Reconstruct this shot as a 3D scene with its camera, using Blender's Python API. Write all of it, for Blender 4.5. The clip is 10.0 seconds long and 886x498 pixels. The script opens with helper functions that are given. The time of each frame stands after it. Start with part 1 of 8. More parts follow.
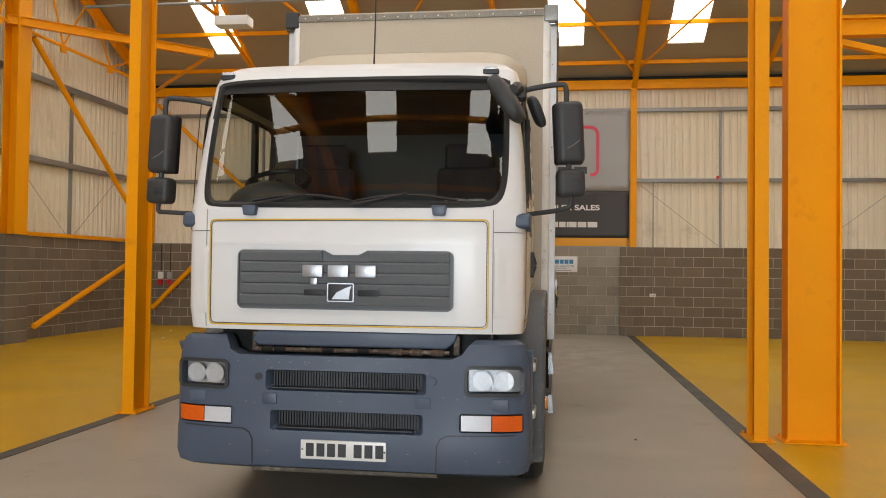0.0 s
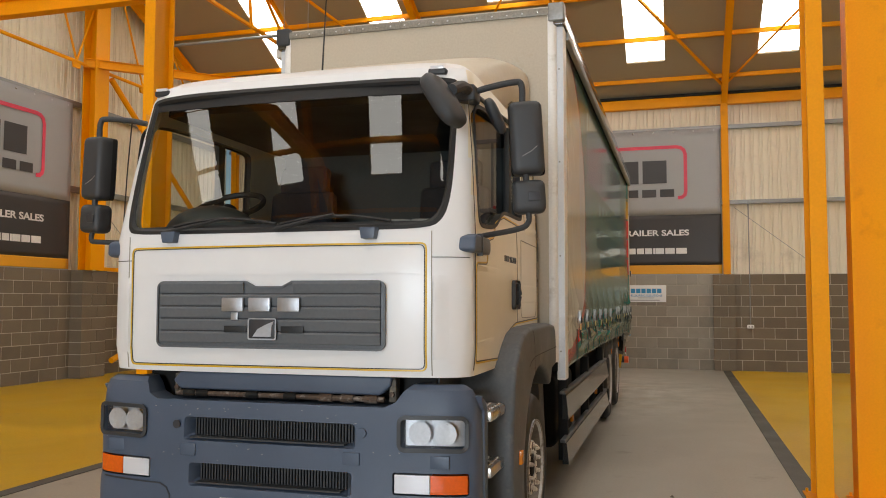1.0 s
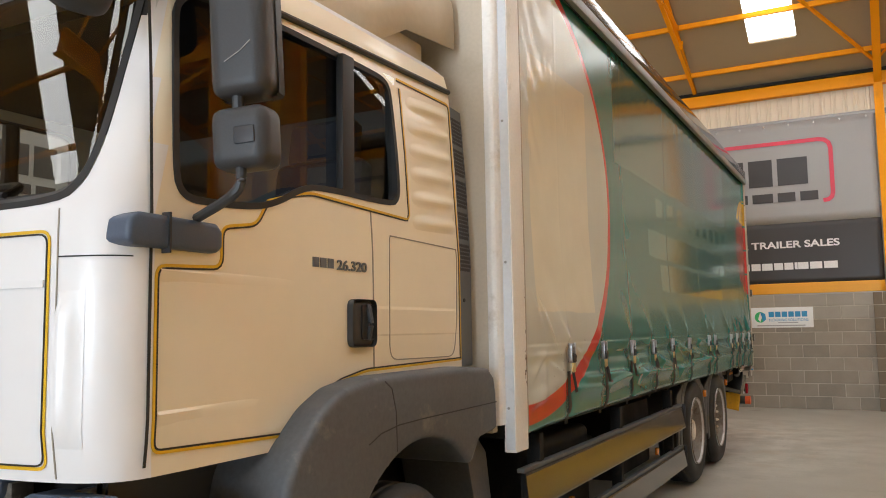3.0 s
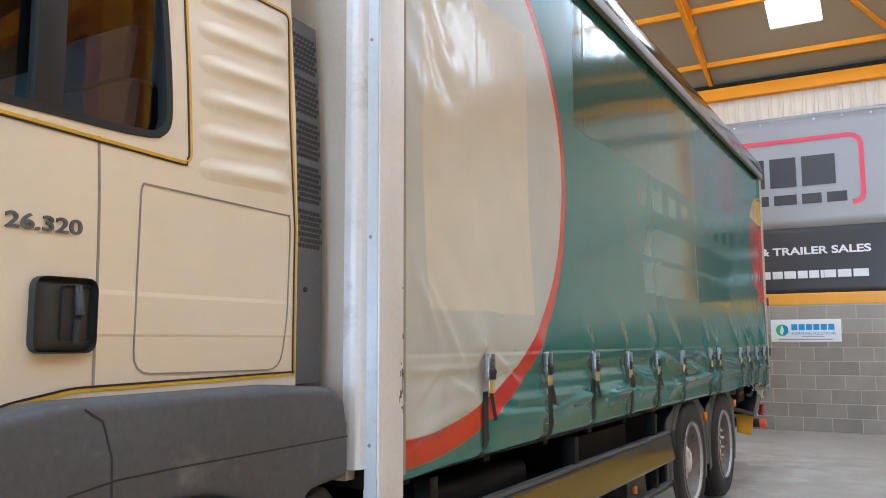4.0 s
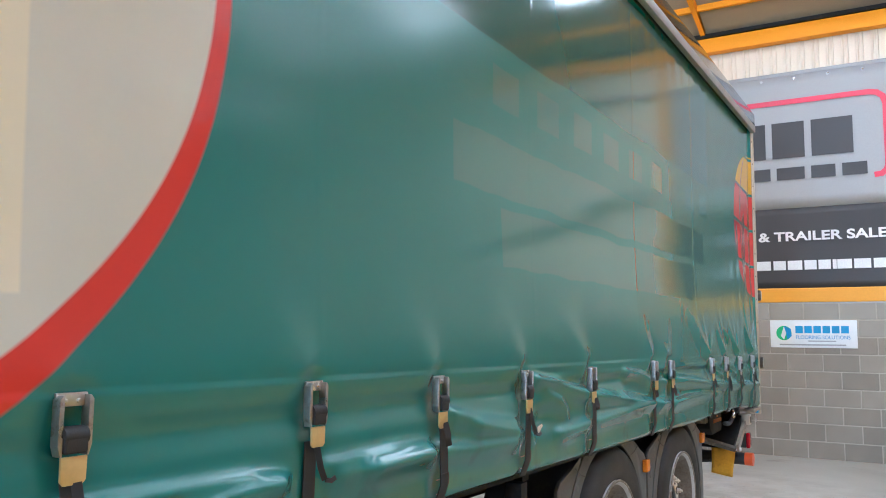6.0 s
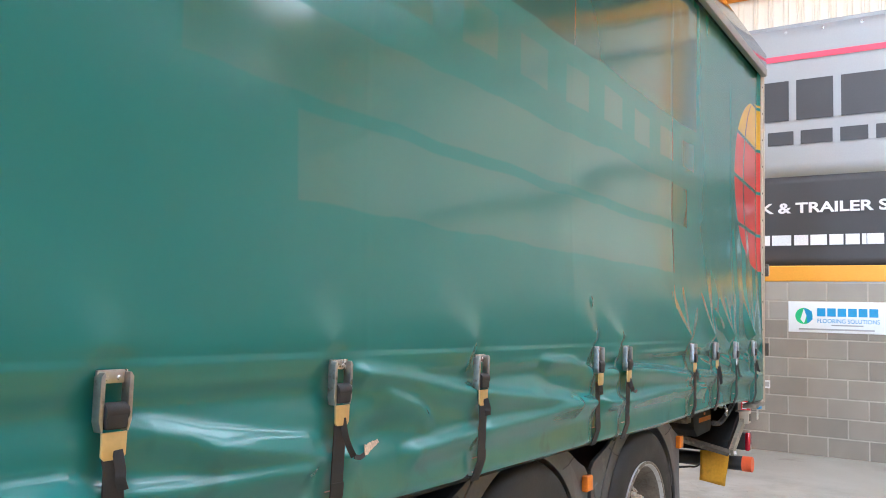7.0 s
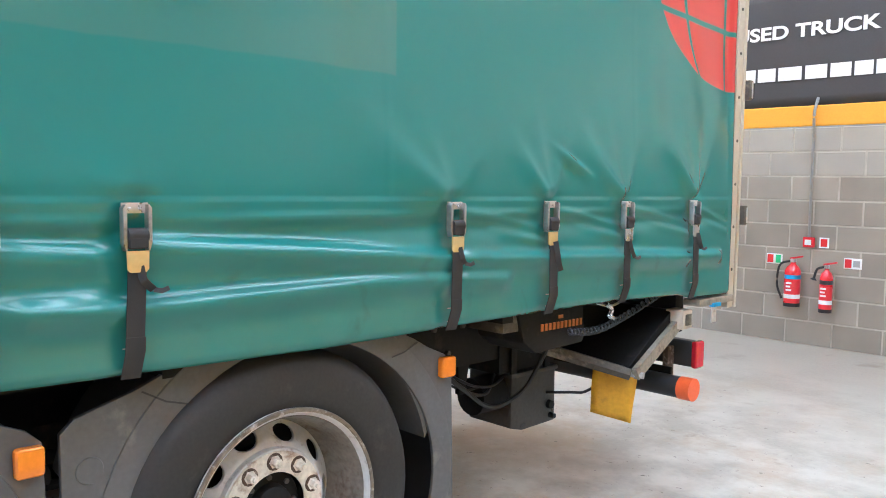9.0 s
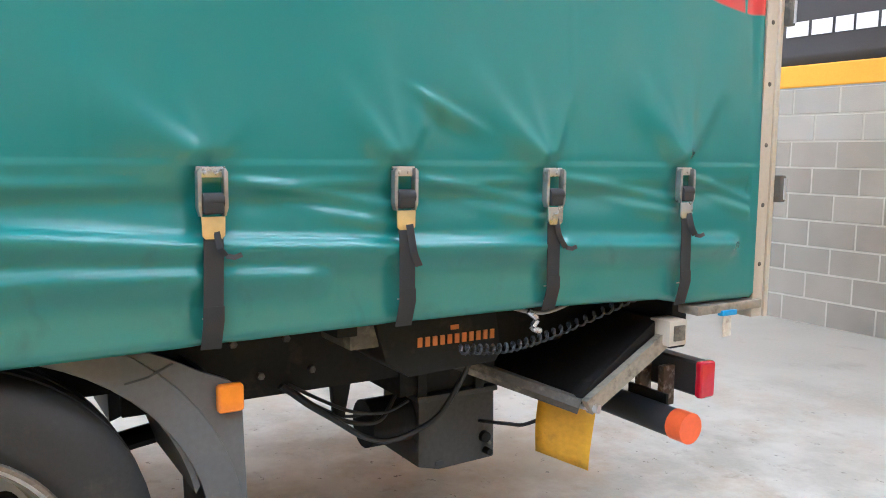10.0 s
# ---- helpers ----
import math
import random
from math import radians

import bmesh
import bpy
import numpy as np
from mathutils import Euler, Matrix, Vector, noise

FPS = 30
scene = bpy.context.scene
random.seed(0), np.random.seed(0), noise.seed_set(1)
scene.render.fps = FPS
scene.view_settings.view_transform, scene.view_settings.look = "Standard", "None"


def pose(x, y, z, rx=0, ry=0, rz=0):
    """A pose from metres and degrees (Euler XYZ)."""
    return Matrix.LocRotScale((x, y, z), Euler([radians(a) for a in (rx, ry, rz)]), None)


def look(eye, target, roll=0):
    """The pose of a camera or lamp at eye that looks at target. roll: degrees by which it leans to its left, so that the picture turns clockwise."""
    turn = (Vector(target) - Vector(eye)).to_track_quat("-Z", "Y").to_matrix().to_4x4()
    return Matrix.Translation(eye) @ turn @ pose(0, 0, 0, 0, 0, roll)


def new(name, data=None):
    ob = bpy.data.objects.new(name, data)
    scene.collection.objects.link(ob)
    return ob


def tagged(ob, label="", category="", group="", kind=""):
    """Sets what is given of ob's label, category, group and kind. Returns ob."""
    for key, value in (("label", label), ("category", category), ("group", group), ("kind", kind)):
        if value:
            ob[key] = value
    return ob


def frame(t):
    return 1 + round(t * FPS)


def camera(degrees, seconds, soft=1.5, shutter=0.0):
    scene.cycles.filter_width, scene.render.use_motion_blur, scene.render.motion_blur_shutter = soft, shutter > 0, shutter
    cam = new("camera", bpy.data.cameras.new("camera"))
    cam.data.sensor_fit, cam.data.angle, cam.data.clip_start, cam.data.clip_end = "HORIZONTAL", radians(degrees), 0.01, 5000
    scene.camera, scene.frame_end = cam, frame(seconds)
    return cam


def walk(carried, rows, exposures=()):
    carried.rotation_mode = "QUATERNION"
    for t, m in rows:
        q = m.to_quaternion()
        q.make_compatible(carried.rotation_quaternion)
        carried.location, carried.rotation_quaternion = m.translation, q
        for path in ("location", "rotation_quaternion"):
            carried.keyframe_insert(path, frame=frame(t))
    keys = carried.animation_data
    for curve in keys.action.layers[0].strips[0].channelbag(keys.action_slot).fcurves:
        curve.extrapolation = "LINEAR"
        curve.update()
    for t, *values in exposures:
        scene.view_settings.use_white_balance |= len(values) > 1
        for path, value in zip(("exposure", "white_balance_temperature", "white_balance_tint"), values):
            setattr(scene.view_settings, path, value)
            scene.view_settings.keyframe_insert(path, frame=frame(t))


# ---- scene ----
cam = camera(57.0, 10.0, 1.0)
PATH = [
    (0, (-0.01, 0.219, 1.557), (-0.279, 2.2, 1.604), 0.7),
    (0.5, (0.455, 0.613, 1.557), (0.039, 2.568, 1.623), 0.2),
    (1, (0.819, 1.111, 1.563), (0.267, 3.029, 1.685), 0.1),
    (1.5, (1.149, 1.654, 1.574), (0.458, 3.523, 1.745), 0.3),
    (2, (1.359, 2.254, 1.57), (0.569, 4.082, 1.748), -0.3),
    (2.5, (1.529, 2.895, 1.568), (0.659, 4.687, 1.753), -0.6),
    (2.7, (1.561, 3.155, 1.567), (0.665, 4.934, 1.754), -0.8),
    (4, (1.603, 4.949, 1.522), (0.615, 6.673, 1.748), -0.2),
    (4.5, (1.591, 5.632, 1.541), (0.603, 7.356, 1.765), 0.2),
    (5, (1.537, 6.358, 1.536), (0.545, 8.08, 1.758), 0.3),
    (5.5, (1.451, 7.09, 1.545), (0.454, 8.81, 1.762), 0.6),
    (5.7, (1.423, 7.393, 1.561), (0.421, 9.109, 1.781), 0.6),
    (6.8, (1.376, 8.867, 1.597), (0.306, 10.547, 1.772), 1.5),
    (7, (1.391, 9.159, 1.580), (0.306, 10.831, 1.741), 1.7),
    (7.5, (1.543, 9.871, 1.580), (0.394, 11.504, 1.688), 1.8),
    (8, (1.786, 10.568, 1.580), (0.566, 12.152, 1.622), 1.7),
    (8.5, (1.891, 11.344, 1.555), (0.570, 12.842, 1.449), 1.5),
    (9, (1.960, 12.081, 1.517), (0.526, 13.470, 1.358), 0.9),
    (9.5, (1.946, 12.782, 1.506), (0.389, 14.024, 1.326), 0.8),
    (10, (1.924, 13.482, 1.493), (0.236, 14.530, 1.262), 0.7),
]
walk(cam, [(t, look(eye, target, roll)) for t, eye, target, roll in PATH],
     exposures=[(0, -0.63, 6750, 10), (2.7, -0.32, 6550, 10), (4.0, 0.18, 4980, 7), (5.5, 0.42, 4860, 6), (7.0, 0.91, 5020, 8), (10, 1.26, 4850, 6)])

# ---- world and daylight ----
world = bpy.data.worlds.new("sky")
world.use_nodes = True
scene.world = world
sky = world.node_tree.nodes.new("ShaderNodeTexSky")
sky.sky_type, sky.sun_disc = "NISHITA", False
sky.sun_elevation, sky.sun_rotation = radians(38), radians(150)
world.node_tree.nodes["Background"].inputs[1].default_value = 0.1
world.node_tree.links.new(sky.outputs[0], world.node_tree.nodes["Background"].inputs[0])
SKYLIGHT = 8.3
DOORLIGHT = 3000.0


# ---- materials ----
def rgb(c):
    return (*c, 1.0)


def mat(name, base, rough=0.5, metal=0.0, vary=0.12, scale=6.0, grain=60.0, bump=0.0, coat=0.0, dirt=None, amount=0.0, rvary=0.12, obvary=0.0, spec=0.5):
    """A surface with two scales of colour variation, uneven gloss, fine relief and optional dirt patches."""
    m = bpy.data.materials.new(name)
    m.use_nodes = True
    nt = m.node_tree
    N, L = nt.nodes, nt.links
    p = N["Principled BSDF"]
    p.inputs["Roughness"].default_value, p.inputs["Metallic"].default_value = rough, metal
    p.inputs["Coat Weight"].default_value, p.inputs["Coat Roughness"].default_value = coat, 0.08
    p.inputs["Specular IOR Level"].default_value = spec
    geo = N.new("ShaderNodeNewGeometry")

    def noise_node(sc, det):
        n = N.new("ShaderNodeTexNoise")
        n.inputs["Scale"].default_value, n.inputs["Detail"].default_value = sc, det
        L.new(geo.outputs["Position"], n.inputs["Vector"])
        return n

    big, small = noise_node(scale * 0.35, 4), noise_node(grain, 3)
    add = N.new("ShaderNodeMath"); add.operation = "ADD"
    L.new(big.outputs["Fac"], add.inputs[0]); L.new(small.outputs["Fac"], add.inputs[1])
    last = add.outputs[0]
    if obvary:
        inf = N.new("ShaderNodeObjectInfo")
        mad = N.new("ShaderNodeMath"); mad.operation = "MULTIPLY_ADD"
        mad.inputs[1].default_value = obvary
        L.new(inf.outputs["Random"], mad.inputs[0]); L.new(last, mad.inputs[2])
        last = mad.outputs[0]
    mr = N.new("ShaderNodeMapRange")
    mr.inputs["From Min"].default_value, mr.inputs["From Max"].default_value = 0.7, 1.3 + obvary
    mr.inputs["To Min"].default_value, mr.inputs["To Max"].default_value = 1 - vary, 1 + vary
    L.new(last, mr.inputs["Value"])
    mul = N.new("ShaderNodeMix"); mul.data_type, mul.blend_type = "RGBA", "MULTIPLY"
    mul.inputs["Factor"].default_value = 1.0
    mul.inputs["A"].default_value = rgb(base)
    L.new(mr.outputs[0], mul.inputs["B"])
    col = mul.outputs["Result"]
    if dirt:
        dn = noise_node(scale, 8)
        dn.inputs["Roughness"].default_value = 0.65
        ramp = N.new("ShaderNodeMapRange")
        ramp.inputs["From Min"].default_value, ramp.inputs["From Max"].default_value = 0.62 - 0.3 * amount, 0.78 - 0.2 * amount
        L.new(dn.outputs["Fac"], ramp.inputs["Value"])
        mx = N.new("ShaderNodeMix"); mx.data_type = "RGBA"
        L.new(ramp.outputs[0], mx.inputs["Factor"]); L.new(col, mx.inputs["A"])
        mx.inputs["B"].default_value = rgb(dirt)
        col = mx.outputs["Result"]
    L.new(col, p.inputs["Base Color"])
    rr = N.new("ShaderNodeMapRange")
    rr.inputs["From Min"].default_value, rr.inputs["From Max"].default_value = 0.3, 0.7
    rr.inputs["To Min"].default_value, rr.inputs["To Max"].default_value = max(0.02, rough - rvary), min(1, rough + rvary)
    L.new(big.outputs["Fac"], rr.inputs["Value"]); L.new(rr.outputs[0], p.inputs["Roughness"])
    if bump:
        b = N.new("ShaderNodeBump")
        b.inputs["Strength"].default_value, b.inputs["Distance"].default_value = 0.6, bump
        L.new(small.outputs["Fac"], b.inputs["Height"]); L.new(b.outputs[0], p.inputs["Normal"])
    return m


def glow(name, colour, strength):
    m = bpy.data.materials.new(name)
    m.use_nodes = True
    nt = m.node_tree
    nt.nodes.remove(nt.nodes["Principled BSDF"])
    e = nt.nodes.new("ShaderNodeEmission")
    e.inputs[0].default_value, e.inputs[1].default_value = rgb(colour), strength
    nt.links.new(e.outputs[0], nt.nodes["Material Output"].inputs[0])
    return m


def glass(name, tint, gloss=0.02):
    """Thin sheet of glass: tinted see-through, with a mirror sheen that grows at grazing angles."""
    m = bpy.data.materials.new(name)
    m.use_nodes = True
    nt = m.node_tree
    N, L = nt.nodes, nt.links
    N.remove(N["Principled BSDF"])
    t, g, f, x = (N.new(k) for k in ("ShaderNodeBsdfTransparent", "ShaderNodeBsdfGlossy", "ShaderNodeLayerWeight", "ShaderNodeMixShader"))
    t.inputs[0].default_value = rgb(tint)
    g.inputs["Roughness"].default_value = gloss
    f.inputs["Blend"].default_value = 0.5
    pw, ma = N.new("ShaderNodeMath"), N.new("ShaderNodeMath")
    pw.operation, ma.operation = "POWER", "MULTIPLY_ADD"
    pw.inputs[1].default_value, ma.inputs[1].default_value, ma.inputs[2].default_value = 5.0, 0.9, 0.06
    L.new(f.outputs["Facing"], pw.inputs[0]); L.new(pw.outputs[0], ma.inputs[0])
    L.new(ma.outputs[0], x.inputs[0]); L.new(t.outputs[0], x.inputs[1]); L.new(g.outputs[0], x.inputs[2])
    L.new(x.outputs[0], N["Material Output"].inputs[0])
    return m


M = {}
M["white"] = mat("white_cab_paint", (0.80, 0.80, 0.81), 0.36, vary=0.015, scale=2, grain=8, coat=0.15, rvary=0.008)
M["cream"] = mat("cream_cab_paint", (0.84, 0.755, 0.585), 0.28, vary=0.02, scale=2, grain=8, coat=0.3, rvary=0.008)
M["boxwhite"] = mat("aged_white_panel", (0.49, 0.432, 0.342), 0.5, vary=0.06, scale=3, dirt=(0.42, 0.35, 0.25), amount=0.06)
M["alu"] = mat("dull_aluminium_post", (0.64, 0.635, 0.61), 0.45, 0.0, vary=0.06, scale=8, dirt=(0.4, 0.38, 0.33), amount=0.08)
M["slate"] = mat("slate_grey_bumper_plastic", (0.072, 0.097, 0.145), 0.46, vary=0.10, scale=5, bump=0.0006, grain=220)
M["slatedark"] = mat("dark_grey_plastic", (0.036, 0.038, 0.042), 0.5, vary=0.12, scale=6, bump=0.0005, grain=220)
M["grille"] = mat("grey_grille_plastic", (0.115, 0.124, 0.135), 0.48, vary=0.08, scale=6)
M["arch"] = mat("weathered_grey_wheel_arch", (0.088, 0.094, 0.101), 0.55, vary=0.14, scale=5, dirt=(0.20, 0.19, 0.17), amount=0.12)
M["guard"] = mat("faded_grey_mudguard", (0.098, 0.099, 0.101), 0.48, vary=0.12, scale=7, dirt=(0.20, 0.19, 0.17), amount=0.08)
M["black"] = mat("black_rubber", (0.010, 0.010, 0.011), 0.55, vary=0.2, scale=8)
M["tyre"] = mat("worn_tyre_rubber", (0.023, 0.021, 0.019), 0.66, vary=0.2, scale=9, bump=0.001, grain=90, dirt=(0.055, 0.047, 0.040), amount=0.12)
M["rim"] = mat("silver_painted_wheel_rim", (0.56, 0.555, 0.55), 0.46, 0.15, vary=0.10, scale=16, dirt=(0.15, 0.085, 0.05), amount=0.13)
M["barrel"] = mat("shaded_rusty_rim_barrel", (0.20, 0.18, 0.155), 0.55, 0.2, vary=0.25, scale=18, dirt=(0.09, 0.05, 0.03), amount=0.3)
M["rimhub"] = mat("rust_stained_hub", (0.68, 0.63, 0.55), 0.45, 0.1, vary=0.2, scale=16, dirt=(0.24, 0.12, 0.055), amount=0.34)
M["wornlip"] = mat("chipped_brown_rim_edge", (0.20, 0.165, 0.13), 0.45, 0.5, vary=0.35, scale=40, dirt=(0.62, 0.60, 0.56), amount=0.3)
M["chassis"] = mat("black_chassis_paint", (0.010, 0.0095, 0.009), 0.6, vary=0.25, scale=9, dirt=(0.040, 0.031, 0.021), amount=0.14, spec=0.2)
M["dirty"] = mat("road_dirt_steel", (0.09, 0.08, 0.065), 0.7, 0.2, vary=0.25, scale=12, dirt=(0.28, 0.24, 0.18), amount=0.3)
M["rail"] = mat("dark_polished_side_rail", (0.18, 0.18, 0.18), 0.10, 0.9, vary=0.10, scale=6, rvary=0.03)
M["chrome"] = mat("bright_steel", (0.54, 0.54, 0.54), 0.30, 0.8, vary=0.12, scale=30, dirt=(0.32, 0.24, 0.16), amount=0.12)
M["buckleside"] = mat("dull_steel_side_plate", (0.36, 0.355, 0.35), 0.38, 0.8, vary=0.2, scale=40, dirt=(0.16, 0.12, 0.09), amount=0.18)
M["brass"] = mat("yellow_passivated_plate", (0.62, 0.46, 0.20), 0.4, 0.4, vary=0.08, scale=30)
M["silver"] = mat("silver_lettering", (0.46, 0.47, 0.50), 0.42, 0.8, vary=0.08, scale=20)
M["strap"] = mat("dark_webbing_strap", (0.022, 0.021, 0.021), 0.75, vary=0.2, scale=30, grain=400, bump=0.0008)
M["stitch"] = mat("grey_stitching", (0.30, 0.29, 0.28), 0.8)
M["yellowline"] = mat("yellow_pinstripe", (0.72, 0.44, 0.02), 0.4, vary=0.08)
M["blackline"] = mat("black_pinstripe", (0.02, 0.02, 0.02), 0.4, vary=0.1)
M["gap"] = mat("shadow_gap", (0.03, 0.03, 0.03), 0.7)
M["amber"] = mat("amber_lens", (0.75, 0.22, 0.01), 0.18, vary=0.08, coat=0.5)
M["orangecap"] = mat("orange_plastic_cap", (0.80, 0.13, 0.03), 0.4, vary=0.06)
M["redlens"] = mat("red_lens", (0.50, 0.012, 0.03), 0.15, vary=0.08, coat=0.5)
M["lens"] = mat("pale_lamp_lens", (0.72, 0.74, 0.80), 0.16, 0.1, vary=0.03, scale=4, grain=6, coat=0.6)
M["reflector"] = mat("lamp_reflector", (0.60, 0.61, 0.63), 0.27, 1.0, vary=0.12, scale=9, rvary=0.06)
M["bowl"] = mat("satin_lamp_bowl", (0.50, 0.51, 0.53), 0.42, 0.45, vary=0.1, scale=9, rvary=0.05)
M["lampback"] = mat("ribbed_lamp_silver", (0.50, 0.51, 0.53), 0.40, 0.5, vary=0.12, scale=9, rvary=0.06)
M["indicator"] = mat("orange_indicator_lens", (0.80, 0.12, 0.012), 0.2, vary=0.10, coat=0.5)
M["clear"] = glass("clear_lamp_glass", (0.97, 0.97, 0.97))
M["windscreen"] = glass("tinted_windscreen", (0.74, 0.78, 0.75), 0.005)
M["sidepane"] = glass("tinted_side_glass", (0.84, 0.87, 0.85), 0.005)
M["stepalu"] = mat("polished_step_aluminium", (0.60, 0.58, 0.55), 0.28, 0.9, vary=0.1, scale=20)
M["dash"] = mat("grey_dashboard_plastic", (0.030, 0.034, 0.034), 0.42, vary=0.12)
M["postgroove"] = mat("blue_grey_post_strip", (0.64, 0.67, 0.71), 0.35, 0.0, vary=0.05)
M["postwhite"] = mat("white_painted_post", (0.80, 0.79, 0.77), 0.4, vary=0.05, scale=5, dirt=(0.5, 0.46, 0.4), amount=0.05)
M["wornrail"] = mat("weathered_roof_rail", (0.26, 0.235, 0.195), 0.55, 0.3, vary=0.25, scale=9, dirt=(0.12, 0.10, 0.08), amount=0.25)
M["plate"] = mat("white_number_plate", (0.80, 0.80, 0.78), 0.3, vary=0.04)
M["ink"] = mat("black_ink", (0.03, 0.03, 0.035), 0.5)
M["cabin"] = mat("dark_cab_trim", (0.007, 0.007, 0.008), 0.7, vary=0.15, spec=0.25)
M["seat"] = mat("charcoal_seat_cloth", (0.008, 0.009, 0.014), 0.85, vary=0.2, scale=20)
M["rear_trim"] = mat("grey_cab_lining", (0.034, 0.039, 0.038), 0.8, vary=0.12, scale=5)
M["flap"] = mat("yellow_rubber_flap", (0.62, 0.34, 0.008), 0.5, vary=0.12, scale=10, dirt=(0.34, 0.19, 0.02), amount=0.16)
M["orangeink"] = mat("orange_lettering", (0.52, 0.17, 0.03), 0.5)
M["steel"] = mat("orange_painted_steel", (0.90, 0.355, 0.001), 0.5, vary=0.05, scale=3, dirt=(0.74, 0.28, 0.004), amount=0.02, spec=0.2)
M["galv"] = mat("galvanised_rail", (0.30, 0.30, 0.29), 0.45, 0.6, vary=0.12, scale=9)
M["clad"] = mat("cream_wall_cladding", (0.80, 0.72, 0.57), 0.5, vary=0.05, scale=1.5, dirt=(0.62, 0.55, 0.43), amount=0.10)
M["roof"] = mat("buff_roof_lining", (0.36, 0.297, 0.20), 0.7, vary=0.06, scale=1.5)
M["mortar"] = mat("grey_mortar", (0.44, 0.39, 0.32), 0.9, vary=0.12, scale=9)
M["block"] = mat("concrete_block", (0.175, 0.140, 0.100), 0.9, vary=0.26, scale=9, grain=140, bump=0.002, obvary=0.5)
M["blocklight"] = mat("pale_concrete_block", (0.345, 0.315, 0.268), 0.9, vary=0.14, scale=9, grain=140, bump=0.002, obvary=0.4)
M["grey"] = mat("banner_silver_grey", (0.36, 0.36, 0.358), 0.40, vary=0.04, scale=2)
M["charcoal"] = mat("banner_charcoal", (0.045, 0.042, 0.042), 0.5, vary=0.06, scale=2)
M["bannerorange"] = mat("banner_orange_band", (0.78, 0.36, 0.02), 0.5, vary=0.05, scale=2)
M["bannerred"] = mat("banner_red_line", (0.72, 0.06, 0.11), 0.5)
M["bannerwhite"] = mat("banner_white_print", (0.80, 0.79, 0.78), 0.5)
M["sign"] = mat("white_sign_board", (0.78, 0.79, 0.79), 0.4, vary=0.03)
M["blue"] = mat("blue_print", (0.03, 0.27, 0.55), 0.4)
M["green"] = mat("green_print", (0.05, 0.45, 0.16), 0.4)
M["red"] = mat("red_enamel", (0.62, 0.02, 0.03), 0.28, vary=0.06, coat=0.4)
M["lampwhite"] = mat("white_enamel", (0.78, 0.78, 0.76), 0.4)
M["darkstrip"] = mat("dark_floor_strip", (0.075, 0.070, 0.062), 0.6, vary=0.2, scale=5)
M["skylight"] = glow("daylit_translucent_sheet", (1.0, 0.985, 0.94), SKYLIGHT)


OIL = (-1.15, 15.75)


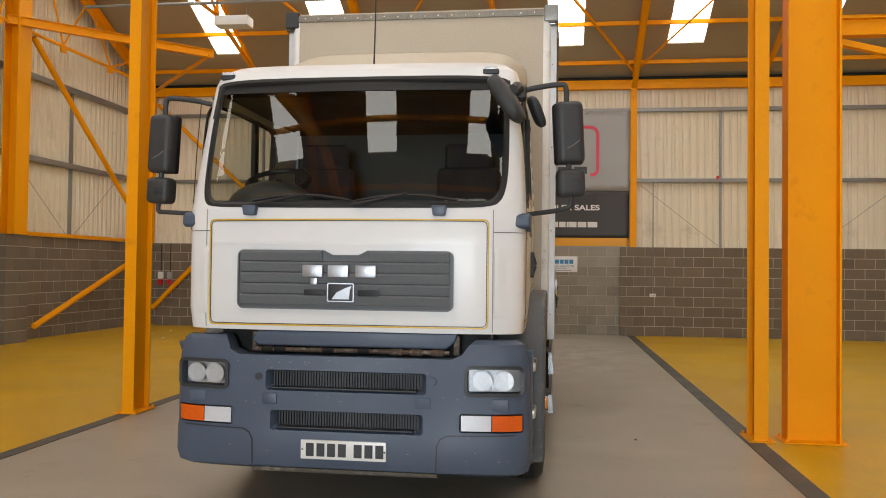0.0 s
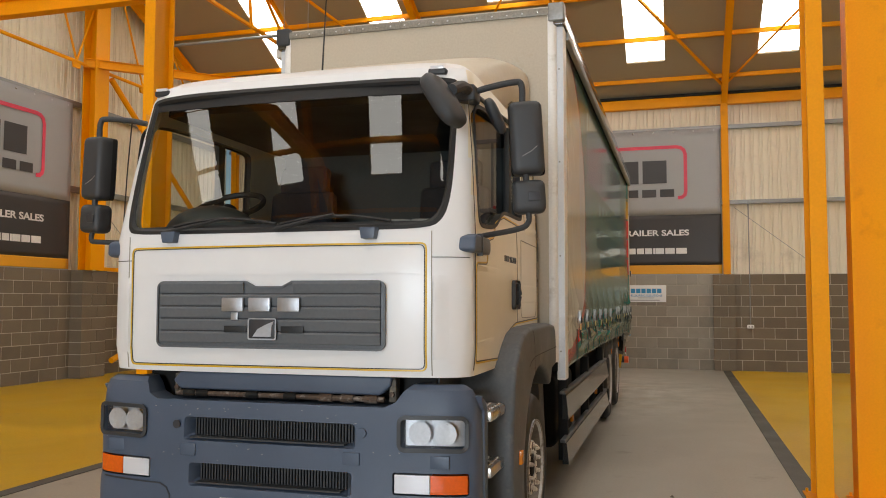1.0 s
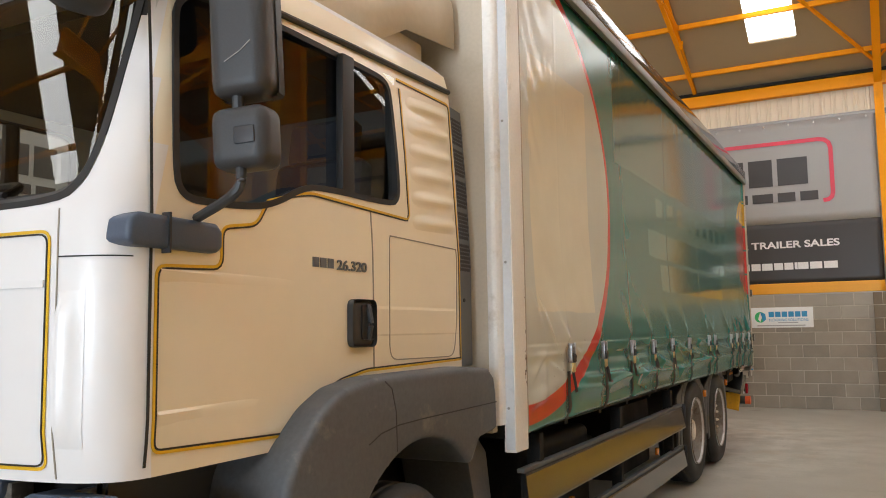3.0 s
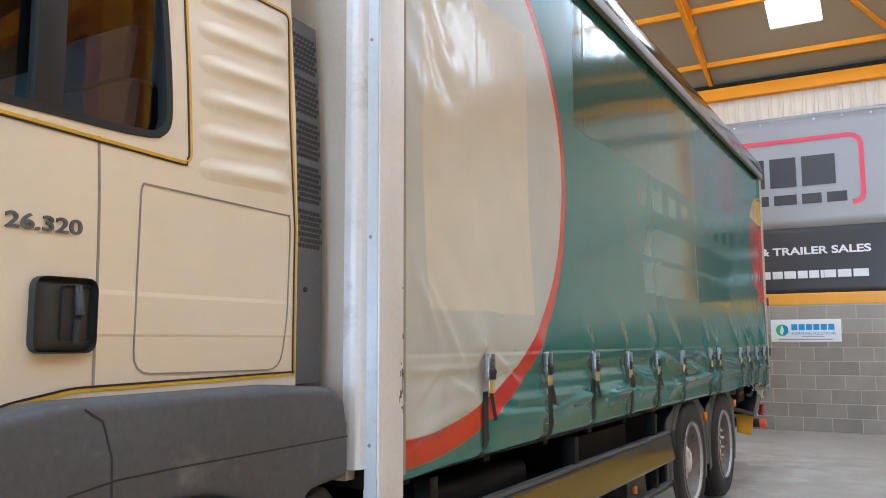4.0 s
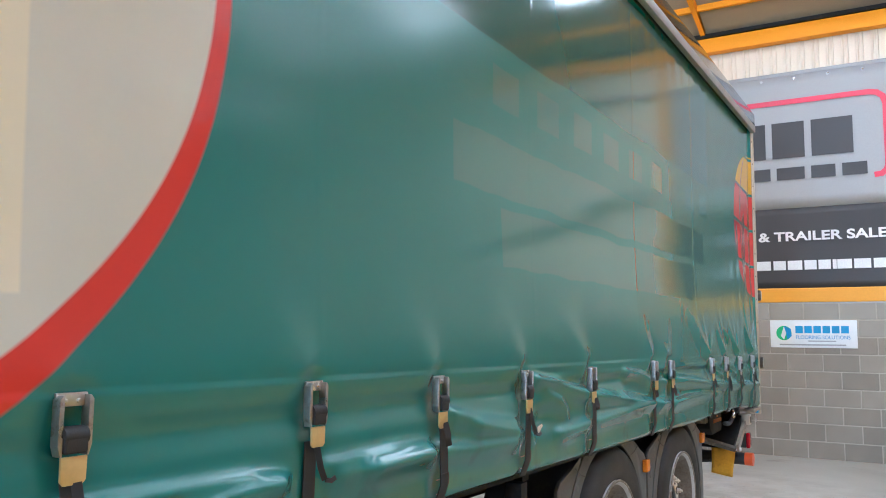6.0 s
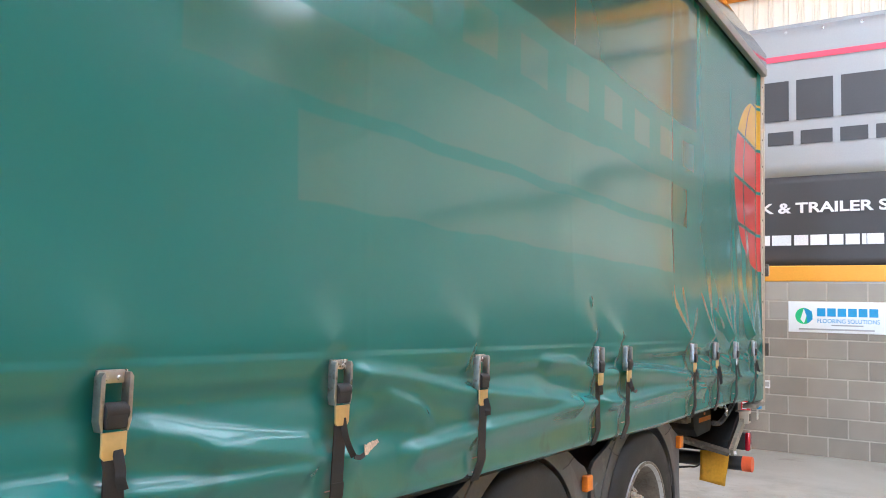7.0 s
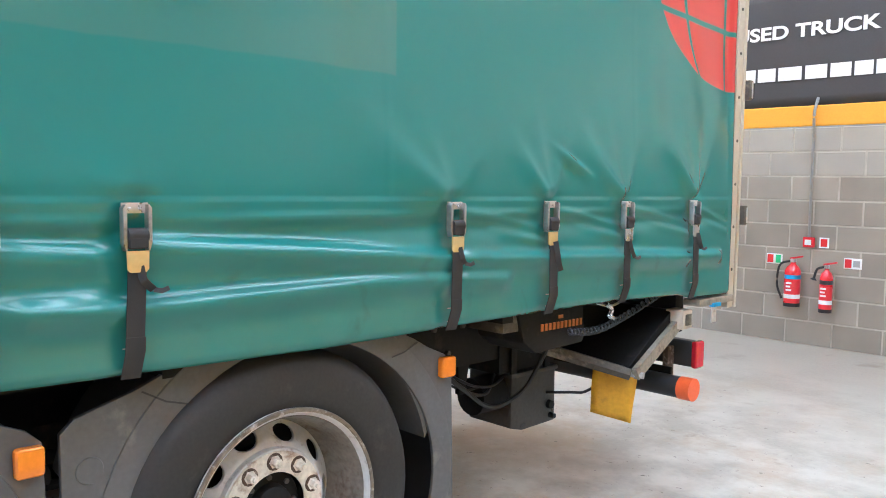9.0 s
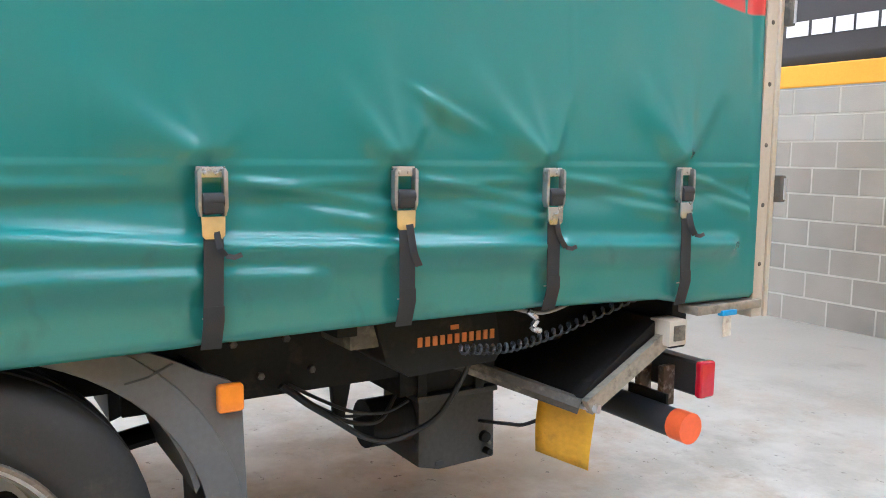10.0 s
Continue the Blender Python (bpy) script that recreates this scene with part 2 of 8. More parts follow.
def floor_mat(name, base, alt, stain, rough, amount):
    """Painted concrete: broad cloudy tone, fine grain, tyre scuffs and darker stains, uneven gloss."""
    m = mat(name, base, rough, vary=0.10, scale=1.6, grain=40, dirt=stain, amount=amount, bump=0.0004, rvary=0.07)
    nt = m.node_tree
    N, L = nt.nodes, nt.links
    p = N["Principled BSDF"]
    src = p.inputs["Base Color"].links[0].from_socket
    n = N.new("ShaderNodeTexNoise")
    n.inputs["Scale"].default_value, n.inputs["Detail"].default_value, n.inputs["Distortion"].default_value = 0.55, 9, 1.2
    g = N.new("ShaderNodeNewGeometry")
    L.new(g.outputs["Position"], n.inputs["Vector"])
    r = N.new("ShaderNodeMapRange")
    r.inputs["From Min"].default_value, r.inputs["From Max"].default_value = 0.42, 0.66
    r.inputs["To Max"].default_value = 0.7
    L.new(n.outputs["Fac"], r.inputs["Value"])
    x = N.new("ShaderNodeMix"); x.data_type = "RGBA"
    L.new(r.outputs[0], x.inputs["Factor"]); L.new(src, x.inputs["A"])
    x.inputs["B"].default_value = rgb(alt)
    # oily brown patches behind the axles, fine dark specks
    def mth(op, u, v):
        k = N.new("ShaderNodeMath"); k.operation = op
        for i, w in enumerate((u, v)):
            if isinstance(w, (int, float)):
                k.inputs[i].default_value = w
            else:
                L.new(w, k.inputs[i])
        return k.outputs[0]

    def tex(sc, det, rough=0.6):
        k = N.new("ShaderNodeTexNoise")
        k.inputs["Scale"].default_value, k.inputs["Detail"].default_value, k.inputs["Roughness"].default_value = sc, det, rough
        L.new(g.outputs["Position"], k.inputs["Vector"])
        return k.outputs["Fac"]

    def step(v, lo, hi, top=1.0):
        k = N.new("ShaderNodeMapRange")
        k.inputs["From Min"].default_value, k.inputs["From Max"].default_value, k.inputs["To Max"].default_value = lo, hi, top
        L.new(v, k.inputs["Value"])
        return k.outputs[0]

    sep = N.new("ShaderNodeSeparateXYZ")
    L.new(g.outputs["Position"], sep.inputs[0])
    dx, dy = mth("ADD", sep.outputs["X"], 0.9), mth("MULTIPLY", mth("SUBTRACT", sep.outputs["Y"], 15.2), 0.75)
    near = step(mth("ADD", mth("MULTIPLY", dx, dx), mth("MULTIPLY", dy, dy)), 9.0, 0.6)
    # one spilt-oil patch under the tail lift, with a ragged rim
    ox, oy = mth("MULTIPLY", mth("SUBTRACT", sep.outputs["X"], OIL[0]), 1.7), mth("MULTIPLY", mth("SUBTRACT", sep.outputs["Y"], OIL[1]), 1.3)
    spill = mth("ADD", mth("ADD", mth("MULTIPLY", ox, ox), mth("MULTIPLY", oy, oy)), mth("MULTIPLY", mth("SUBTRACT", tex(2.6, 8, 0.65), 0.5), 2.6))
    last = x.outputs["Result"]
    # pale smears near the tail, lightened further for light missing beneath the truck
    for fac, tone in ((mth("MULTIPLY", near, step(tex(2.1, 7, 0.62), 0.40, 0.60, 0.80)), (0.60, 0.565, 0.50)),
                      (mth("MULTIPLY", near, step(tex(1.5, 8, 0.68), 0.52, 0.68, 0.75)), (0.36, 0.255, 0.15)),
                      (mth("MULTIPLY", near, step(tex(3.7, 8, 0.7), 0.60, 0.70, 0.6)), tuple(1.1 * c for c in stain)),
                      (step(spill, 0.75, 0.05, 0.62), (0.33, 0.235, 0.13)),
                      (mth("MAXIMUM", step(tex(17.0, 4, 0.7), 0.715, 0.74, 0.75), mth("MULTIPLY", near, step(tex(15.0, 4, 0.7), 0.64, 0.68, 0.85))), tuple(0.35 * c for c in stain))):
        k = N.new("ShaderNodeMix"); k.data_type = "RGBA"
        L.new(fac, k.inputs["Factor"]); L.new(last, k.inputs["A"])
        k.inputs["B"].default_value = rgb(tone)
        last = k.outputs["Result"]
    L.new(last, p.inputs["Base Color"])
    return m


M["floor"] = floor_mat("grey_painted_concrete", (0.35, 0.318, 0.265), (0.43, 0.395, 0.335), (0.17, 0.12, 0.07), 0.365, 0.06)
M["yellow"] = floor_mat("yellow_painted_concrete", (0.62, 0.36, 0.010), (0.52, 0.30, 0.012), (0.34, 0.18, 0.02), 0.37, 0.02)


# ---- mesh helpers ----
def wm(ob):
    m = ob.matrix_basis.copy()
    return wm(ob.parent) @ ob.matrix_parent_inverse @ m if ob.parent else m


def part(name, bm, material, parent=None, label="", at=None, smooth=True, angle=35):
    """Links a bmesh (or a mesh) as one object, under a thing or a part, at a world pose."""
    if isinstance(bm, bpy.types.Mesh):
        me = bm
    else:
        bmesh.ops.recalc_face_normals(bm, faces=bm.faces)
        me = bpy.data.meshes.new(name)
        bm.to_mesh(me)
        bm.free()
        if smooth:
            me.polygons.foreach_set("use_smooth", [True] * len(me.polygons))
            me.set_sharp_from_angle(angle=radians(angle))
        if material is not None:
            me.materials.append(M[material])
    ob = new(name, me)
    ob.matrix_basis = at or Matrix()
    if parent:
        ob.parent = parent
        ob.matrix_parent_inverse = wm(parent).inverted()
    if label:
        ob["label"] = label
    return ob


def thing(name, at, label, category, group="", kind=""):
    ob = new(name)
    ob.matrix_basis = at if isinstance(at, Matrix) else Matrix.Translation(at)
    ob.empty_display_size = 0.1
    return tagged(ob, label, category, group, kind)


def bx(x0, x1, y0, y1, z0, z1, bevel=0.0, bm=None, seg=2):
    """A box between these faces, with rounded edges."""
    own = bmesh.new()
    bmesh.ops.create_cube(own, size=1)
    for v in own.verts:
        v.co = ((x0 + x1) / 2 + v.co.x * (x1 - x0), (y0 + y1) / 2 + v.co.y * (y1 - y0), (z0 + z1) / 2 + v.co.z * (z1 - z0))
    if bevel:
        bmesh.ops.bevel(own, geom=own.edges[:], offset=bevel, segments=seg, affect="EDGES", profile=0.6)
    if bm is None:
        return own
    return join(bm, own)


def join(bm, other):
    me = bpy.data.meshes.new("t")
    other.to_mesh(me)
    other.free()
    bm.from_mesh(me)
    bpy.data.meshes.remove(me)
    return bm


def prism(poly, axis, a, b, bevel=0.0, seg=2, bm=None):
    """A polygon in the plane across an axis, drawn out from a to b. x: (y, z); y: (x, z); z: (x, y)."""
    own = bmesh.new()

    def at(p, h):
        return {"x": (h, p[0], p[1]), "y": (p[0], h, p[1]), "z": (p[0], p[1], h)}[axis]

    lo, hi = [own.verts.new(at(p, a)) for p in poly], [own.verts.new(at(p, b)) for p in poly]
    own.faces.new(lo), own.faces.new(hi[::-1])
    n = len(poly)
    for i in range(n):
        own.faces.new((lo[i], hi[i], hi[(i + 1) % n], lo[(i + 1) % n]))
    bmesh.ops.recalc_face_normals(own, faces=own.faces)
    if bevel:
        bmesh.ops.bevel(own, geom=[e for e in own.edges], offset=bevel, segments=seg, affect="EDGES", profile=0.6)
    return join(bm, own) if bm is not None else own


def rrect(x0, x1, y0, y1, r, n=5):
    pts = []
    for cx, cy, a in ((x1 - r, y1 - r, 0), (x0 + r, y1 - r, 90), (x0 + r, y0 + r, 180), (x1 - r, y0 + r, 270)):
        pts += [(cx + r * math.cos(radians(a + 90 * k / n)), cy + r * math.sin(radians(a + 90 * k / n))) for k in range(n + 1)]
    return pts


def curve(pts, k=6):
    """A smooth line through points."""
    P = [Vector(p) for p in pts]
    P = [P[0] * 2 - P[1]] + P + [P[-1] * 2 - P[-2]]
    out = []
    for i in range(1, len(P) - 2):
        for j in range(k):
            t = j / k
            a, b, c, d = P[i - 1:i + 3]
            out.append(0.5 * (2 * b + (c - a) * t + (2 * a - 5 * b + 4 * c - d) * t * t + (3 * b - a - 3 * c + d) * t ** 3))
    return out + [P[-2]]


def tube(pts, r, n=10, bm=None, flat=1.0, up=(0, 0, 1)):
    """A rod along a line; flat below 1 presses it into a ribbon."""
    own = bm if bm is not None else bmesh.new()
    P = [Vector(p) for p in pts]
    side, rings = Vector(up), []
    for i, p in enumerate(P):
        d = (P[min(i + 1, len(P) - 1)] - P[max(i - 1, 0)]).normalized()
        a = d.cross(side)
        if a.length < 1e-4:
            a = d.orthogonal()
        a.normalize()
        b = a.cross(d).normalized()
        rr = r[i] if isinstance(r, (list, tuple)) else r
        rings.append([own.verts.new(p + rr * (math.cos(2 * math.pi * k / n) * a + flat * math.sin(2 * math.pi * k / n) * b)) for k in range(n)])
    for s, t in zip(rings, rings[1:]):
        for k in range(n):
            own.faces.new((s[k], s[(k + 1) % n], t[(k + 1) % n], t[k]))
    own.faces.new(rings[0][::-1]), own.faces.new(rings[-1])
    return own


def strip(pts, width, thick, normal, bm=None):
    """A flat tape along a line of points, lying on a surface with that normal."""
    own = bm if bm is not None else bmesh.new()
    P = [Vector(p) for p in pts]
    nn = Vector(normal).normalized()
    rings = []
    for i, p in enumerate(P):
        d0 = (P[i] - P[max(i - 1, 0)]).normalized() if i else (P[1] - P[0]).normalized()
        d1 = (P[min(i + 1, len(P) - 1)] - P[i]).normalized() if i < len(P) - 1 else d0
        d = (d0 + d1).normalized()
        s = d.cross(nn).normalized() * (width / 2 / max(0.5, d.dot(d0)))
        rings.append([own.verts.new(q) for q in (p - s, p + s, p + s + nn * thick, p - s + nn * thick)])
    for s, t in zip(rings, rings[1:]):
        for k in range(4):
            own.faces.new((s[k], s[(k + 1) % 4], t[(k + 1) % 4], t[k]))
    own.faces.new(rings[0][::-1]), own.faces.new(rings[-1])
    return own


def lathe(profile, n=48, bm=None, closed=False):
    """Turns a line of (x, r) about the x axis."""
    own = bm if bm is not None else bmesh.new()
    rings = []
    for x, r in profile:
        rings.append([own.verts.new((x, r * math.cos(2 * math.pi * k / n), r * math.sin(2 * math.pi * k / n))) for k in range(n)])
    pairs = list(zip(rings, rings[1:])) + ([(rings[-1], rings[0])] if closed else [])
    for s, t in pairs:
        for k in range(n):
            own.faces.new((s[k], s[(k + 1) % n], t[(k + 1) % n], t[k]))
    if not closed:
        own.faces.new(rings[0][::-1]), own.faces.new(rings[-1])
    return own


def carve(bm, cutters, mode="DIFFERENCE"):
    """The solid bm less the solid cutters."""
    def temp(b):
        bmesh.ops.recalc_face_normals(b, faces=b.faces)
        me = bpy.data.meshes.new("t")
        b.to_mesh(me)
        b.free()
        return new("t", me)

    ob = temp(bm)
    others = [temp(c) for c in cutters]
    for o in others:
        md = ob.modifiers.new("b", "BOOLEAN")
        md.object, md.operation, md.solver = o, mode, "EXACT"
    dg = bpy.context.evaluated_depsgraph_get()
    dg.update()
    me = bpy.data.meshes.new_from_object(ob.evaluated_get(dg))
    out = bmesh.new()
    out.from_mesh(me)
    for o in [ob] + others:
        old = o.data
        bpy.data.objects.remove(o)
        bpy.data.meshes.remove(old)
    bpy.data.meshes.remove(me)
    return out


def lettering(name, body, height, at, material, parent, width=None, bold=0.0):
    """Words in the built-in font as a thin mesh, left-aligned on their base line."""
    cu = bpy.data.curves.new("t", "FONT")
    cu.body, cu.size, cu.extrude, cu.offset = body, height / 0.7, 0.002, bold
    ob = new("t", cu)
    dg = bpy.context.evaluated_depsgraph_get()
    me = bpy.data.meshes.new_from_object(ob.evaluated_get(dg))
    bpy.data.objects.remove(ob)
    if width:
        xs = [v.co.x for v in me.vertices]
        k = width / (max(xs) - min(xs))
        me.transform(Matrix.Diagonal((k, 1, 1, 1)))
    me.materials.clear()
    me.materials.append(M[material])
    return part(name, me, None, parent, at=at)


# ---- the hall: floor ----
M["blockgrey"] = mat("grey_concrete_block", (0.275, 0.240, 0.195), 0.9, vary=0.30, scale=9, grain=140, bump=0.002, obvary=0.5)
X0, X1, Y0, Y1 = -10.6, 14.5, -15.7, 20.15      # inner faces of the block walls
FRAMES = (-10.42, -4.40, 1.87, 8.14, 14.40)     # lines of the portal frames
EAVES, RISE, SPAN = 6.18, 0.47, 6.0
tagged(part("floor", bx(X0 - 0.4, X1 + 0.4, Y0 - 0.4, Y1 + 0.5, -0.2, 0), "floor"), "grey painted concrete floor with scuffs and stains", "floor", kind="structure")
for name, a, b in (("floor_west", X0 - 0.02, -4.47), ("floor_east", 1.90, X1 + 0.02)):
    tagged(part(name, bx(a, b, Y0, Y1 + 0.02, -0.02, 0.004), "yellow"), "yellow painted concrete floor, worn and slightly glossy", "floor", kind="structure")
for a, b in ((-4.47, -4.33), (1.74, 1.90)):
    tagged(part("trim", bx(a, b, Y0, Y1, -0.02, 0.006), "darkstrip"), "dark painted strip along the edge of the yellow floor", "floor line", kind="structure")
tagged(part("ground", bx(-90, 90, -160, Y0 - 0.41, -0.3, -0.06), "floor"), "pale concrete yard outside the open door", "ground", kind="structure")


# ---- block walls and cladding ----
def block_wall(name, along, start, end, face, inward, near, label, pale=None, grey=None, gaps=()):
    """A blockwork wall with recessed mortar. along: 'x' or 'y'; face: the blocks' front plane; inward: the way it looks."""
    def slab(a, b, f, depth, z0, z1, bevel=0.0):
        lo, hi = sorted((f, f - inward * depth))
        return bx(a, b, lo, hi, z0, z1, bevel, seg=1) if along == "x" else bx(lo, hi, a, b, z0, z1, bevel, seg=1)

    wall = bmesh.new()
    cuts = [start] + [v for g in gaps for v in g] + [end]
    for a, b in zip(cuts[::2], cuts[1::2]):
        join(wall, slab(a, b, face - inward * 0.005, 0.26, 0, 2.115))
    wall = tagged(part(name, wall, "mortar"), label, "wall", kind="structure")
    meshes = {}
    rest = {k: bmesh.new() for k in ("block", "blocklight", "blockgrey")}
    for row in range(9):
        z0 = row * 0.2355 + 0.007
        s = start - (0.225 if row % 2 else 0)
        while s < end:
            a, b = max(s + 0.007, start), min(s + 0.443, end)
            s += 0.45
            if b - a < 0.05 or any(a < g1 and b > g0 for g0, g1 in gaps):
                continue
            mid = (a + b) / 2
            kind = "block"
            if grey and grey[0] < mid < grey[1]:
                kind = "blocklight" if row >= 7 else "blockgrey"
            if near[0] < mid < near[1]:
                key = (round(b - a, 3), kind)
                if key not in meshes:
                    h = (b - a) / 2
                    bm = slab(-h, h, 0, 0.03, 0, 0.2215, 0.004)
                    me = bpy.data.meshes.new("block")
                    bm.to_mesh(me), bm.free()
                    me.materials.append(M[kind])
                    meshes[key] = me
                off = random.uniform(-0.0015, 0.0015)
                at = (mid, face + off, z0) if along == "x" else (face + off, mid, z0)
                part("block", meshes[key], None, wall, at=Matrix.Translation(at))
            else:
                join(rest[kind], slab(a, b, face, 0.03, z0, z0 + 0.2215, 0.004))
    for kind, bm in rest.items():
        if len(bm.verts):
            tagged(part("blockwork", bm, kind, wall), kind="stuff")
        else:
            bm.free()
    return wall


def pier(along, a, b, face, inward, out):
    p = thing("wall_pier", (0, 0, 0), "concrete block pier standing proud of the wall", "wall pier", kind="structure")
    for row in range(9):
        z0 = row * 0.2355 + 0.007
        lo, hi = sorted((face - inward * 0.01, face + inward * out))
        cut = (a + b) / 2 + (0.08 if row % 2 else -0.08)
        for s, t in ((a, cut - 0.004), (cut + 0.004, b)):
            part("block", bx(s, t, lo, hi, z0, z0 + 0.2215, 0.005, seg=1) if along == "x" else bx(lo, hi, s, t, z0, z0 + 0.2215, 0.005, seg=1), "block", p)
    lo, hi = sorted((face - inward * 0.01, face + inward * (out - 0.008)))
    part("mortar", bx(a + 0.008, b - 0.008, lo, hi, 0, 2.11) if along == "x" else bx(lo, hi, a + 0.008, b - 0.008, 0, 2.11), "mortar", p)


def cladding(name, along, start, end, face, inward, top, label):
    """Ribbed wall sheets above the blockwork; top gives the height at a place along the wall."""
    prof, s = [], start
    while s < end:
        for d, h in ((0, 0), (0.07, 0), (0.08, 0.018), (0.10, 0.018), (0.11, 0), (0.13, 0), (0.14, 0.018), (0.16, 0.018), (0.17, 0)):
            if s + d <= end:
                prof.append((s + d, h))
        s += 0.19
    prof.append((end, 0))
    bm = bmesh.new()
    rows = []
    for d, h in prof:
        f, g = face + inward * h, face - inward * 0.03
        pts = [(d, f, 2.08), (d, f, top(d)), (d, g, top(d)), (d, g, 2.08)]
        rows.append([bm.verts.new(p if along == "x" else (p[1], p[0], p[2])) for p in pts])
    for r, q in zip(rows, rows[1:]):
        for k in range(4):
            bm.faces.new((r[k], q[k], q[(k + 1) % 4], r[(k + 1) % 4]))
    return tagged(part(name, bm, "clad", smooth=False), label, "wall cladding", kind="structure")


def roof_z(y):
    d = (20.3 - y) % (2 * SPAN)
    return EAVES + RISE * min(d, 2 * SPAN - d)


block_wall("wall_north", "x", X0 - 0.3, X1 + 0.3, Y1, -1, (-4.4, 8.4), "grey-brown concrete block wall with two paler top courses", grey=(-4.4, 1.80))
block_wall("wall_west", "y", Y0 - 0.3, Y1, X0, 1, (9.0, 20.2), "brown-grey concrete block lower wall beside yellow floor")
block_wall("wall_east", "y", Y0 - 0.3, Y1, X1, -1, (99, 99), "brown-grey concrete block lower wall")
block_wall("wall_south", "x", X0 - 0.3, X1 + 0.3, Y0, 1, (99, 99), "brown-grey concrete block lower wall with an open doorway", gaps=((-4.2, 2.2),))
pier("x", 1.56, 2.02, Y1, -1, 0.10)
pier("x", -4.63, -4.17, Y1, -1, 0.10)
pier("x", 7.91, 8.37, Y1, -1, 0.10)
for y in (14.45, 2.4):
    pier("y", y, y + 0.70, X0, 1, 0.28)
cladding("cladding_north", "x", X0, X1, Y1 + 0.17, -1, lambda d: EAVES + 0.06, "cream ribbed metal wall sheets, slightly dirty")
cladding("cladding_west", "y", Y0, Y1 + 0.2, X0 - 0.17, 1, roof_z, "cream ribbed metal gable sheets, slightly dirty")
cladding("cladding_east", "y", Y0, Y1 + 0.2, X1 + 0.17, -1, roof_z, "cream ribbed metal gable sheets, slightly dirty")
for a, b in ((X0, -4.2), (2.2, X1)):
    cladding("cladding_south", "x", a, b, Y0 - 0.17, 1, lambda d: EAVES + 0.7, "cream ribbed metal wall sheets")
tagged(part("wall_south_upper", bx(-4.2, 2.2, Y0 - 0.2, Y0 - 0.14, 4.9, EAVES + 0.7), "clad"), "cream sheet panel over the open doorway", "wall", kind="structure")

# ---- roof lining and skylights ----
SKY_X = [0.22 + 2.68 * k for k in range(-3, 4)]
HALF = 0.40
ceil = bmesh.new()
for n in range(6):
    e = 20.3 - 2 * SPAN * (n // 2) - (SPAN if n % 2 else 0)
    ya, yb = e, e - SPAN
    lowfirst = n % 2 == 0

    def spot(x, f, up=0.0):
        y = ya + (yb - ya) * f
        return (x, y, roof_z(y) + up)

    sa, sb = (0.19, 0.90) if lowfirst else (0.10, 0.81)
    if n == 3:
        sb = 0.62
    xs = [X0 - 0.3]
    for c in SKY_X:
        xs += [c - HALF, c + HALF]
    xs.append(X1 + 0.3)
    for i, (a, b) in enumerate(zip(xs, xs[1:])):
        low = 0.52 if n == 0 and i == 5 else sa
        for f0, f1 in (((0, 1),) if i % 2 == 0 or n > 3 else ((0, low), (sb, 1))):
            lo = [ceil.verts.new(spot(x, f)) for x, f in ((a, f0), (b, f0), (b, f1), (a, f1))]
            hi = [ceil.verts.new(spot(x, f, 0.06)) for x, f in ((a, f0), (b, f0), (b, f1), (a, f1))]
            ceil.faces.new(lo), ceil.faces.new(hi[::-1])
            for k in range(4):
                ceil.faces.new((lo[k], hi[k], hi[(k + 1) % 4], lo[(k + 1) % 4]))
    for i, c in enumerate(SKY_X if n < 4 else ()):
        bm = bmesh.new()
        low = 0.52 if n == 0 and i == 2 else sa
        lo = [bm.verts.new(spot(x, f, 0.03)) for x, f in ((c - HALF, low), (c + HALF, low), (c + HALF, sb), (c - HALF, sb))]
        hi = [bm.verts.new(spot(x, f, 0.05)) for x, f in ((c - HALF, low), (c + HALF, low), (c + HALF, sb), (c - HALF, sb))]
        bm.faces.new(lo), bm.faces.new(hi[::-1])
        for k in range(4):
            bm.faces.new((lo[k], hi[k], hi[(k + 1) % 4], lo[(k + 1) % 4]))
        tagged(part("skylight", bm, "skylight", smooth=False), "bright translucent skylight sheet in the sloping roof", "skylight", "roof lights", "structure")
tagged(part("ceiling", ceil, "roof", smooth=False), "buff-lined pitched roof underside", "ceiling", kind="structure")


# ---- orange steelwork ----
def ibeam(name, p, q, w, h, label, category, side=(0, 0, 1), t=0.012, kind="structure", material="steel"):
    """An I-section from p to q; side: the way its web's depth lies."""
    p, q = Vector(p), Vector(q)
    d = (q - p).normalized()
    u = (Vector(side) - Vector(side).dot(d) * d).normalized()
    s = d.cross(u)
    poly = [(-w / 2, -h / 2), (w / 2, -h / 2), (w / 2, -h / 2 + t), (t / 2, -h / 2 + t), (t / 2, h / 2 - t), (w / 2, h / 2 - t),
            (w / 2, h / 2), (-w / 2, h / 2), (-w / 2, h / 2 - t), (-t / 2, h / 2 - t), (-t / 2, -h / 2 + t), (-w / 2, -h / 2 + t)]
    bm = bmesh.new()
    A, B = ([bm.verts.new(o + s * a + u * b) for a, b in poly] for o in (p, q))
    bm.faces.new(A), bm.faces.new(B[::-1])
    for i in range(12):
        bm.faces.new((A[i], B[i], B[(i + 1) % 12], A[(i + 1) % 12]))
    return tagged(part(name, bm, material, smooth=False), label, category, kind=kind)


def rod(name, p, q, r, label, category="brace", material="steel", n=10):
    return tagged(part(name, tube([p, q], r, n), material), label, category, kind="structure")


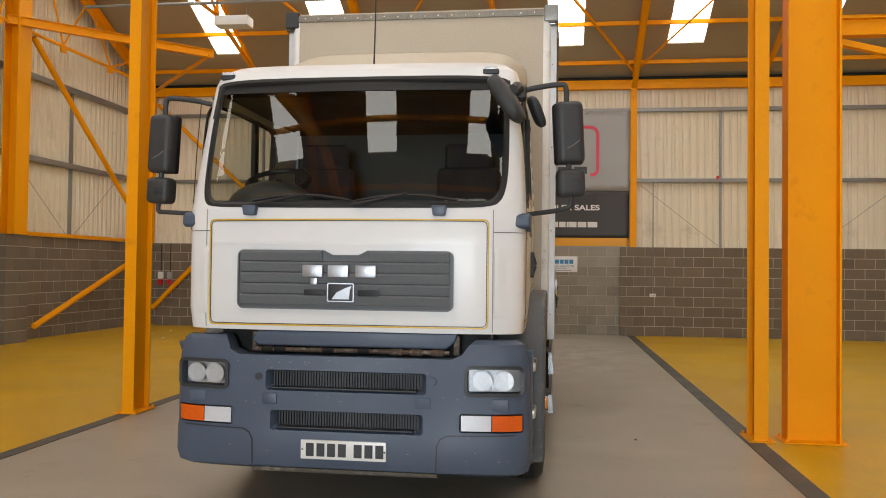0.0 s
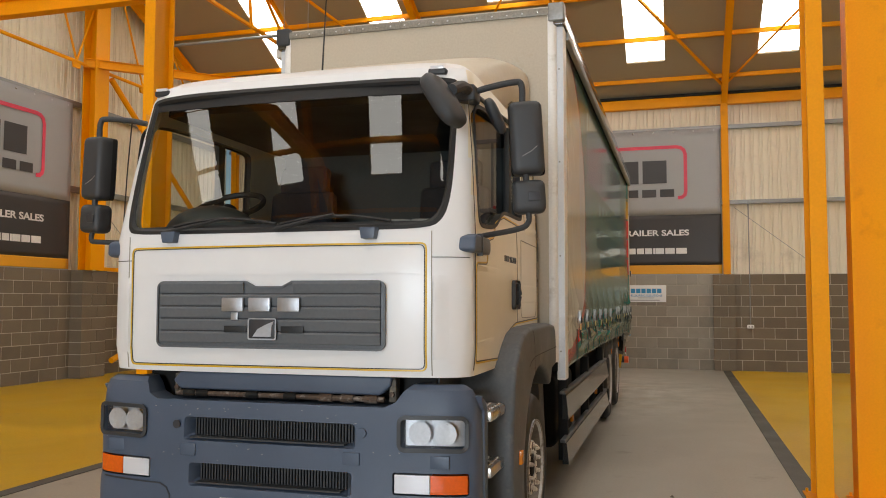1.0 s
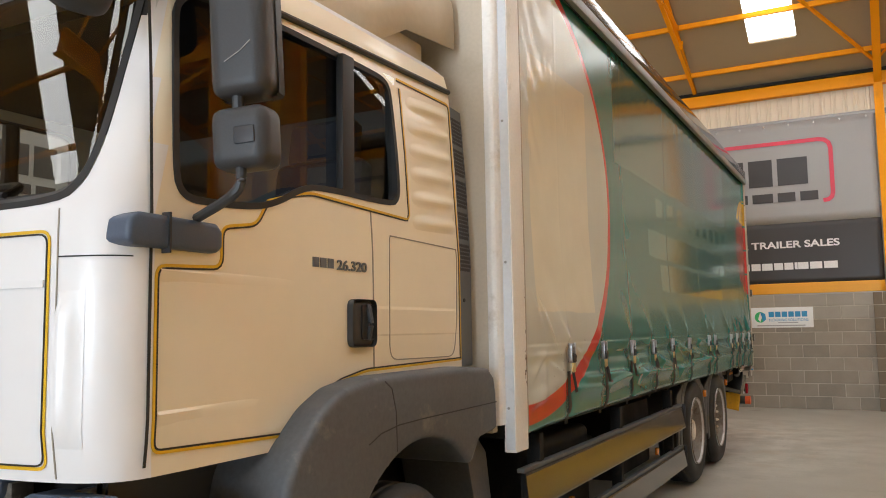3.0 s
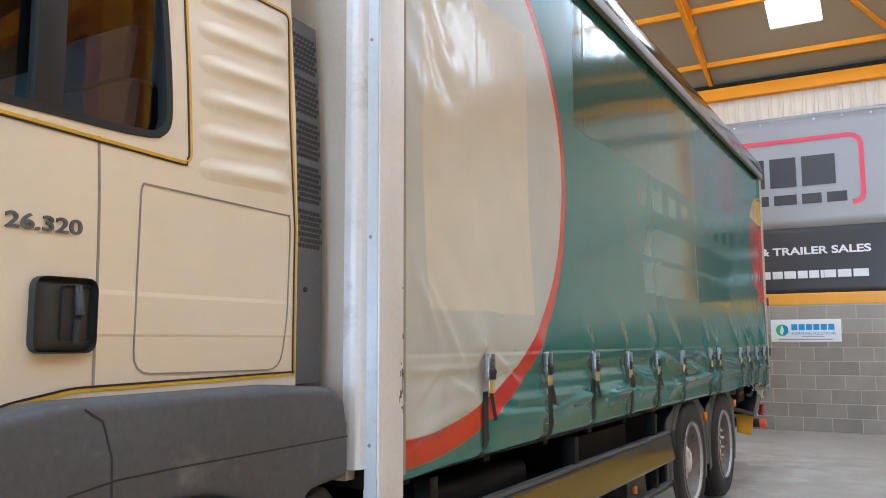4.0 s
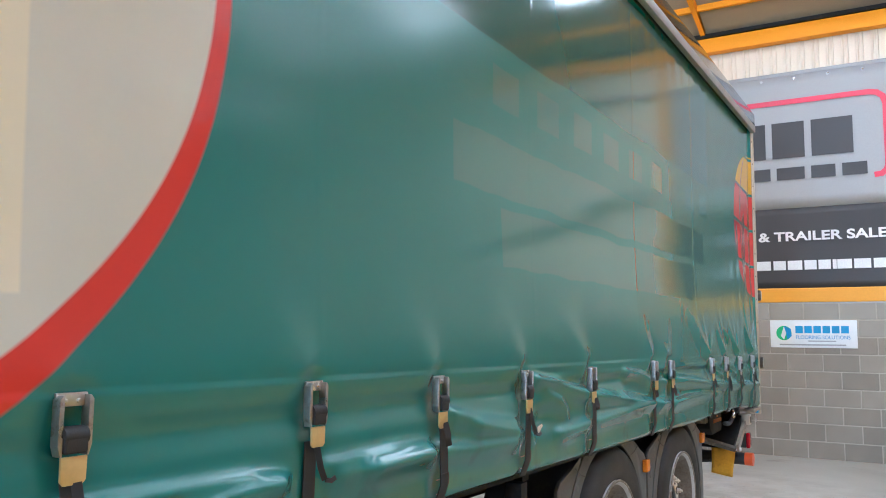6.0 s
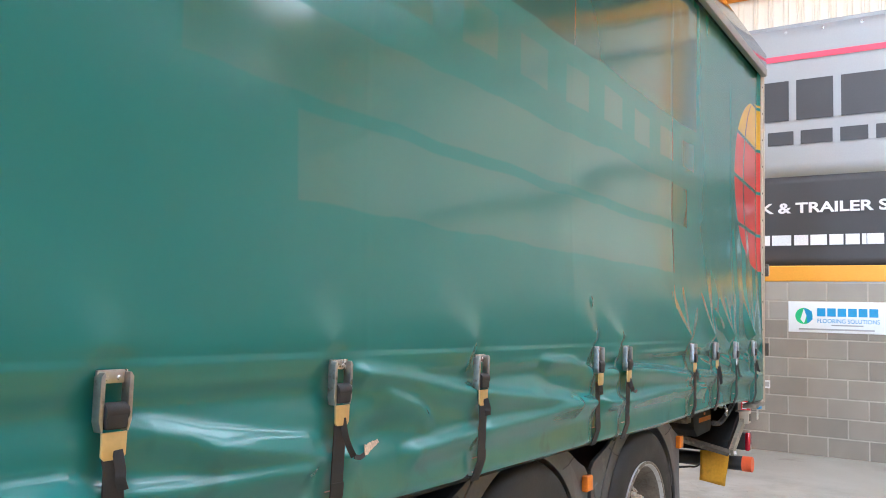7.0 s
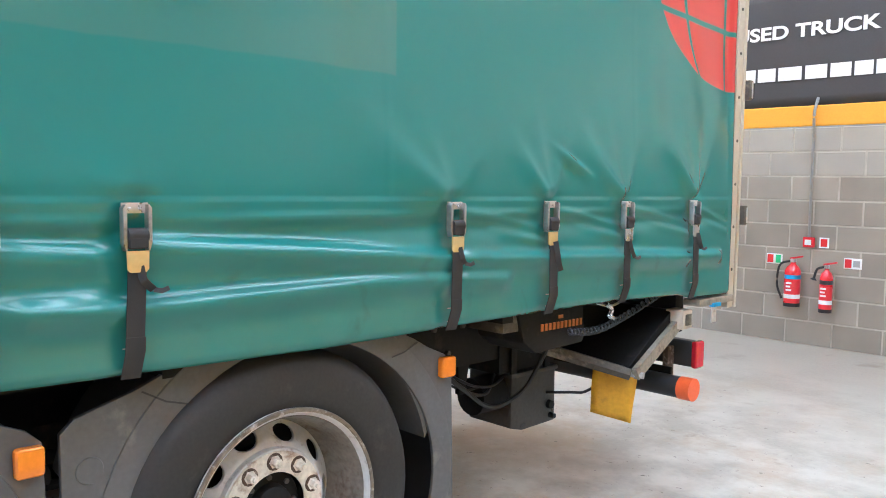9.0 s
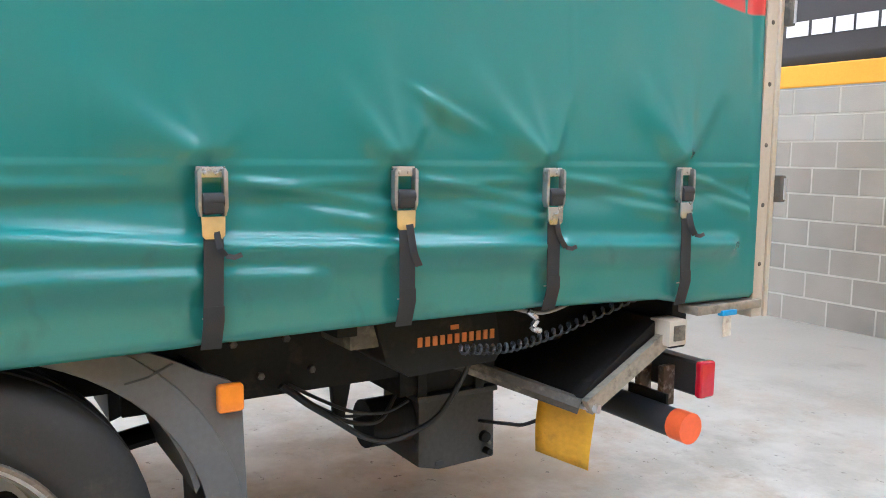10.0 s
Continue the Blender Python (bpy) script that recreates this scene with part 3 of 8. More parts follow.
def angle_bar(name, p, q, w, label, category="brace", material="steel"):
    p, q = Vector(p), Vector(q)
    d = (q - p).normalized()
    s = d.cross(Vector((0, 0, 1))).normalized() if abs(d.z) < 0.98 else Vector((1, 0, 0))
    u = s.cross(d)
    bm = bmesh.new()
    poly = [(0, 0), (w, 0), (w, 0.01), (0.01, 0.01), (0.01, w), (0, w)]
    A, B = ([bm.verts.new(o + s * a + u * b) for a, b in poly] for o in (p, q))
    bm.faces.new(A), bm.faces.new(B[::-1])
    for i in range(6):
        bm.faces.new((A[i], B[i], B[(i + 1) % 6], A[(i + 1) % 6]))
    return tagged(part(name, bm, material, smooth=False), label, category, kind="structure")


COL = "orange painted steel column"
for x in FRAMES:
    for n in range(6):
        e = 20.2 - 2 * SPAN * (n // 2) - (SPAN if n % 2 else 0)
        ya, yb = e, e - SPAN
        ibeam("rafter", (x, ya, roof_z(ya) - 0.19), (x, yb, roof_z(yb) - 0.19), 0.13, 0.24, "orange painted steel rafter under the roof", "roof beam")
    if x < 10:
        ibeam("column", (x, 20.22, 2.12), (x, 20.22, EAVES - 0.1), 0.15, 0.16, "orange painted steel post on the block wall", "column", (0, 1, 0))
for x in (-7.4, -1.33, 4.9, 11.2):
    for n in range(2):
        ya, yb = (20.1, 14.3) if n == 0 else (14.3, 8.4)
        angle_bar("roof_truss_chord", (x, ya, roof_z(ya) - 0.10), (x, yb, roof_z(yb) - 0.10), 0.07, "orange steel angle truss chord", "roof truss")
    angle_bar("roof_truss_tie", (x, 20.1, EAVES + 0.02), (x, 17.3, 7.05), 0.07, "orange steel angle truss tie", "roof truss")
    angle_bar("roof_truss_tie", (x, 17.3, 7.05), (x, 11.3, 7.05), 0.06, "orange steel angle truss tie", "roof truss")
    for ya, za, yb in ((18.6, 6.64, 18.7), (17.3, 7.05, 17.2), (17.3, 7.05, 15.8), (17.3, 7.05, 18.4), (15.6, 7.05, 15.4)):
        angle_bar("roof_truss_strut", (x, ya, za), (x, yb, roof_z(yb) - 0.10), 0.05, "orange steel angle truss strut", "roof truss")
for n in range(6):
    e = 20.3 - 2 * SPAN * (n // 2) - (SPAN if n % 2 else 0)
    for k in range(5):
        f = (k + 0.55) / 5
        y = e - SPAN * f
        tagged(part("purlin", bx(X0, X1, y - 0.03, y + 0.03, roof_z(y) - 0.10, roof_z(y) - 0.012), "steel", smooth=False), "orange painted steel purlin across the roof", "roof beam", kind="structure")
for x0, x1 in ((1.87, 0.55), (1.87, 3.2), (-4.4, -5.7), (-4.4, -3.1), (8.14, 6.8), (8.14, 9.5)):
    angle_bar("roof_brace", (x0, 19.9, roof_z(19.9) - 0.12), (x1, 17.9, roof_z(17.9) - 0.12), 0.05, "orange steel angle brace under the roof")
    angle_bar("roof_brace", (x1, 17.9, roof_z(17.9) - 0.12), (x0 + 2 * (x1 - x0), 15.9, roof_z(15.9) - 0.12), 0.05, "orange steel angle brace under the roof")
tagged(part("eaves_beam", bx(X0, X1, Y1 - 0.02, Y1 + 0.14, EAVES - 0.26, EAVES - 0.04, 0.006), "steel"), "orange painted steel eaves beam along the wall top", "beam", kind="structure")
# black bar drawn in for the shade between eaves beam and roof
tagged(part("gutter", bx(X0, X1, Y1 - 0.06, Y1 + 0.10, EAVES - 0.036, EAVES + 0.02), "chassis"), "black strip standing in for the shaded gap under the eaves", "gutter", kind="structure")
# inner columns by the floor lines
ibeam("column", (-4.395, 8.41, 0.008), (-4.395, 8.41, 6.1), 0.125, 0.34, COL + " at the floor line", "column", (0, 1, 0), 0.02)
ibeam("column", (1.885, 8.19, 0.008), (1.885, 8.19, 6.1), 0.125, 0.30, COL + " at the floor line", "column", (0, 1, 0), 0.02)
ibeam("column", (2.355, 8.16, 0.006), (2.355, 8.16, 6.1), 0.20, 0.47, "wide orange painted steel column on yellow floor", "column", (1, 0, 0), 0.02)
for x, y, sx, sy in ((-4.395, 8.41, 0.12, 0.22), (1.885, 8.19, 0.12, 0.20), (2.355, 8.16, 0.28, 0.16)):
    bm = bx(x - sx, x + sx, y - sy, y + sy, 0.0045, 0.016, 0.003)
    for dx in (-1, 1):
        for dy in (-1, 1):
            join(bm, tube([(x + dx * (sx - 0.03), y + dy * (sy - 0.03), 0.012), (x + dx * (sx - 0.03), y + dy * (sy - 0.03), 0.045)], 0.011, 6))
    tagged(part("column_base_plate", bm, "steel"), "orange bolted base plate of a steel column", "base plate", kind="structure")
ibeam("beam", (-10.3, 8.45, 4.83), (-4.47, 8.45, 4.83), 0.13, 0.19, "orange painted steel beam between column and wall", "beam")
ibeam("beam", (-4.33, 8.45, 4.95), (1.8, 8.45, 5.9), 0.13, 0.19, "orange painted steel beam between columns", "beam")
ibeam("beam", (2.6, 8.2, 3.84), (14.3, 8.2, 3.84), 0.13, 0.17, "orange painted steel beam between columns", "beam")
# sloping beam of the bay in front of the truck, mirrored in the windscreen
for p, q in (((-3.4, 3.4, 4.86), (-3.4, 0.55, 6.03)), ((-3.4, 0.55, 6.03), (-3.4, -3.6, 6.25))):
    ibeam("beam", p, q, 0.12, 0.20, "orange painted steel beam sloping up to the roof valley", "beam")
rod("hanger", (-3.4, 3.2, 4.95), (-3.4, 3.2, roof_z(3.2)), 0.02, "orange steel hanger of a sloping beam", "hanger")
angle_bar("brace", (2.62, 8.2, 3.66), (5.4, 8.2, 2.95), 0.08, "orange steel angle brace below a beam")
ibeam("beam", (-10.4, 14.45, 6.22), (-7.5, 17.3, 6.22), 0.13, 0.17, "orange painted steel beam crossing below the roof", "beam")
angle_bar("brace", (-9.9, 18.9, 5.6), (-7.55, 17.2, 6.12), 0.09, "orange steel angle brace")
# gable side
ibeam("column", (-10.36, 14.72, 2.12), (-10.36, 14.72, 8.6), 0.40, 0.30, "orange painted steel wall column on a block pier", "column", (1, 0, 0), 0.02)
ibeam("column", (-10.36, 2.75, 2.12), (-10.36, 2.75, 8.6), 0.40, 0.30, "orange painted steel wall column on a block pier", "column", (1, 0, 0), 0.02)
rod("lattice_chord", (-10.4, 8.5, 6.18), (-10.4, 20.0, 6.18), 0.035, "orange tubular lattice chord along the gable wall", "lattice girder")
for y in (9.9, 12.05, 14.2, 16.25, 18.1):
    for d in (-0.85, 0.85):
        if y + d < 19:
            rod("lattice_web", (-10.4, y, 6.2), (-10.4, y + d, min(roof_z(y + d) - 0.3, 8.3)), 0.022, "orange lattice web bar", "lattice girder", n=8)
    tagged(part("lattice_gusset", prism([(y - 0.12, 6.2), (y + 0.12, 6.2), (y + 0.08, 6.05), (y - 0.08, 6.05)], "x", -10.42, -10.38), "steel"), "orange gusset plate on the lattice chord", "gusset", kind="structure")
rod("brace", (-10.3, 15.1, 6.05), (-10.3, 19.6, 2.45), 0.06, "orange tubular wall brace")
rod("brace", (-10.25, 15.25, 0.30), (-10.25, 19.9, 1.95), 0.06, "orange tubular wall brace")
rod("brace", (-10.2, 19.98, 0.45), (-6.4, 19.98, 4.25), 0.06, "orange tubular wall brace")
rod("brace", (-10.2, 20.1, 5.7), (-6.4, 20.1, 2.2), 0.05, "orange tubular wall brace")
tagged(part("wall_angle", bx(X0 - 0.04, X0 + 0.05, 15.2, Y1, 2.12, 2.20, 0.006), "steel"), "orange steel angle on top of the block wall", "angle", kind="structure")
# cladding rails
for z in (3.72, 5.42):
    tagged(part("cladding_rail", bx(X0, X1, Y1 + 0.05, Y1 + 0.148, z - 0.045, z + 0.045, 0.008), "galv"), "grey galvanised cladding rail", "rail", kind="structure")
    tagged(part("cladding_rail", bx(X0 - 0.148, X0 - 0.05, Y0, Y1, z - 0.06, z + 0.06, 0.008), "galv"), "grey galvanised cladding rail", "rail", kind="structure")
    tagged(part("cladding_rail", bx(X1 + 0.05, X1 + 0.148, Y0, Y1, z - 0.06, z + 0.06, 0.008), "galv"), "grey galvanised cladding rail", "rail", kind="structure")
for x in (3.9, 5.0 + 1.1, -7.4):
    tagged(part("cladding_post", bx(x - 0.025, x + 0.025, Y1 + 0.08, Y1 + 0.146, 2.12, 5.4), "galv"), "thin grey galvanised post between rails", "post", kind="structure")
for y in (17.1, 11.4):
    tagged(part("cladding_post", bx(X0 - 0.146, X0 - 0.08, y - 0.025, y + 0.025, 2.12, 5.4), "galv"), "thin grey galvanised post between rails", "post", kind="structure")
for p, q in (((2.05, Y1 + 0.1, 3.6), (3.85, Y1 + 0.1, 2.16)), ((6.05, Y1 + 0.1, 2.16), (7.9, Y1 + 0.1, 3.6)),
             ((X0 - 0.1, 15.2, 3.6), (X0 - 0.1, 17.0, 2.16)), ((X0 - 0.1, 17.2, 2.16), (X0 - 0.1, 19.0, 3.6))):
    rod("bracing_wire", p, q, 0.006, "thin steel bracing wire", "wire", "galv", 6)

# ---- daylight from the open doorway ----
lamp = bpy.data.lights.new("door_daylight", "AREA")
lamp.shape, lamp.size, lamp.size_y, lamp.energy, lamp.color = "RECTANGLE", 6.3, 4.8, DOORLIGHT, (0.76, 0.88, 1.0)
new("door_daylight", lamp).matrix_basis = look((-1.0, Y0 - 0.1, 2.45), (-1.0, 5, 2.45))


# ---- hall fittings ----
def batten(x, y, z):
    b = thing("ceiling_light", (x, y, z), "white box ceiling light, unlit, hung below the roof", "ceiling light")
    part("housing", bx(x - 0.33, x + 0.33, y - 0.16, y + 0.16, z - 0.09, z + 0.09, 0.012), "lampwhite", b)
    for dx in (-0.25, 0.25):
        part("hanger", tube([(x + dx, y, z + 0.09), (x + dx, y, roof_z(y) - 0.02)], 0.006, 6), "galv", b)


batten(-6.1, 15.0, 6.20)
batten(4.35, 15.0, 6.35)
rod("conduit", (-8.9, 14.6, 6.45), (-1.0, 14.6, 6.45), 0.03, "grey conduit run below the roof", "conduit", "galv")


def banner(at):
    """A wall banner: silver field, dark foot with words, orange band; the maker's mark as plain blocks. Local x along, z up."""
    b = thing("banner", at, "large silver and charcoal printed wall banner with an orange foot band", "banner", "wall banners")

    def flat(name, x0, x1, z0, z1, material, lift, r=0.0, label=""):
        poly = rrect(x0, x1, z0, z1, r) if r else [(x0, z0), (x1, z0), (x1, z1), (x0, z1)]
        return part(name, prism(poly, "y", -lift, -lift + 0.004), material, b, label, at=at, smooth=False)

    W = 5.95
    cols, rows = 60, 12
    for name, z0, z1, m in (("upper_sheet", 1.335, 3.28, "grey"), ("lower_sheet", 0.20, 1.335, "charcoal"), ("foot_band", 0.0, 0.20, "bannerorange")):
        bm = bmesh.new()
        grid = []
        for j in range(rows + 1):
            z = z0 + (z1 - z0) * j / rows
            grid.append([])
            for i in range(cols + 1):
                x = W * i / cols
                d = 0.006 * noise.noise((x * 1.3, z * 0.6, 3)) + 0.004 * noise.noise((x * 3.1, z * 2.0, 7))
                grid[j].append(bm.verts.new((x, d, z)))
        for j in range(rows):
            for i in range(cols):
                bm.faces.new((grid[j][i], grid[j][i + 1], grid[j + 1][i + 1], grid[j + 1][i]))
        ob = part(name, bm, m, b, at=at)
        ob.modifiers.new("thick", "SOLIDIFY").thickness = 0.003
    # the mark: red rounded frame and bold letter-like blocks
    line = [(0.75, 1.72), (0.66, 1.72), (0.60, 1.78), (0.58, 1.86), (0.58, 2.72), (0.60, 2.80), (0.66, 2.86), (0.75, 2.88), (5.0, 2.88), (5.10, 2.86), (5.17, 2.80), (5.20, 2.70), (5.20, 1.86), (5.18, 1.78), (5.12, 1.73), (5.03, 1.72)]
    part("red_frame", strip([(x, -0.014, z) for x, z in line], 0.075, 0.004, (0, -1, 0)), "bannerred", b, at=at, smooth=False)
    x = 1.12
    for w in (0.78, 0.66, 0.44, 0.66, 0.50, 0.60):
        flat("mark_block", x, x + w - 0.07, 2.06, 2.58, "charcoal", 0.016)
        x += w + 0.02
    x = 1.12
    for w in (0.46, 0.42, 0.40, 0.36, 0.46, 0.36, 0.42, 0.36, 0.36):
        flat("mark_block", x, x + w - 0.05, 1.745, 1.92, "charcoal", 0.016)
        x += w + 0.035
    lettering("slogan", "USED TRUCK & TRAILER SALES", 0.125, at @ pose(2.06, -0.014, 0.87, 90, 0, 0), "bannerwhite", b, 3.19, 0.005)
    for x, w in ((1.02, 0.74), (1.80, 0.14)):
        flat("slogan_bar", x, x + w, 0.875, 0.985, "bannerwhite", 0.014)
    x = 1.25
    for w in (0.27, 0.24, 0.20, 0.23, 0.20, 0.22, 0.28, 0.25, 0.23, 0.20, 0.28, 0.20, 0.23, 0.19, 0.19, 0.06, 0.22, 0.25, 0.28):
        flat("address_bar", x, x + w * 0.82, 0.455, 0.585, "bannerwhite", 0.014)
        x += w * 0.945
    part("hem", bx(0, W, -0.008, 0.004, -0.02, 0.0), "galv", b, at=at)
    for k in range(14):
        part("eyelet", lathe([(0, 0.012), (0.004, 0.02), (0.006, 0.012)], 10), "chrome", b, at=at @ pose(0.1 + 0.44 * k, -0.008, 3.22, 0, 0, -90))
    return b


banner(Matrix.Translation((-4.18, Y1 + 0.03, 2.13)))
banner(pose(X0 - 0.03, 8.45, 2.13, 0, 0, 90))


def extinguisher(x, z, big):
    e = thing("fire_extinguisher", (x, Y1 - 0.09, z), "red fire extinguisher with white label hung on block wall", "fire extinguisher", "extinguishers")
    r, h = (0.074, 0.41) if big else (0.058, 0.40)
    o = Matrix.Translation((x, Y1 - 0.10, z)) @ pose(0, 0, 0, 0, -90, 0)
    part("cylinder", lathe([(0, r * 0.7), (0.01, r), (h - 0.07, r), (h - 0.03, r * 0.75), (h, r * 0.32), (h + 0.02, r * 0.3)], 28), "red", e, at=o)
    part("base_ring", lathe([(-0.005, r * 1.02), (0.03, r * 1.03), (0.03, r * 0.9), (-0.005, r * 0.9)], 28, closed=True), "black", e, at=o)
    part("label_band", lathe([(0.075, r * 1.01), (0.115, r * 1.01)], 28), "sign", e, "white instruction label", at=o)
    part("colour_band", lathe([(0.265, r * 1.015), (0.305, r * 1.015)], 28), "blue" if big else "ink", e, at=o)
    for k in range(3):
        part("print_bar", bx(x - 0.030, x + 0.022 - 0.01 * (k % 2), Y1 - 0.1035 - r, Y1 - 0.098 - r, z + 0.150 + 0.034 * k, z + 0.166 + 0.034 * k), "sign", e)
    part("valve", bx(x - 0.02, x + 0.02, Y1 - 0.125, Y1 - 0.075, z + h + 0.015, z + h + 0.05, 0.005), "chrome", e)
    part("handle", prism([(-0.03, 0.04), (0.09, 0.07), (0.09, 0.085), (-0.03, 0.06)], "y", -0.11, -0.09), "red", e, at=Matrix.Translation((x, Y1, z + h)))
    part("hose", tube(curve([(x - 0.02, Y1 - 0.1, z + h + 0.03), (x - 0.13, Y1 - 0.1, z + h - 0.02), (x - 0.15, Y1 - 0.1, z + 0.2), (x - 0.10, Y1 - 0.1, z + 0.06)] if big else
                             [(x - 0.02, Y1 - 0.1, z + h + 0.03), (x - 0.09, Y1 - 0.1, z + h), (x - 0.12, Y1 - 0.1, z + h - 0.10)]), 0.011 if big else [0.012] * 12 + [0.032] * 7, 8), "black", e)
    part("bracket", bx(x - 0.03, x + 0.03, Y1 - 0.03, Y1 + 0.001, z + 0.2, z + 0.34), "galv", e)


extinguisher(-1.355, 0.385, True)
extinguisher(-1.035, 0.36, False)


def wall_box(name, x, z, w, h, d, material, label, category, extra=None):
    t = thing(name, (x, Y1, z), label, category)
    part("body", bx(x - w / 2, x + w / 2, Y1 - d, Y1 + 0.001, z - h / 2, z + h / 2, min(0.008, d / 3)), material, t)
    if extra:
        for n, dx, dz, ww, hh, m in extra:
            part(n, bx(x + dx - ww / 2, x + dx + ww / 2, Y1 - d - 0.004, Y1 - d + 0.001, z + dz - hh / 2, z + dz + hh / 2), m, t)
    return t


wall_box("fire_alarm_call_point", -1.245, 1.01, 0.10, 0.10, 0.05, "red", "red fire alarm call point below a conduit", "alarm button", [("glass_plate", 0, 0, 0.06, 0.05, "sign")])
wall_box("safety_sign", -1.11, 1.01, 0.09, 0.10, 0.004, "sign", "small white and red fire sign", "sign", [("red_field", 0, 0, 0.06, 0.075, "red")])
wall_box("safety_sign", -1.585, 0.825, 0.16, 0.10, 0.004, "sign", "small white sign with red and green fields", "sign", [("red_field", -0.04, 0, 0.06, 0.08, "red"), ("green_field", 0.04, 0, 0.05, 0.08, "green")])
wall_box("safety_sign", -0.84, 0.83, 0.16, 0.10, 0.004, "sign", "small white sign with red and grey fields", "sign", [("red_field", -0.04, 0, 0.06, 0.08, "red"), ("grey_field", 0.035, 0, 0.06, 0.06, "grey")])
rod("conduit", (-1.245, Y1 - 0.03, 1.055), (-1.25, Y1 - 0.03, 2.10), 0.014, "grey conduit on the block wall", "conduit", "galv", 8)
tagged(part("conduit", tube(curve([(-1.25, Y1 - 0.03, 2.09), (-1.25, Y1 - 0.04, 2.25), (-1.24, Y1 + 0.01, 2.40)]), 0.014, 8), "galv"), "grey conduit bent over the banner foot", "conduit", kind="structure")
s = thing("company_sign", (0.02, Y1, 1.69), "white company sign board with blue lettering blocks and green mark", "sign")
part("board", bx(-0.54, 0.56, Y1 - 0.008, Y1 + 0.001, 1.50, 1.88, 0.002), "sign", s)
part("green_mark", lathe([(0, 0.10), (0.003, 0.10)], 24), "green", s, at=pose(-0.36, Y1 - 0.008, 1.70, 0, 0, -90))
part("blue_mark", prism([(-0.36, 1.80), (-0.27, 1.76), (-0.26, 1.66), (-0.32, 1.61), (-0.33, 1.70)], "y", Y1 - 0.014, Y1 - 0.007), "blue", s)
part("white_mark", prism([(-0.36, 1.79), (-0.33, 1.70), (-0.36, 1.61), (-0.40, 1.66)], "y", Y1 - 0.0155, Y1 - 0.007), "sign", s)
for k in range(6):
    part("name_block", bx(-0.21 + k * 0.115, -0.115 + k * 0.115, Y1 - 0.012, Y1 - 0.007, 1.70, 1.80), "blue", s)
lettering("strapline", "FLOORING SOLUTIONS", 0.05, pose(-0.21, Y1 - 0.011, 1.62, 90, 0, 0), "blue", s, 0.68)
part("small_print", bx(-0.05, 0.30, Y1 - 0.011, Y1 - 0.007, 1.585, 1.60), "grey", s)
part("small_print", bx(-0.42, 0.42, Y1 - 0.011, Y1 - 0.007, 1.53, 1.55), "grey", s)
rod("conduit", (2.33, Y1 + 0.03, 3.75), (2.33, Y1 - 0.015, 2.13), 0.012, "grey cable drop on the wall", "conduit", "galv", 8)
rod("conduit", (2.33, Y1 - 0.015, 2.14), (2.33, Y1 - 0.015, 1.02), 0.012, "grey cable drop on the wall", "conduit", "galv", 8)
wall_box("power_socket", 2.33, 0.97, 0.14, 0.08, 0.05, "lampwhite", "white twin power socket on block wall", "socket", [("outlet", -0.03, 0, 0.035, 0.04, "grey"), ("outlet", 0.03, 0, 0.035, 0.04, "grey")])
wb = thing("alarm_bell", (3.82, Y1 + 0.02, 3.78), "small red alarm bell on a cladding rail", "alarm bell")
part("gong", lathe([(0, 0.02), (0.01, 0.040), (0.03, 0.042), (0.045, 0.03)], 20), "red", wb, at=pose(3.82, Y1 + 0.04, 3.78, 0, 0, -90))
for k, x in enumerate((-10.05, -9.8)):
    t = thing("power_socket", (x, Y1, 1.25), "grey and red industrial socket with a cable drop on block wall", "socket")
    part("box", bx(x - 0.06, x + 0.06, Y1 - 0.09, Y1, 1.20, 1.38, 0.008), "lampwhite" if k == 0 else "grey", t)
    part("outlet", bx(x - 0.05, x + 0.05, Y1 - 0.11, Y1, 1.04, 1.18, 0.01), "red", t)
    part("cable", tube([(x, Y1 - 0.02, 1.38), (x, Y1 - 0.02, 2.1)], 0.012, 8), "black", t)
for x, y, r in ((-9.0, 17.6, 0.09), (-8.9, 18.4, 0.06), (-9.3, 18.1, 0.08), (-8.2, 16.6, 0.05), (2.95, 7.6, 0.03), (3.4, 7.3, 0.025), (0.75, 7.9, 0.025)):
    bm = bmesh.new()
    ring = [bm.verts.new((x + r * math.cos(a) * random.uniform(0.5, 1.1), y + r * math.sin(a) * random.uniform(0.4, 1), 0.005)) for a in [k * 0.785 for k in range(8)]]
    top = bm.verts.new((x, y, 0.022))
    for a, b2 in zip(ring, ring[1:] + ring[:1]):
        bm.faces.new((a, b2, top))
    bm.faces.new(ring[::-1])
    tagged(part("paper_scrap", bm, "sign" if x < 0 else "dirty"), "small crumpled scrap lying on the floor", "litter")


M["torn"] = mat("frayed_pale_backing", (0.62, 0.52, 0.42), 0.85, vary=0.35, scale=60, grain=160)
M["lockergap"] = mat("shaded_panel_joint", (0.30, 0.27, 0.22), 0.7)
M["ruststeel"] = mat("rusty_worn_steel", (0.10, 0.065, 0.045), 0.7, 0.3, vary=0.3, scale=30, dirt=(0.35, 0.30, 0.26), amount=0.3)
# ---- the truck ----
CX = -1.236
truck = thing("box_truck", (CX, 10.5, 0), "white and cream flat-fronted box truck with green curtain side, parked indoors", "truck")


def tp(name, bm, material, label="", parent=None, **k):
    return part(name, bm, material, parent or truck, label, **k)


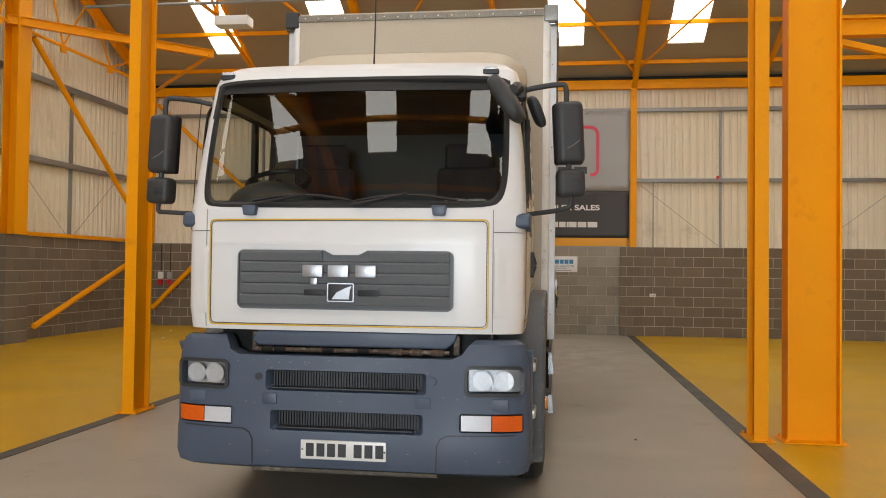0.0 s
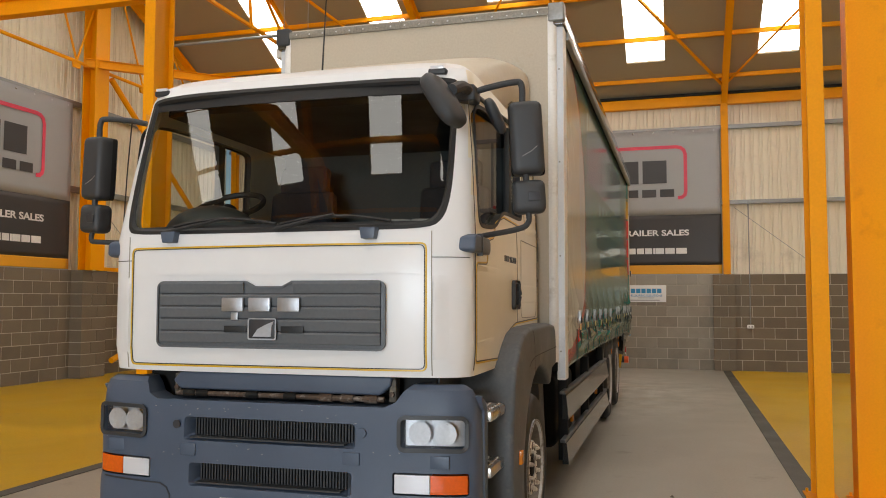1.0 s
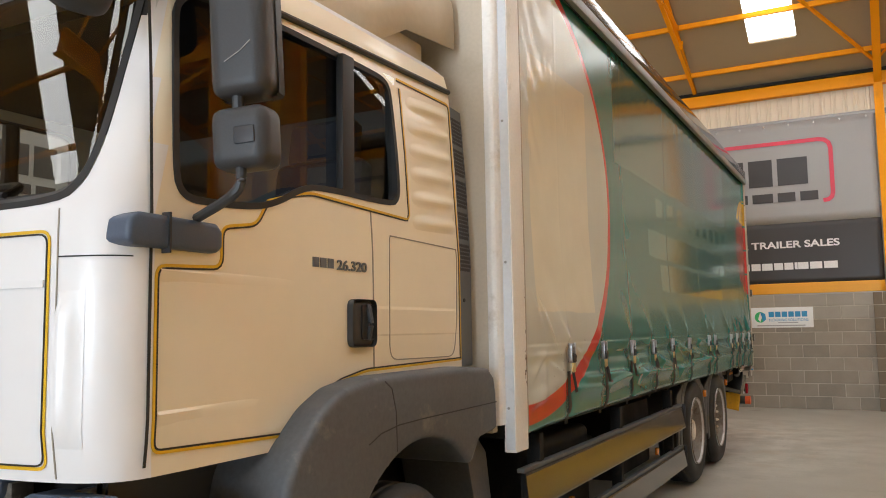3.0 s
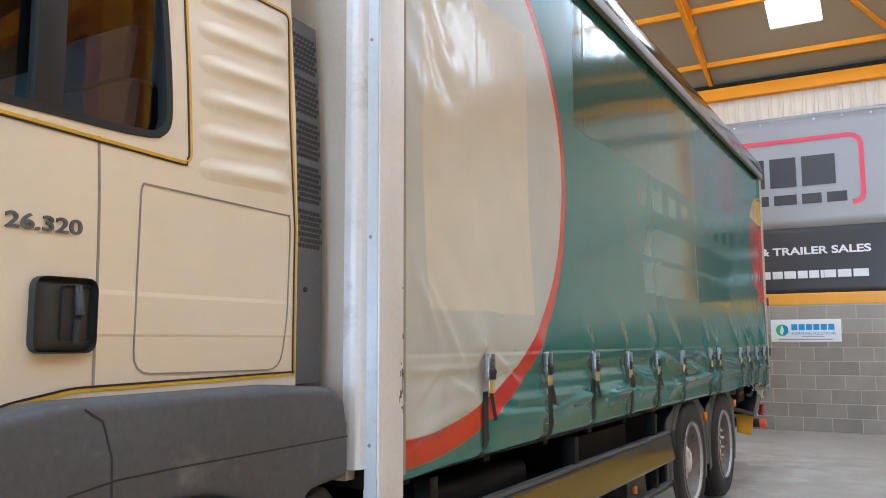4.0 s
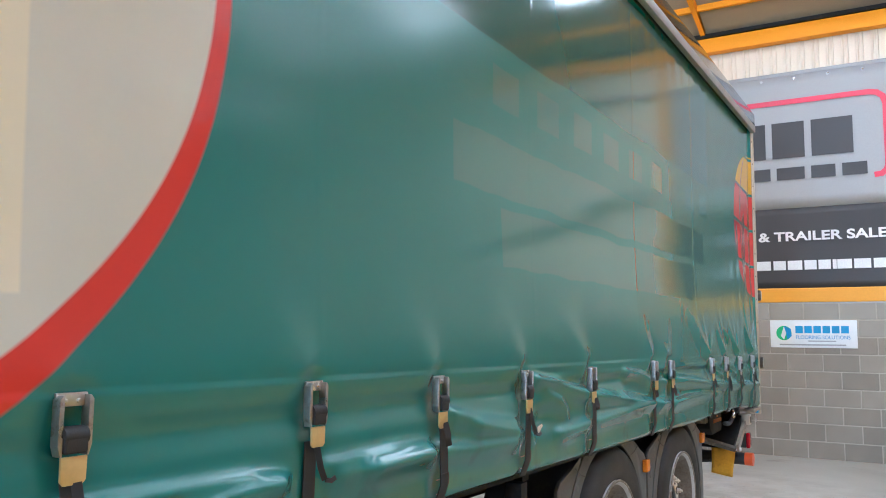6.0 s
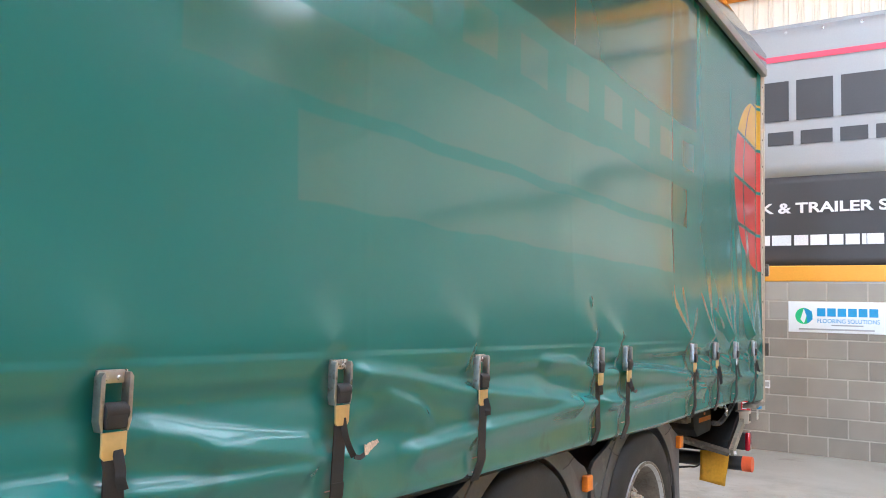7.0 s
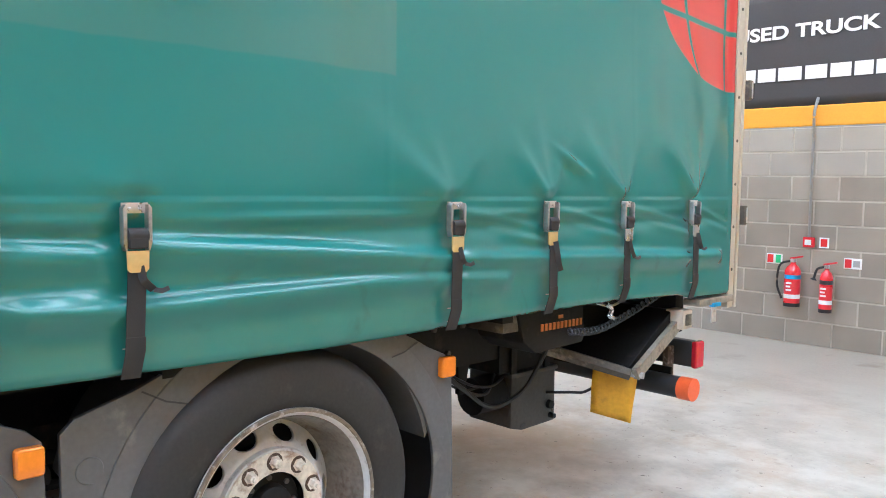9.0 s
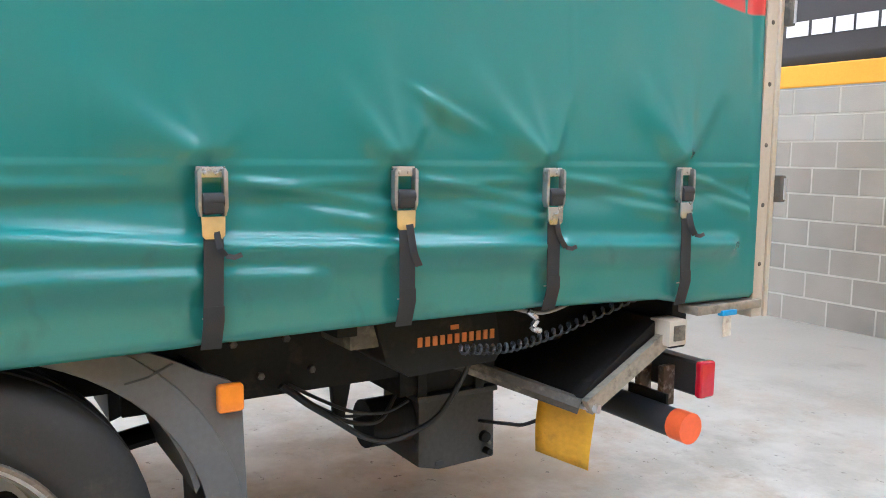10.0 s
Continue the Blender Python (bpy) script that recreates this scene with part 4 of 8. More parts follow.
def outline(z, grow=0.0):
    """Half width and front plane of the cab at a height."""
    zs = (1.17, 1.30, 1.90, 2.30, 2.73, 2.81, 2.865, 2.90)
    ws = (1.047, 1.06, 1.06, 1.042, 1.010, 0.988, 0.93, 0.72)
    fs = (5.00, 4.985, 4.985, 5.09, 5.205, 5.24, 5.33, 5.60)
    return float(np.interp(z, zs, ws)) + grow, float(np.interp(z, zs, fs)) - grow


def nose(u, z, grow=0.0, p=4.6, d=0.30):
    """The cab's front surface: how far back it lies at u metres from the middle line."""
    w, f = outline(z, grow)
    t = min(abs(u) / w, 1.0)
    return f + d * (1 - (1 - t ** p) ** (1 / p))


def shell(grow, z0, z1, rear, n=36):
    bm = bmesh.new()
    rings = []
    zs = sorted({z0, z1, *[z for z in (1.17, 1.30, 1.60, 1.90, 2.1, 2.30, 2.5, 2.73, 2.77, 2.81, 2.84, 2.865, 2.885, 2.90) if z0 < z < z1]})
    for z in zs:
        w, f = outline(z, grow)
        ring = []
        for k in range(n + 1):
            a = -math.pi / 2 + math.pi * k / n
            t = math.copysign(abs(math.sin(a)) ** (2 / 4.6), math.sin(a))
            ring.append((CX + w * t, f + 0.30 * (1 - abs(math.cos(a)) ** (2 / 4.6))))
        lift = max(0.0, (z - 2.81) / 0.09)
        rr = rear - 0.10 * lift ** 2
        for y in (5.7, 6.2, 6.7):
            ring.append((CX + w, y))
        ring += [(CX + w - 0.0, rr - 0.03), (CX + w - 0.03, rr), (CX - w + 0.03, rr), (CX - w, rr - 0.03)]
        for y in (6.7, 6.2, 5.7):
            ring.append((CX - w, y))
        rings.append([bm.verts.new((x, y, z)) for x, y in ring])
    m = len(rings[0])
    for s, t in zip(rings, rings[1:]):
        for k in range(m):
            bm.faces.new((s[k], s[(k + 1) % m], t[(k + 1) % m], t[k]))
    bm.faces.new(rings[0][::-1]), bm.faces.new(rings[-1])
    return bm


REAR = 7.10
ws_poly = [(CX + s * u, z) for s, u, z in ((-1, 0.60, 2.757), (1, 0.60, 2.757), (1, 0.915, 2.747), (1, 0.945, 2.72), (1, 0.955, 2.30), (1, 0.952, 2.10), (1, 0.93, 1.98), (1, 0.87, 1.918), (1, 0.5, 1.912),
                                          (-1, 0.5, 1.912), (-1, 0.88, 1.918), (-1, 0.93, 1.95), (-1, 0.95, 2.05), (-1, 0.955, 2.30), (-1, 0.945, 2.72), (-1, 0.915, 2.747))]
win_poly = [(5.29, 2.56), (5.27, 2.50), (5.255, 2.02), (5.28, 1.965), (5.34, 1.95), (5.60, 1.965), (5.72, 2.00), (5.84, 2.06), (5.95, 2.085), (6.46, 2.085), (6.51, 2.12), (6.52, 2.18), (6.50, 2.58), (6.47, 2.62), (6.40, 2.635), (5.60, 2.635), (5.36, 2.61)]


def soften(poly, times=2):
    """Rounds a closed outline by cutting its corners."""
    for _ in range(times):
        out = []
        for p, q in zip(poly, poly[1:] + poly[:1]):
            out += [(0.78 * p[0] + 0.22 * q[0], 0.78 * p[1] + 0.22 * q[1]), (0.22 * p[0] + 0.78 * q[0], 0.22 * p[1] + 0.78 * q[1])]
        poly = out
    return poly


ws_poly, win_poly = soften(ws_poly), soften(win_poly)
cab = carve(shell(0, 1.17, 2.90, REAR), [shell(-0.045, 1.22, 2.855, REAR - 0.05), prism(ws_poly, "y", 4.6, 5.55), prism(win_poly, "x", -3.5, 1.0)])
cab_ob = tp("cab_shell", cab, "white", "white painted cab body, cream along the sides", angle=28)
cab_ob.data.materials.append(M["cream"])
cab_ob.data.materials.append(M["black"])
for p in cab_ob.data.polygons:
    c = p.center
    if abs(c.x - CX) > 0.90 and c.y > 5.2 and abs(p.normal.x) > 0.75:
        p.material_index = 1
    elif abs(c.x - CX) > 0.92 and 5.24 < c.y < 6.54 and 1.93 < c.z < 2.66 and abs(p.normal.x) < 0.5:
        p.material_index = 2


SWEEP = 16.6        # twice the radius of the windscreen's even curve


def pane_front(x_lim, z0, z1, grow, material, name, label):
    """A curved sheet that follows the cab's nose."""
    bm = bmesh.new()
    nx, nz = 40, 14
    g = []
    for j in range(nz + 1):
        z = z0 + (z1 - z0) * j / nz
        row = []
        for i in range(nx + 1):
            u = -x_lim + 2 * x_lim * i / nx
            row.append(bm.verts.new((CX + u, max(nose(u, z, grow), outline(z, grow)[1] + u * u / SWEEP), z)))
        g.append(row)
    for j in range(nz):
        for i in range(nx):
            bm.faces.new((g[j][i], g[j][i + 1], g[j + 1][i + 1], g[j + 1][i]))
    return tp(name, bm, material, label)


screen = pane_front(0.965, 1.895, 2.77, -0.014, "windscreen", "windscreen", "tinted curved windscreen reflecting the roof lights")
screen.visible_shadow = False
# black rubber surround of the windscreen
for name, pts in (("windscreen_seal", ws_poly),):
    bm = bmesh.new()
    cx, cz = CX, 2.32
    loop = pts + [pts[0]]
    dense = []
    for (x0, z0), (x1, z1) in zip(loop, loop[1:]):
        m = max(1, int(math.hypot(x1 - x0, z1 - z0) / 0.08))
        dense += [(x0 + (x1 - x0) * k / m, z0 + (z1 - z0) * k / m) for k in range(m)]
    outer = [bm.verts.new((x, nose(x - CX, z, 0.002), z)) for x, z in dense]

    def inset(x, z, d):
        return cx + (x - cx) * (1 - d / 0.95), cz + (z - cz) * (1 - d / 0.42)

    mid = [bm.verts.new((q[0], nose(q[0] - CX, q[1], 0.002), q[1])) for q in (inset(x, z, 0.02) for x, z in dense)]
    inn = [bm.verts.new((q[0], nose(q[0] - CX, q[1], -0.012), q[1])) for q in (inset(x, z, 0.035) for x, z in dense)]
    n = len(dense)
    for k in range(n):
        bm.faces.new((outer[k], outer[(k + 1) % n], mid[(k + 1) % n], mid[k]))
        bm.faces.new((mid[k], mid[(k + 1) % n], inn[(k + 1) % n], inn[k]))
    tp(name, bm, "black", "black windscreen surround")
band = pane_front(0.935, 2.665, 2.762, -0.010, "black", "tint_band", "black band along the windscreen top")
foot = pane_front(0.92, 1.90, 1.96, -0.010, "black", "windscreen_foot_band", "black band along the windscreen foot")


def side_x(z, s=1, out=0.0):
    return CX + s * (outline(z)[0] + out)


def on_side(pts, s=1, out=0.0):
    fine = [pts[0]]
    for (y0, z0), (y1, z1) in zip(pts, pts[1:]):
        m = max(1, int(math.hypot(y1 - y0, z1 - z0) / 0.06))
        fine += [(y0 + (y1 - y0) * k / m, z0 + (z1 - z0) * k / m) for k in range(1, m + 1)]
    pts = fine
    return [(side_x(z, s, out), y, z) for y, z in pts]


def round_line(pts, r=0.04, n=4):
    """Rounds the corners of an open line of (y, z)."""
    out = [pts[0]]
    for a, b, c in zip(pts, pts[1:], pts[2:]):
        A, B, C = Vector(a), Vector(b), Vector(c)
        p, q = B + (A - B).normalized() * min(r, (A - B).length / 2), B + (C - B).normalized() * min(r, (C - B).length / 2)
        for k in range(n + 1):
            t = k / n
            out.append(tuple((1 - t) ** 2 * p + 2 * t * (1 - t) * B + t * t * q))
    return out + [pts[-1]]


for s in (1, -1):
    # side glass: two panes and a dark divider
    for a, b, name in ((5.24, 6.13, "door_window"), (6.17, 6.54, "rear_side_window")):
        bm = bmesh.new()
        q = [bm.verts.new((side_x(1.93, s, -0.053 - 0.030 * (6.13 - y)), y, z)) for y, z in ((a, 1.93), (b, 1.93), (b, 2.66), (a, 2.66))]
        bm.faces.new(q)
        tp(name, bm, "sidepane", "tinted side window").visible_shadow = False
    tp("window_divider", bx(*sorted((side_x(2.3, s, -0.03), side_x(2.3, s, 0.006))), 6.11, 6.19, 1.95, 2.64, 0.008), "black", "black window divider")
    seal = win_poly + [win_poly[0]]
    tp("window_seal", strip(on_side(seal, s, -0.004), 0.022, 0.008, (s, 0, 0)), "black")
    # cream door skin, a few millimetres proud, with its gaps
    tp("door_gap", strip(on_side(round_line([(5.172, 2.60), (5.165, 1.90), (5.165, 1.20)], 0.05), s, 0.0005), 0.010, 0.002, (s, 0, 0)), "gap")
    tp("door_gap", strip(on_side([(6.288, 2.05), (6.296, 1.75), (6.298, 1.41)], s, 0.0005), 0.007, 0.002, (s, 0, 0)), "lockergap")
    # pinstripes: yellow with a black edge
    lines = [
        [(5.66, 1.995), (5.60, 1.91), (5.44, 1.885), (5.44, 1.76), (5.185, 1.75), (5.185, 1.235), (5.78, 1.215), (5.93, 1.315), (6.06, 1.375), (6.24, 1.405), (7.06, 1.418)],
        [(5.66, 1.995), (5.80, 2.035), (5.90, 2.055), (6.60, 2.035), (6.585, 2.62)],
        [(6.56, 2.66), (7.06, 2.66), (7.045, 2.30), (7.06, 1.9), (7.06, 1.418)],
    ]
    for ln, mid in zip(lines, ((5.9, 1.6), (5.9, 1.6), (6.8, 2.0))):
        rl = round_line(ln, 0.035)
        inner = []
        for k, (y, z) in enumerate(rl):
            (y0, z0), (y1, z1) = rl[max(k - 1, 0)], rl[min(k + 1, len(rl) - 1)]
            h = math.hypot(y1 - y0, z1 - z0)
            ny_, nz_ = -(z1 - z0) / h, (y1 - y0) / h
            if ny_ * (mid[0] - y) + nz_ * (mid[1] - z) < 0:
                ny_, nz_ = -ny_, -nz_
            inner.append((y + 0.008 * ny_, z + 0.008 * nz_))
        tp("pinstripe", strip(on_side(rl, s, 0.001), 0.009, 0.0018, (s, 0, 0)), "yellowline", "yellow pinstripe")
        tp("pinstripe_edge", strip(on_side(inner, s, 0.001), 0.006, 0.0018, (s, 0, 0)), "blackline", "black pinstripe")
    # side storage panel and louvre bulges behind the door
    tp("locker_gap", strip(on_side(round_line([(6.43, 1.95), (7.03, 1.94)], 0.05), s, 0.0005), 0.005, 0.002, (s, 0, 0)), "lockergap")
    tp("locker_gap", strip(on_side(round_line([(6.43, 1.95), (6.42, 1.93), (6.415, 1.44), (6.99, 1.435), (7.02, 1.6), (7.03, 1.93), (7.02, 1.94)], 0.06), s, 0.0019), 0.005, 0.0015, (s, 0, 0)), "lockergap")
    # six soft ribs pressed into the panel behind the door
    bm = bmesh.new()
    g = []
    for k in range(61):
        z = 1.985 + 0.65 * k / 60
        rib = 0.5 - 0.5 * math.cos(2 * math.pi * (z - 1.985) / 0.65 * 6)
        row = []
        for i in range(13):
            y = 6.60 + 0.445 * i / 12
            f = i / 12
            swell = min(1, f * 2.2) * min(1, (1 - f) * 9)
            row.append(bm.verts.new((side_x(z, s, -0.004 + 0.004 * min(1, f * 10) * min(1, (1 - f) * 12) * min(1, k / 2) * min(1, (60 - k) / 2) + 0.014 * rib ** 2.2 * swell), y, z + 0.02 * (f - 0.5))))
        g.append(row)
    for p, q in zip(g, g[1:]):
        for i in range(12):
            bm.faces.new((p[i], p[i + 1], q[i + 1], q[i]))
    tp("ribbed_panel", bm, "cream", "cream panel with soft pressed ribs")
    # dark vent strip behind the cab
    bm = bmesh.new()
    g = []
    for k in range(27):
        z = 1.385 + 1.275 * k / 26
        e = 0.012 * math.sin(k / 26 * 7)
        g.append([bm.verts.new(q) for q in ((side_x(z, s, -0.05), 7.07, z), (side_x(z, s, -0.004), 7.072 + e * 0.3, z), (side_x(z, s, -0.016), 7.222, z), (side_x(z, s, -0.06), 7.23, z))])
    for p, q in zip(g, g[1:]):
        for i in range(3):
            bm.faces.new((p[i], p[i + 1], q[i + 1], q[i]))
    v = tp("vent_strip", bm, "grille", "dark perforated air vent strip")
    me = None
    for k in range(5):
        for i in range(7):
            for j in range(6):
                z = 1.85 + k * 0.158 + i * 0.0195
                y = 7.086 + 0.022 * j + (0.011 if i % 2 else 0)
                if y > 7.212:
                    continue
                hexa = prism([(0.0105 * math.cos(a), 0.0095 * math.sin(a)) for a in [math.pi / 6 + m * math.pi / 3 for m in range(6)]], "x", -0.003, 0.0008) if me is None else me
                o = tp("vent_slot", hexa, "ink" if me is None else None, parent=v, smooth=False, at=Matrix.Translation((side_x(z, s, -0.0035 - 0.08 * (y - 7.072)), y, z)))
                me = o.data
    tp("vent_hole", lathe([(0, 0.010), (0.004, 0.009), (0.0045, 0.001)], 12), "ink", parent=v, at=pose(side_x(1.7, s, -0.006), 7.12, 1.70, 0, 0, 0 if s > 0 else 180))
    # waist line and foot moulding of the door, swage across the locker
    for (ya, za, yb, zb) in ((5.20, 1.735, 5.80, 1.730), (5.20, 1.335, 5.62, 1.345)):
        n = 12
        bm = bmesh.new()
        g = []
        for k in range(n + 1):
            y, z = ya + (yb - ya) * k / n, za + (zb - za) * k / n
            out = 0.006 * (1 - k / n) ** 0.7
            g.append([bm.verts.new((side_x(z, s, e), y, z + dz)) for dz, e in ((0.012, -0.001), (0.002, out), (-0.03, -0.001))])
        for p, q in zip(g, g[1:]):
            for i in range(2):
                bm.faces.new((p[i], p[i + 1], q[i + 1], q[i]))
        tp("door_crease", bm, "cream")
    tp("locker_swage", prism([(side_x(1.6, s, -0.004), 1.68), (side_x(1.6, s, 0.0022), 1.645), (side_x(1.6, s, 0.0022), 1.545), (side_x(1.6, s, -0.004), 1.525)], "y", 6.302, 7.045), "cream", smooth=False)
    # handle
    h = tp("door_handle", bx(*sorted((side_x(1.6, s, -0.01), side_x(1.6, s, 0.016))), 6.115, 6.285, 1.497, 1.680, 0.035, seg=4), "slatedark", "dark grey door handle")
    xx = side_x(1.6, s, 0.016)
    tp("handle_recess", bx(*sorted((xx - 0.004 * s, xx + 0.002 * s)), 6.185, 6.268, 1.525, 1.660, 0.012), "ink", parent=h)
    tp("handle_grip", tube(curve([(xx, 6.232, 1.525), (xx + 0.018 * s, 6.227, 1.59), (xx, 6.232, 1.66)]), 0.011, 8), "slatedark", parent=h)
    # side roof edge gutter
    tp("drip_rail", tube([(side_x(2.66, s, 0.004), 5.36, 2.665), (side_x(2.69, s, 0.004), 6.2, 2.70), (side_x(2.70, s, 0.004), 7.06, 2.725)], 0.013, 8), "slatedark", "dark roof drip rail")
# model figures on the door, the maker's letters as bars
for k in range(3):
    tp("model_bar", bx(side_x(1.8) - 0.001, side_x(1.8) + 0.004, 5.90 + 0.045 * k, 5.935 + 0.045 * k, 1.79, 1.825), "grille")
lettering("model_number", "26.320", 0.036, pose(side_x(1.8) + 0.003, 6.045, 1.788, 90, 0, 90), "grille", truck, 0.20, 0.001)

# nearside and offside corner panels, bonnet flap, stripes
def front_pts(pts, out=0.0):
    return [(CX + u, nose(u, z, out), z) for u, z in pts]


def front_strip(name, pts, width, thick, material, out=0.001, k=0.06):
    dense = []
    for (u0, z0), (u1, z1) in zip(pts, pts[1:]):
        m = max(1, int(math.hypot(u1 - u0, z1 - z0) / k))
        dense += [(u0 + (u1 - u0) * i / m, z0 + (z1 - z0) * i / m) for i in range(m)]
    dense.append(pts[-1])
    return tp(name, strip(front_pts(dense, out), width, thick, (0, -1, 0)), material)


frame_line = round_line([(0.0, 1.843), (0.845, 1.843), (0.845, 1.205), (-0.875, 1.200), (-0.875, 1.838), (0.0, 1.843)], 0.03)
front_strip("pinstripe", frame_line, 0.009, 0.0018, "yellowline")
front_strip("pinstripe_edge", [(u * 0.990, 1.52 + (z - 1.52) * 0.976) for u, z in frame_line], 0.005, 0.002, "blackline")
for u in (0.872, -0.902):
    front_strip("panel_gap", [(u, 1.18), (u, 1.905)], 0.005, 0.002, "lockergap", 0.0002)
for s in (1, -1):
    front_strip("panel_gap", [(s * 0.875, 1.772), (s * 1.045, 1.772)], 0.004, 0.002, "gap", 0.0002, 0.012)
# raised field round the grille, and slanted corner recesses
for s in (1, -1):
    bm = bmesh.new()
    g = []
    for j in range(13):
        z = 1.26 + 0.42 * j / 12
        e = min(j, 12 - j) / 2.0
        k = min(1.0, e)
        g.append([bm.verts.new((CX + u, nose(u, z, 0.001 + 0.014 * k * w), z)) for u, w in ((s * 0.876, 0), (s * 0.884, 1), (s * 0.905, 1), (s * 0.925, 0.3), (s * 0.955, 0))])
    for a, b in zip(g, g[1:]):
        for i in range(4):
            bm.faces.new((a[i], a[i + 1], b[i + 1], b[i]))
    tp("corner_moulding", bm, "white")
crease = [(-0.86, 1.70), (0.83, 1.70)]
front_strip("bonnet_crease", crease, 0.02, 0.004, "white", 0.001)

# grille
GX0, GX1, GZ0, GZ1 = -0.672, 0.640, 1.305, 1.652
gy = 4.975
gp = rrect(CX + GX0, CX + GX1, GZ0, GZ1, 0.035)
i = next(k for k, p in enumerate(gp) if p[0] < CX and p[1] > 1.6)
notch = [(CX + 0.13, GZ1), (CX + 0.075, GZ1 - 0.028), (CX - 0.085, GZ1 - 0.028), (CX - 0.14, GZ1)]
gp = gp[:i] + notch + gp[i:]
grille = tp("grille", prism(gp, "y", gy, gy + 0.05, 0.006), "grille", "dark grey slatted radiator grille")
for k in range(5):
    z = 1.33 + k * 0.0655
    top = z + 0.058
    for a, b in (((GX0 + 0.02, GX1 - 0.02),) if k < 4 else ((GX0 + 0.02, -0.15), (0.14, GX1 - 0.02))):
        bm = prism([(0, z), (0.016, z - 0.004), (0.004, top), (-0.006, top), (-0.010, top - 0.01)][::-1], "x", CX + a, CX + b)
        tp("grille_slat", bm, "grille", at=Matrix.Translation((0, gy - 0.010, 0)), parent=grille, smooth=False)
    if k < 4:
        tp("slat_gap", bx(CX + GX0 + 0.02, CX + GX1 - 0.02, gy - 0.004, gy + 0.002, top - 0.003, top + 0.006), "ink", parent=grille, smooth=False)
tp("grille_rim", strip([(x, gy - 0.002, z) for x, z in gp + [gp[0]]], 0.009, 0.010, (0, -1, 0)), "grille", parent=grille)
# maker's badge: plain silver blocks and a plain framed plate
for x in (-0.262, -0.105, 0.062):
    tp("badge_block", bx(CX + x, CX + x + 0.125, gy - 0.042, gy - 0.02, 1.495, 1.568, 0.006), "silver", parent=grille)
tp("badge_stain", bx(CX - 0.215, CX - 0.175, gy - 0.024, gy - 0.018, 1.45, 1.49, 0.0025), "silver", parent=grille)
badge = tp("badge_plate", bx(CX - 0.105, CX + 0.052, gy - 0.03, gy - 0.015, 1.352, 1.458, 0.004), "ink", "square badge with plain silver shape", parent=grille)
fr = rrect(CX - 0.105, CX + 0.052, 1.352, 1.458, 0.008)
tp("badge_rim", strip([(x, gy - 0.031, z) for x, z in fr + [fr[0]]], 0.007, 0.004, (0, -1, 0)), "silver", parent=grille)
tp("badge_shape", prism([(CX - 0.08, 1.365), (CX + 0.025, 1.365), (CX + 0.03, 1.42), (CX + 0.04, 1.445), (CX + 0.0, 1.43), (CX - 0.05, 1.405)], "y", gy - 0.035, gy - 0.029), "silver", parent=grille)
for a, b in ((-0.255, -0.125), (0.075, 0.205)):
    tp("grille_slot", bx(CX + a, CX + b, gy - 0.024, gy - 0.016, 1.385, 1.42, 0.004), "black", parent=grille)

# wiper covers, wipers
for u in (-0.605, 0.555):
    y = nose(u, 1.90)
    tp("wiper_pivot_cover", prism([(CX + u - 0.045, 1.925), (CX + u + 0.045, 1.925), (CX + u + 0.035, 1.865), (CX + u - 0.035, 1.865)], "y", y - 0.05, y + 0.02, 0.008), "slate", "grey wiper pivot cover")
for u0, u1, z1 in ((-0.60, 0.02, 1.99), (0.05, 0.66, 2.0)):
    w = tp("wiper_blade", tube([(CX + u0 + (u1 - u0) * k / 8, nose(u0 + (u1 - u0) * k / 8, 1.97, 0.012), 1.955 + 0.035 * math.sin(k / 8 * 3.1)) for k in range(9)], 0.010, 6), "black", "black wiper blade")
    tp("wiper_arm", tube([(CX + u0 - 0.02, nose(u0, 1.92, 0.03), 1.925), (CX + (u0 + u1) / 2, nose((u0 + u1) / 2, 1.99, 0.025), z1)], [0.012, 0.007], 8), "black", parent=w)

# roof marker lamps, aerial, sun visor edge
for u in (-0.885, 0.83):
    y = nose(u, 2.80) - 0.01
    l = tp("roof_marker_lamp", bx(CX + u - 0.050, CX + u + 0.050, y - 0.022, y + 0.05, 2.765, 2.800, 0.012, seg=3), "slatedark", "small grey roof marker lamp")
    tp("lamp_lens", bx(CX + u - 0.036, CX + u + 0.036, y - 0.025, y, 2.794, 2.812, 0.004), "lens", parent=l)
ae = tp("aerial_base", lathe([(0, 0.03), (0.02, 0.028), (0.05, 0.012), (0.055, 0.004)], 16), "black", at=pose(CX + 0.02, 5.55, 2.865, 0, -90, 0))
tp("aerial_rod", tube([(CX + 0.02, 5.55, 2.91), (CX + 0.015, 5.60, 3.30), (CX + 0.0, 5.68, 3.75)], [0.006, 0.004, 0.0025], 6), "black", "thin black aerial", parent=ae)

# roof air deflector
bm = bmesh.new()
rings = []
for k in range(13):
    t = k / 12
    y = 5.72 + 1.47 * t
    hgt = 2.865 + 0.51 * math.sin(t * math.pi / 2) ** 1.15
    w = 0.84 + 0.10 * t + 0.05 * max(0, t - 0.7) / 0.3
    ring = []
    foot_z = 2.83 + 0.16 * min(1.0, max(0.0, (t - 0.55) / 0.2))
    for j in range(25):
        a = math.pi * j / 24
        c, s_ = math.cos(a), math.sin(a)
        ring.append(bm.verts.new((CX + w * math.copysign(abs(c) ** 0.30, c), y, foot_z + (hgt - foot_z) * s_ ** 0.34)))
    rings.append(ring)
for r, q in zip(rings, rings[1:]):
    for j in range(24):
        bm.faces.new((r[j], r[j + 1], q[j + 1], q[j]))
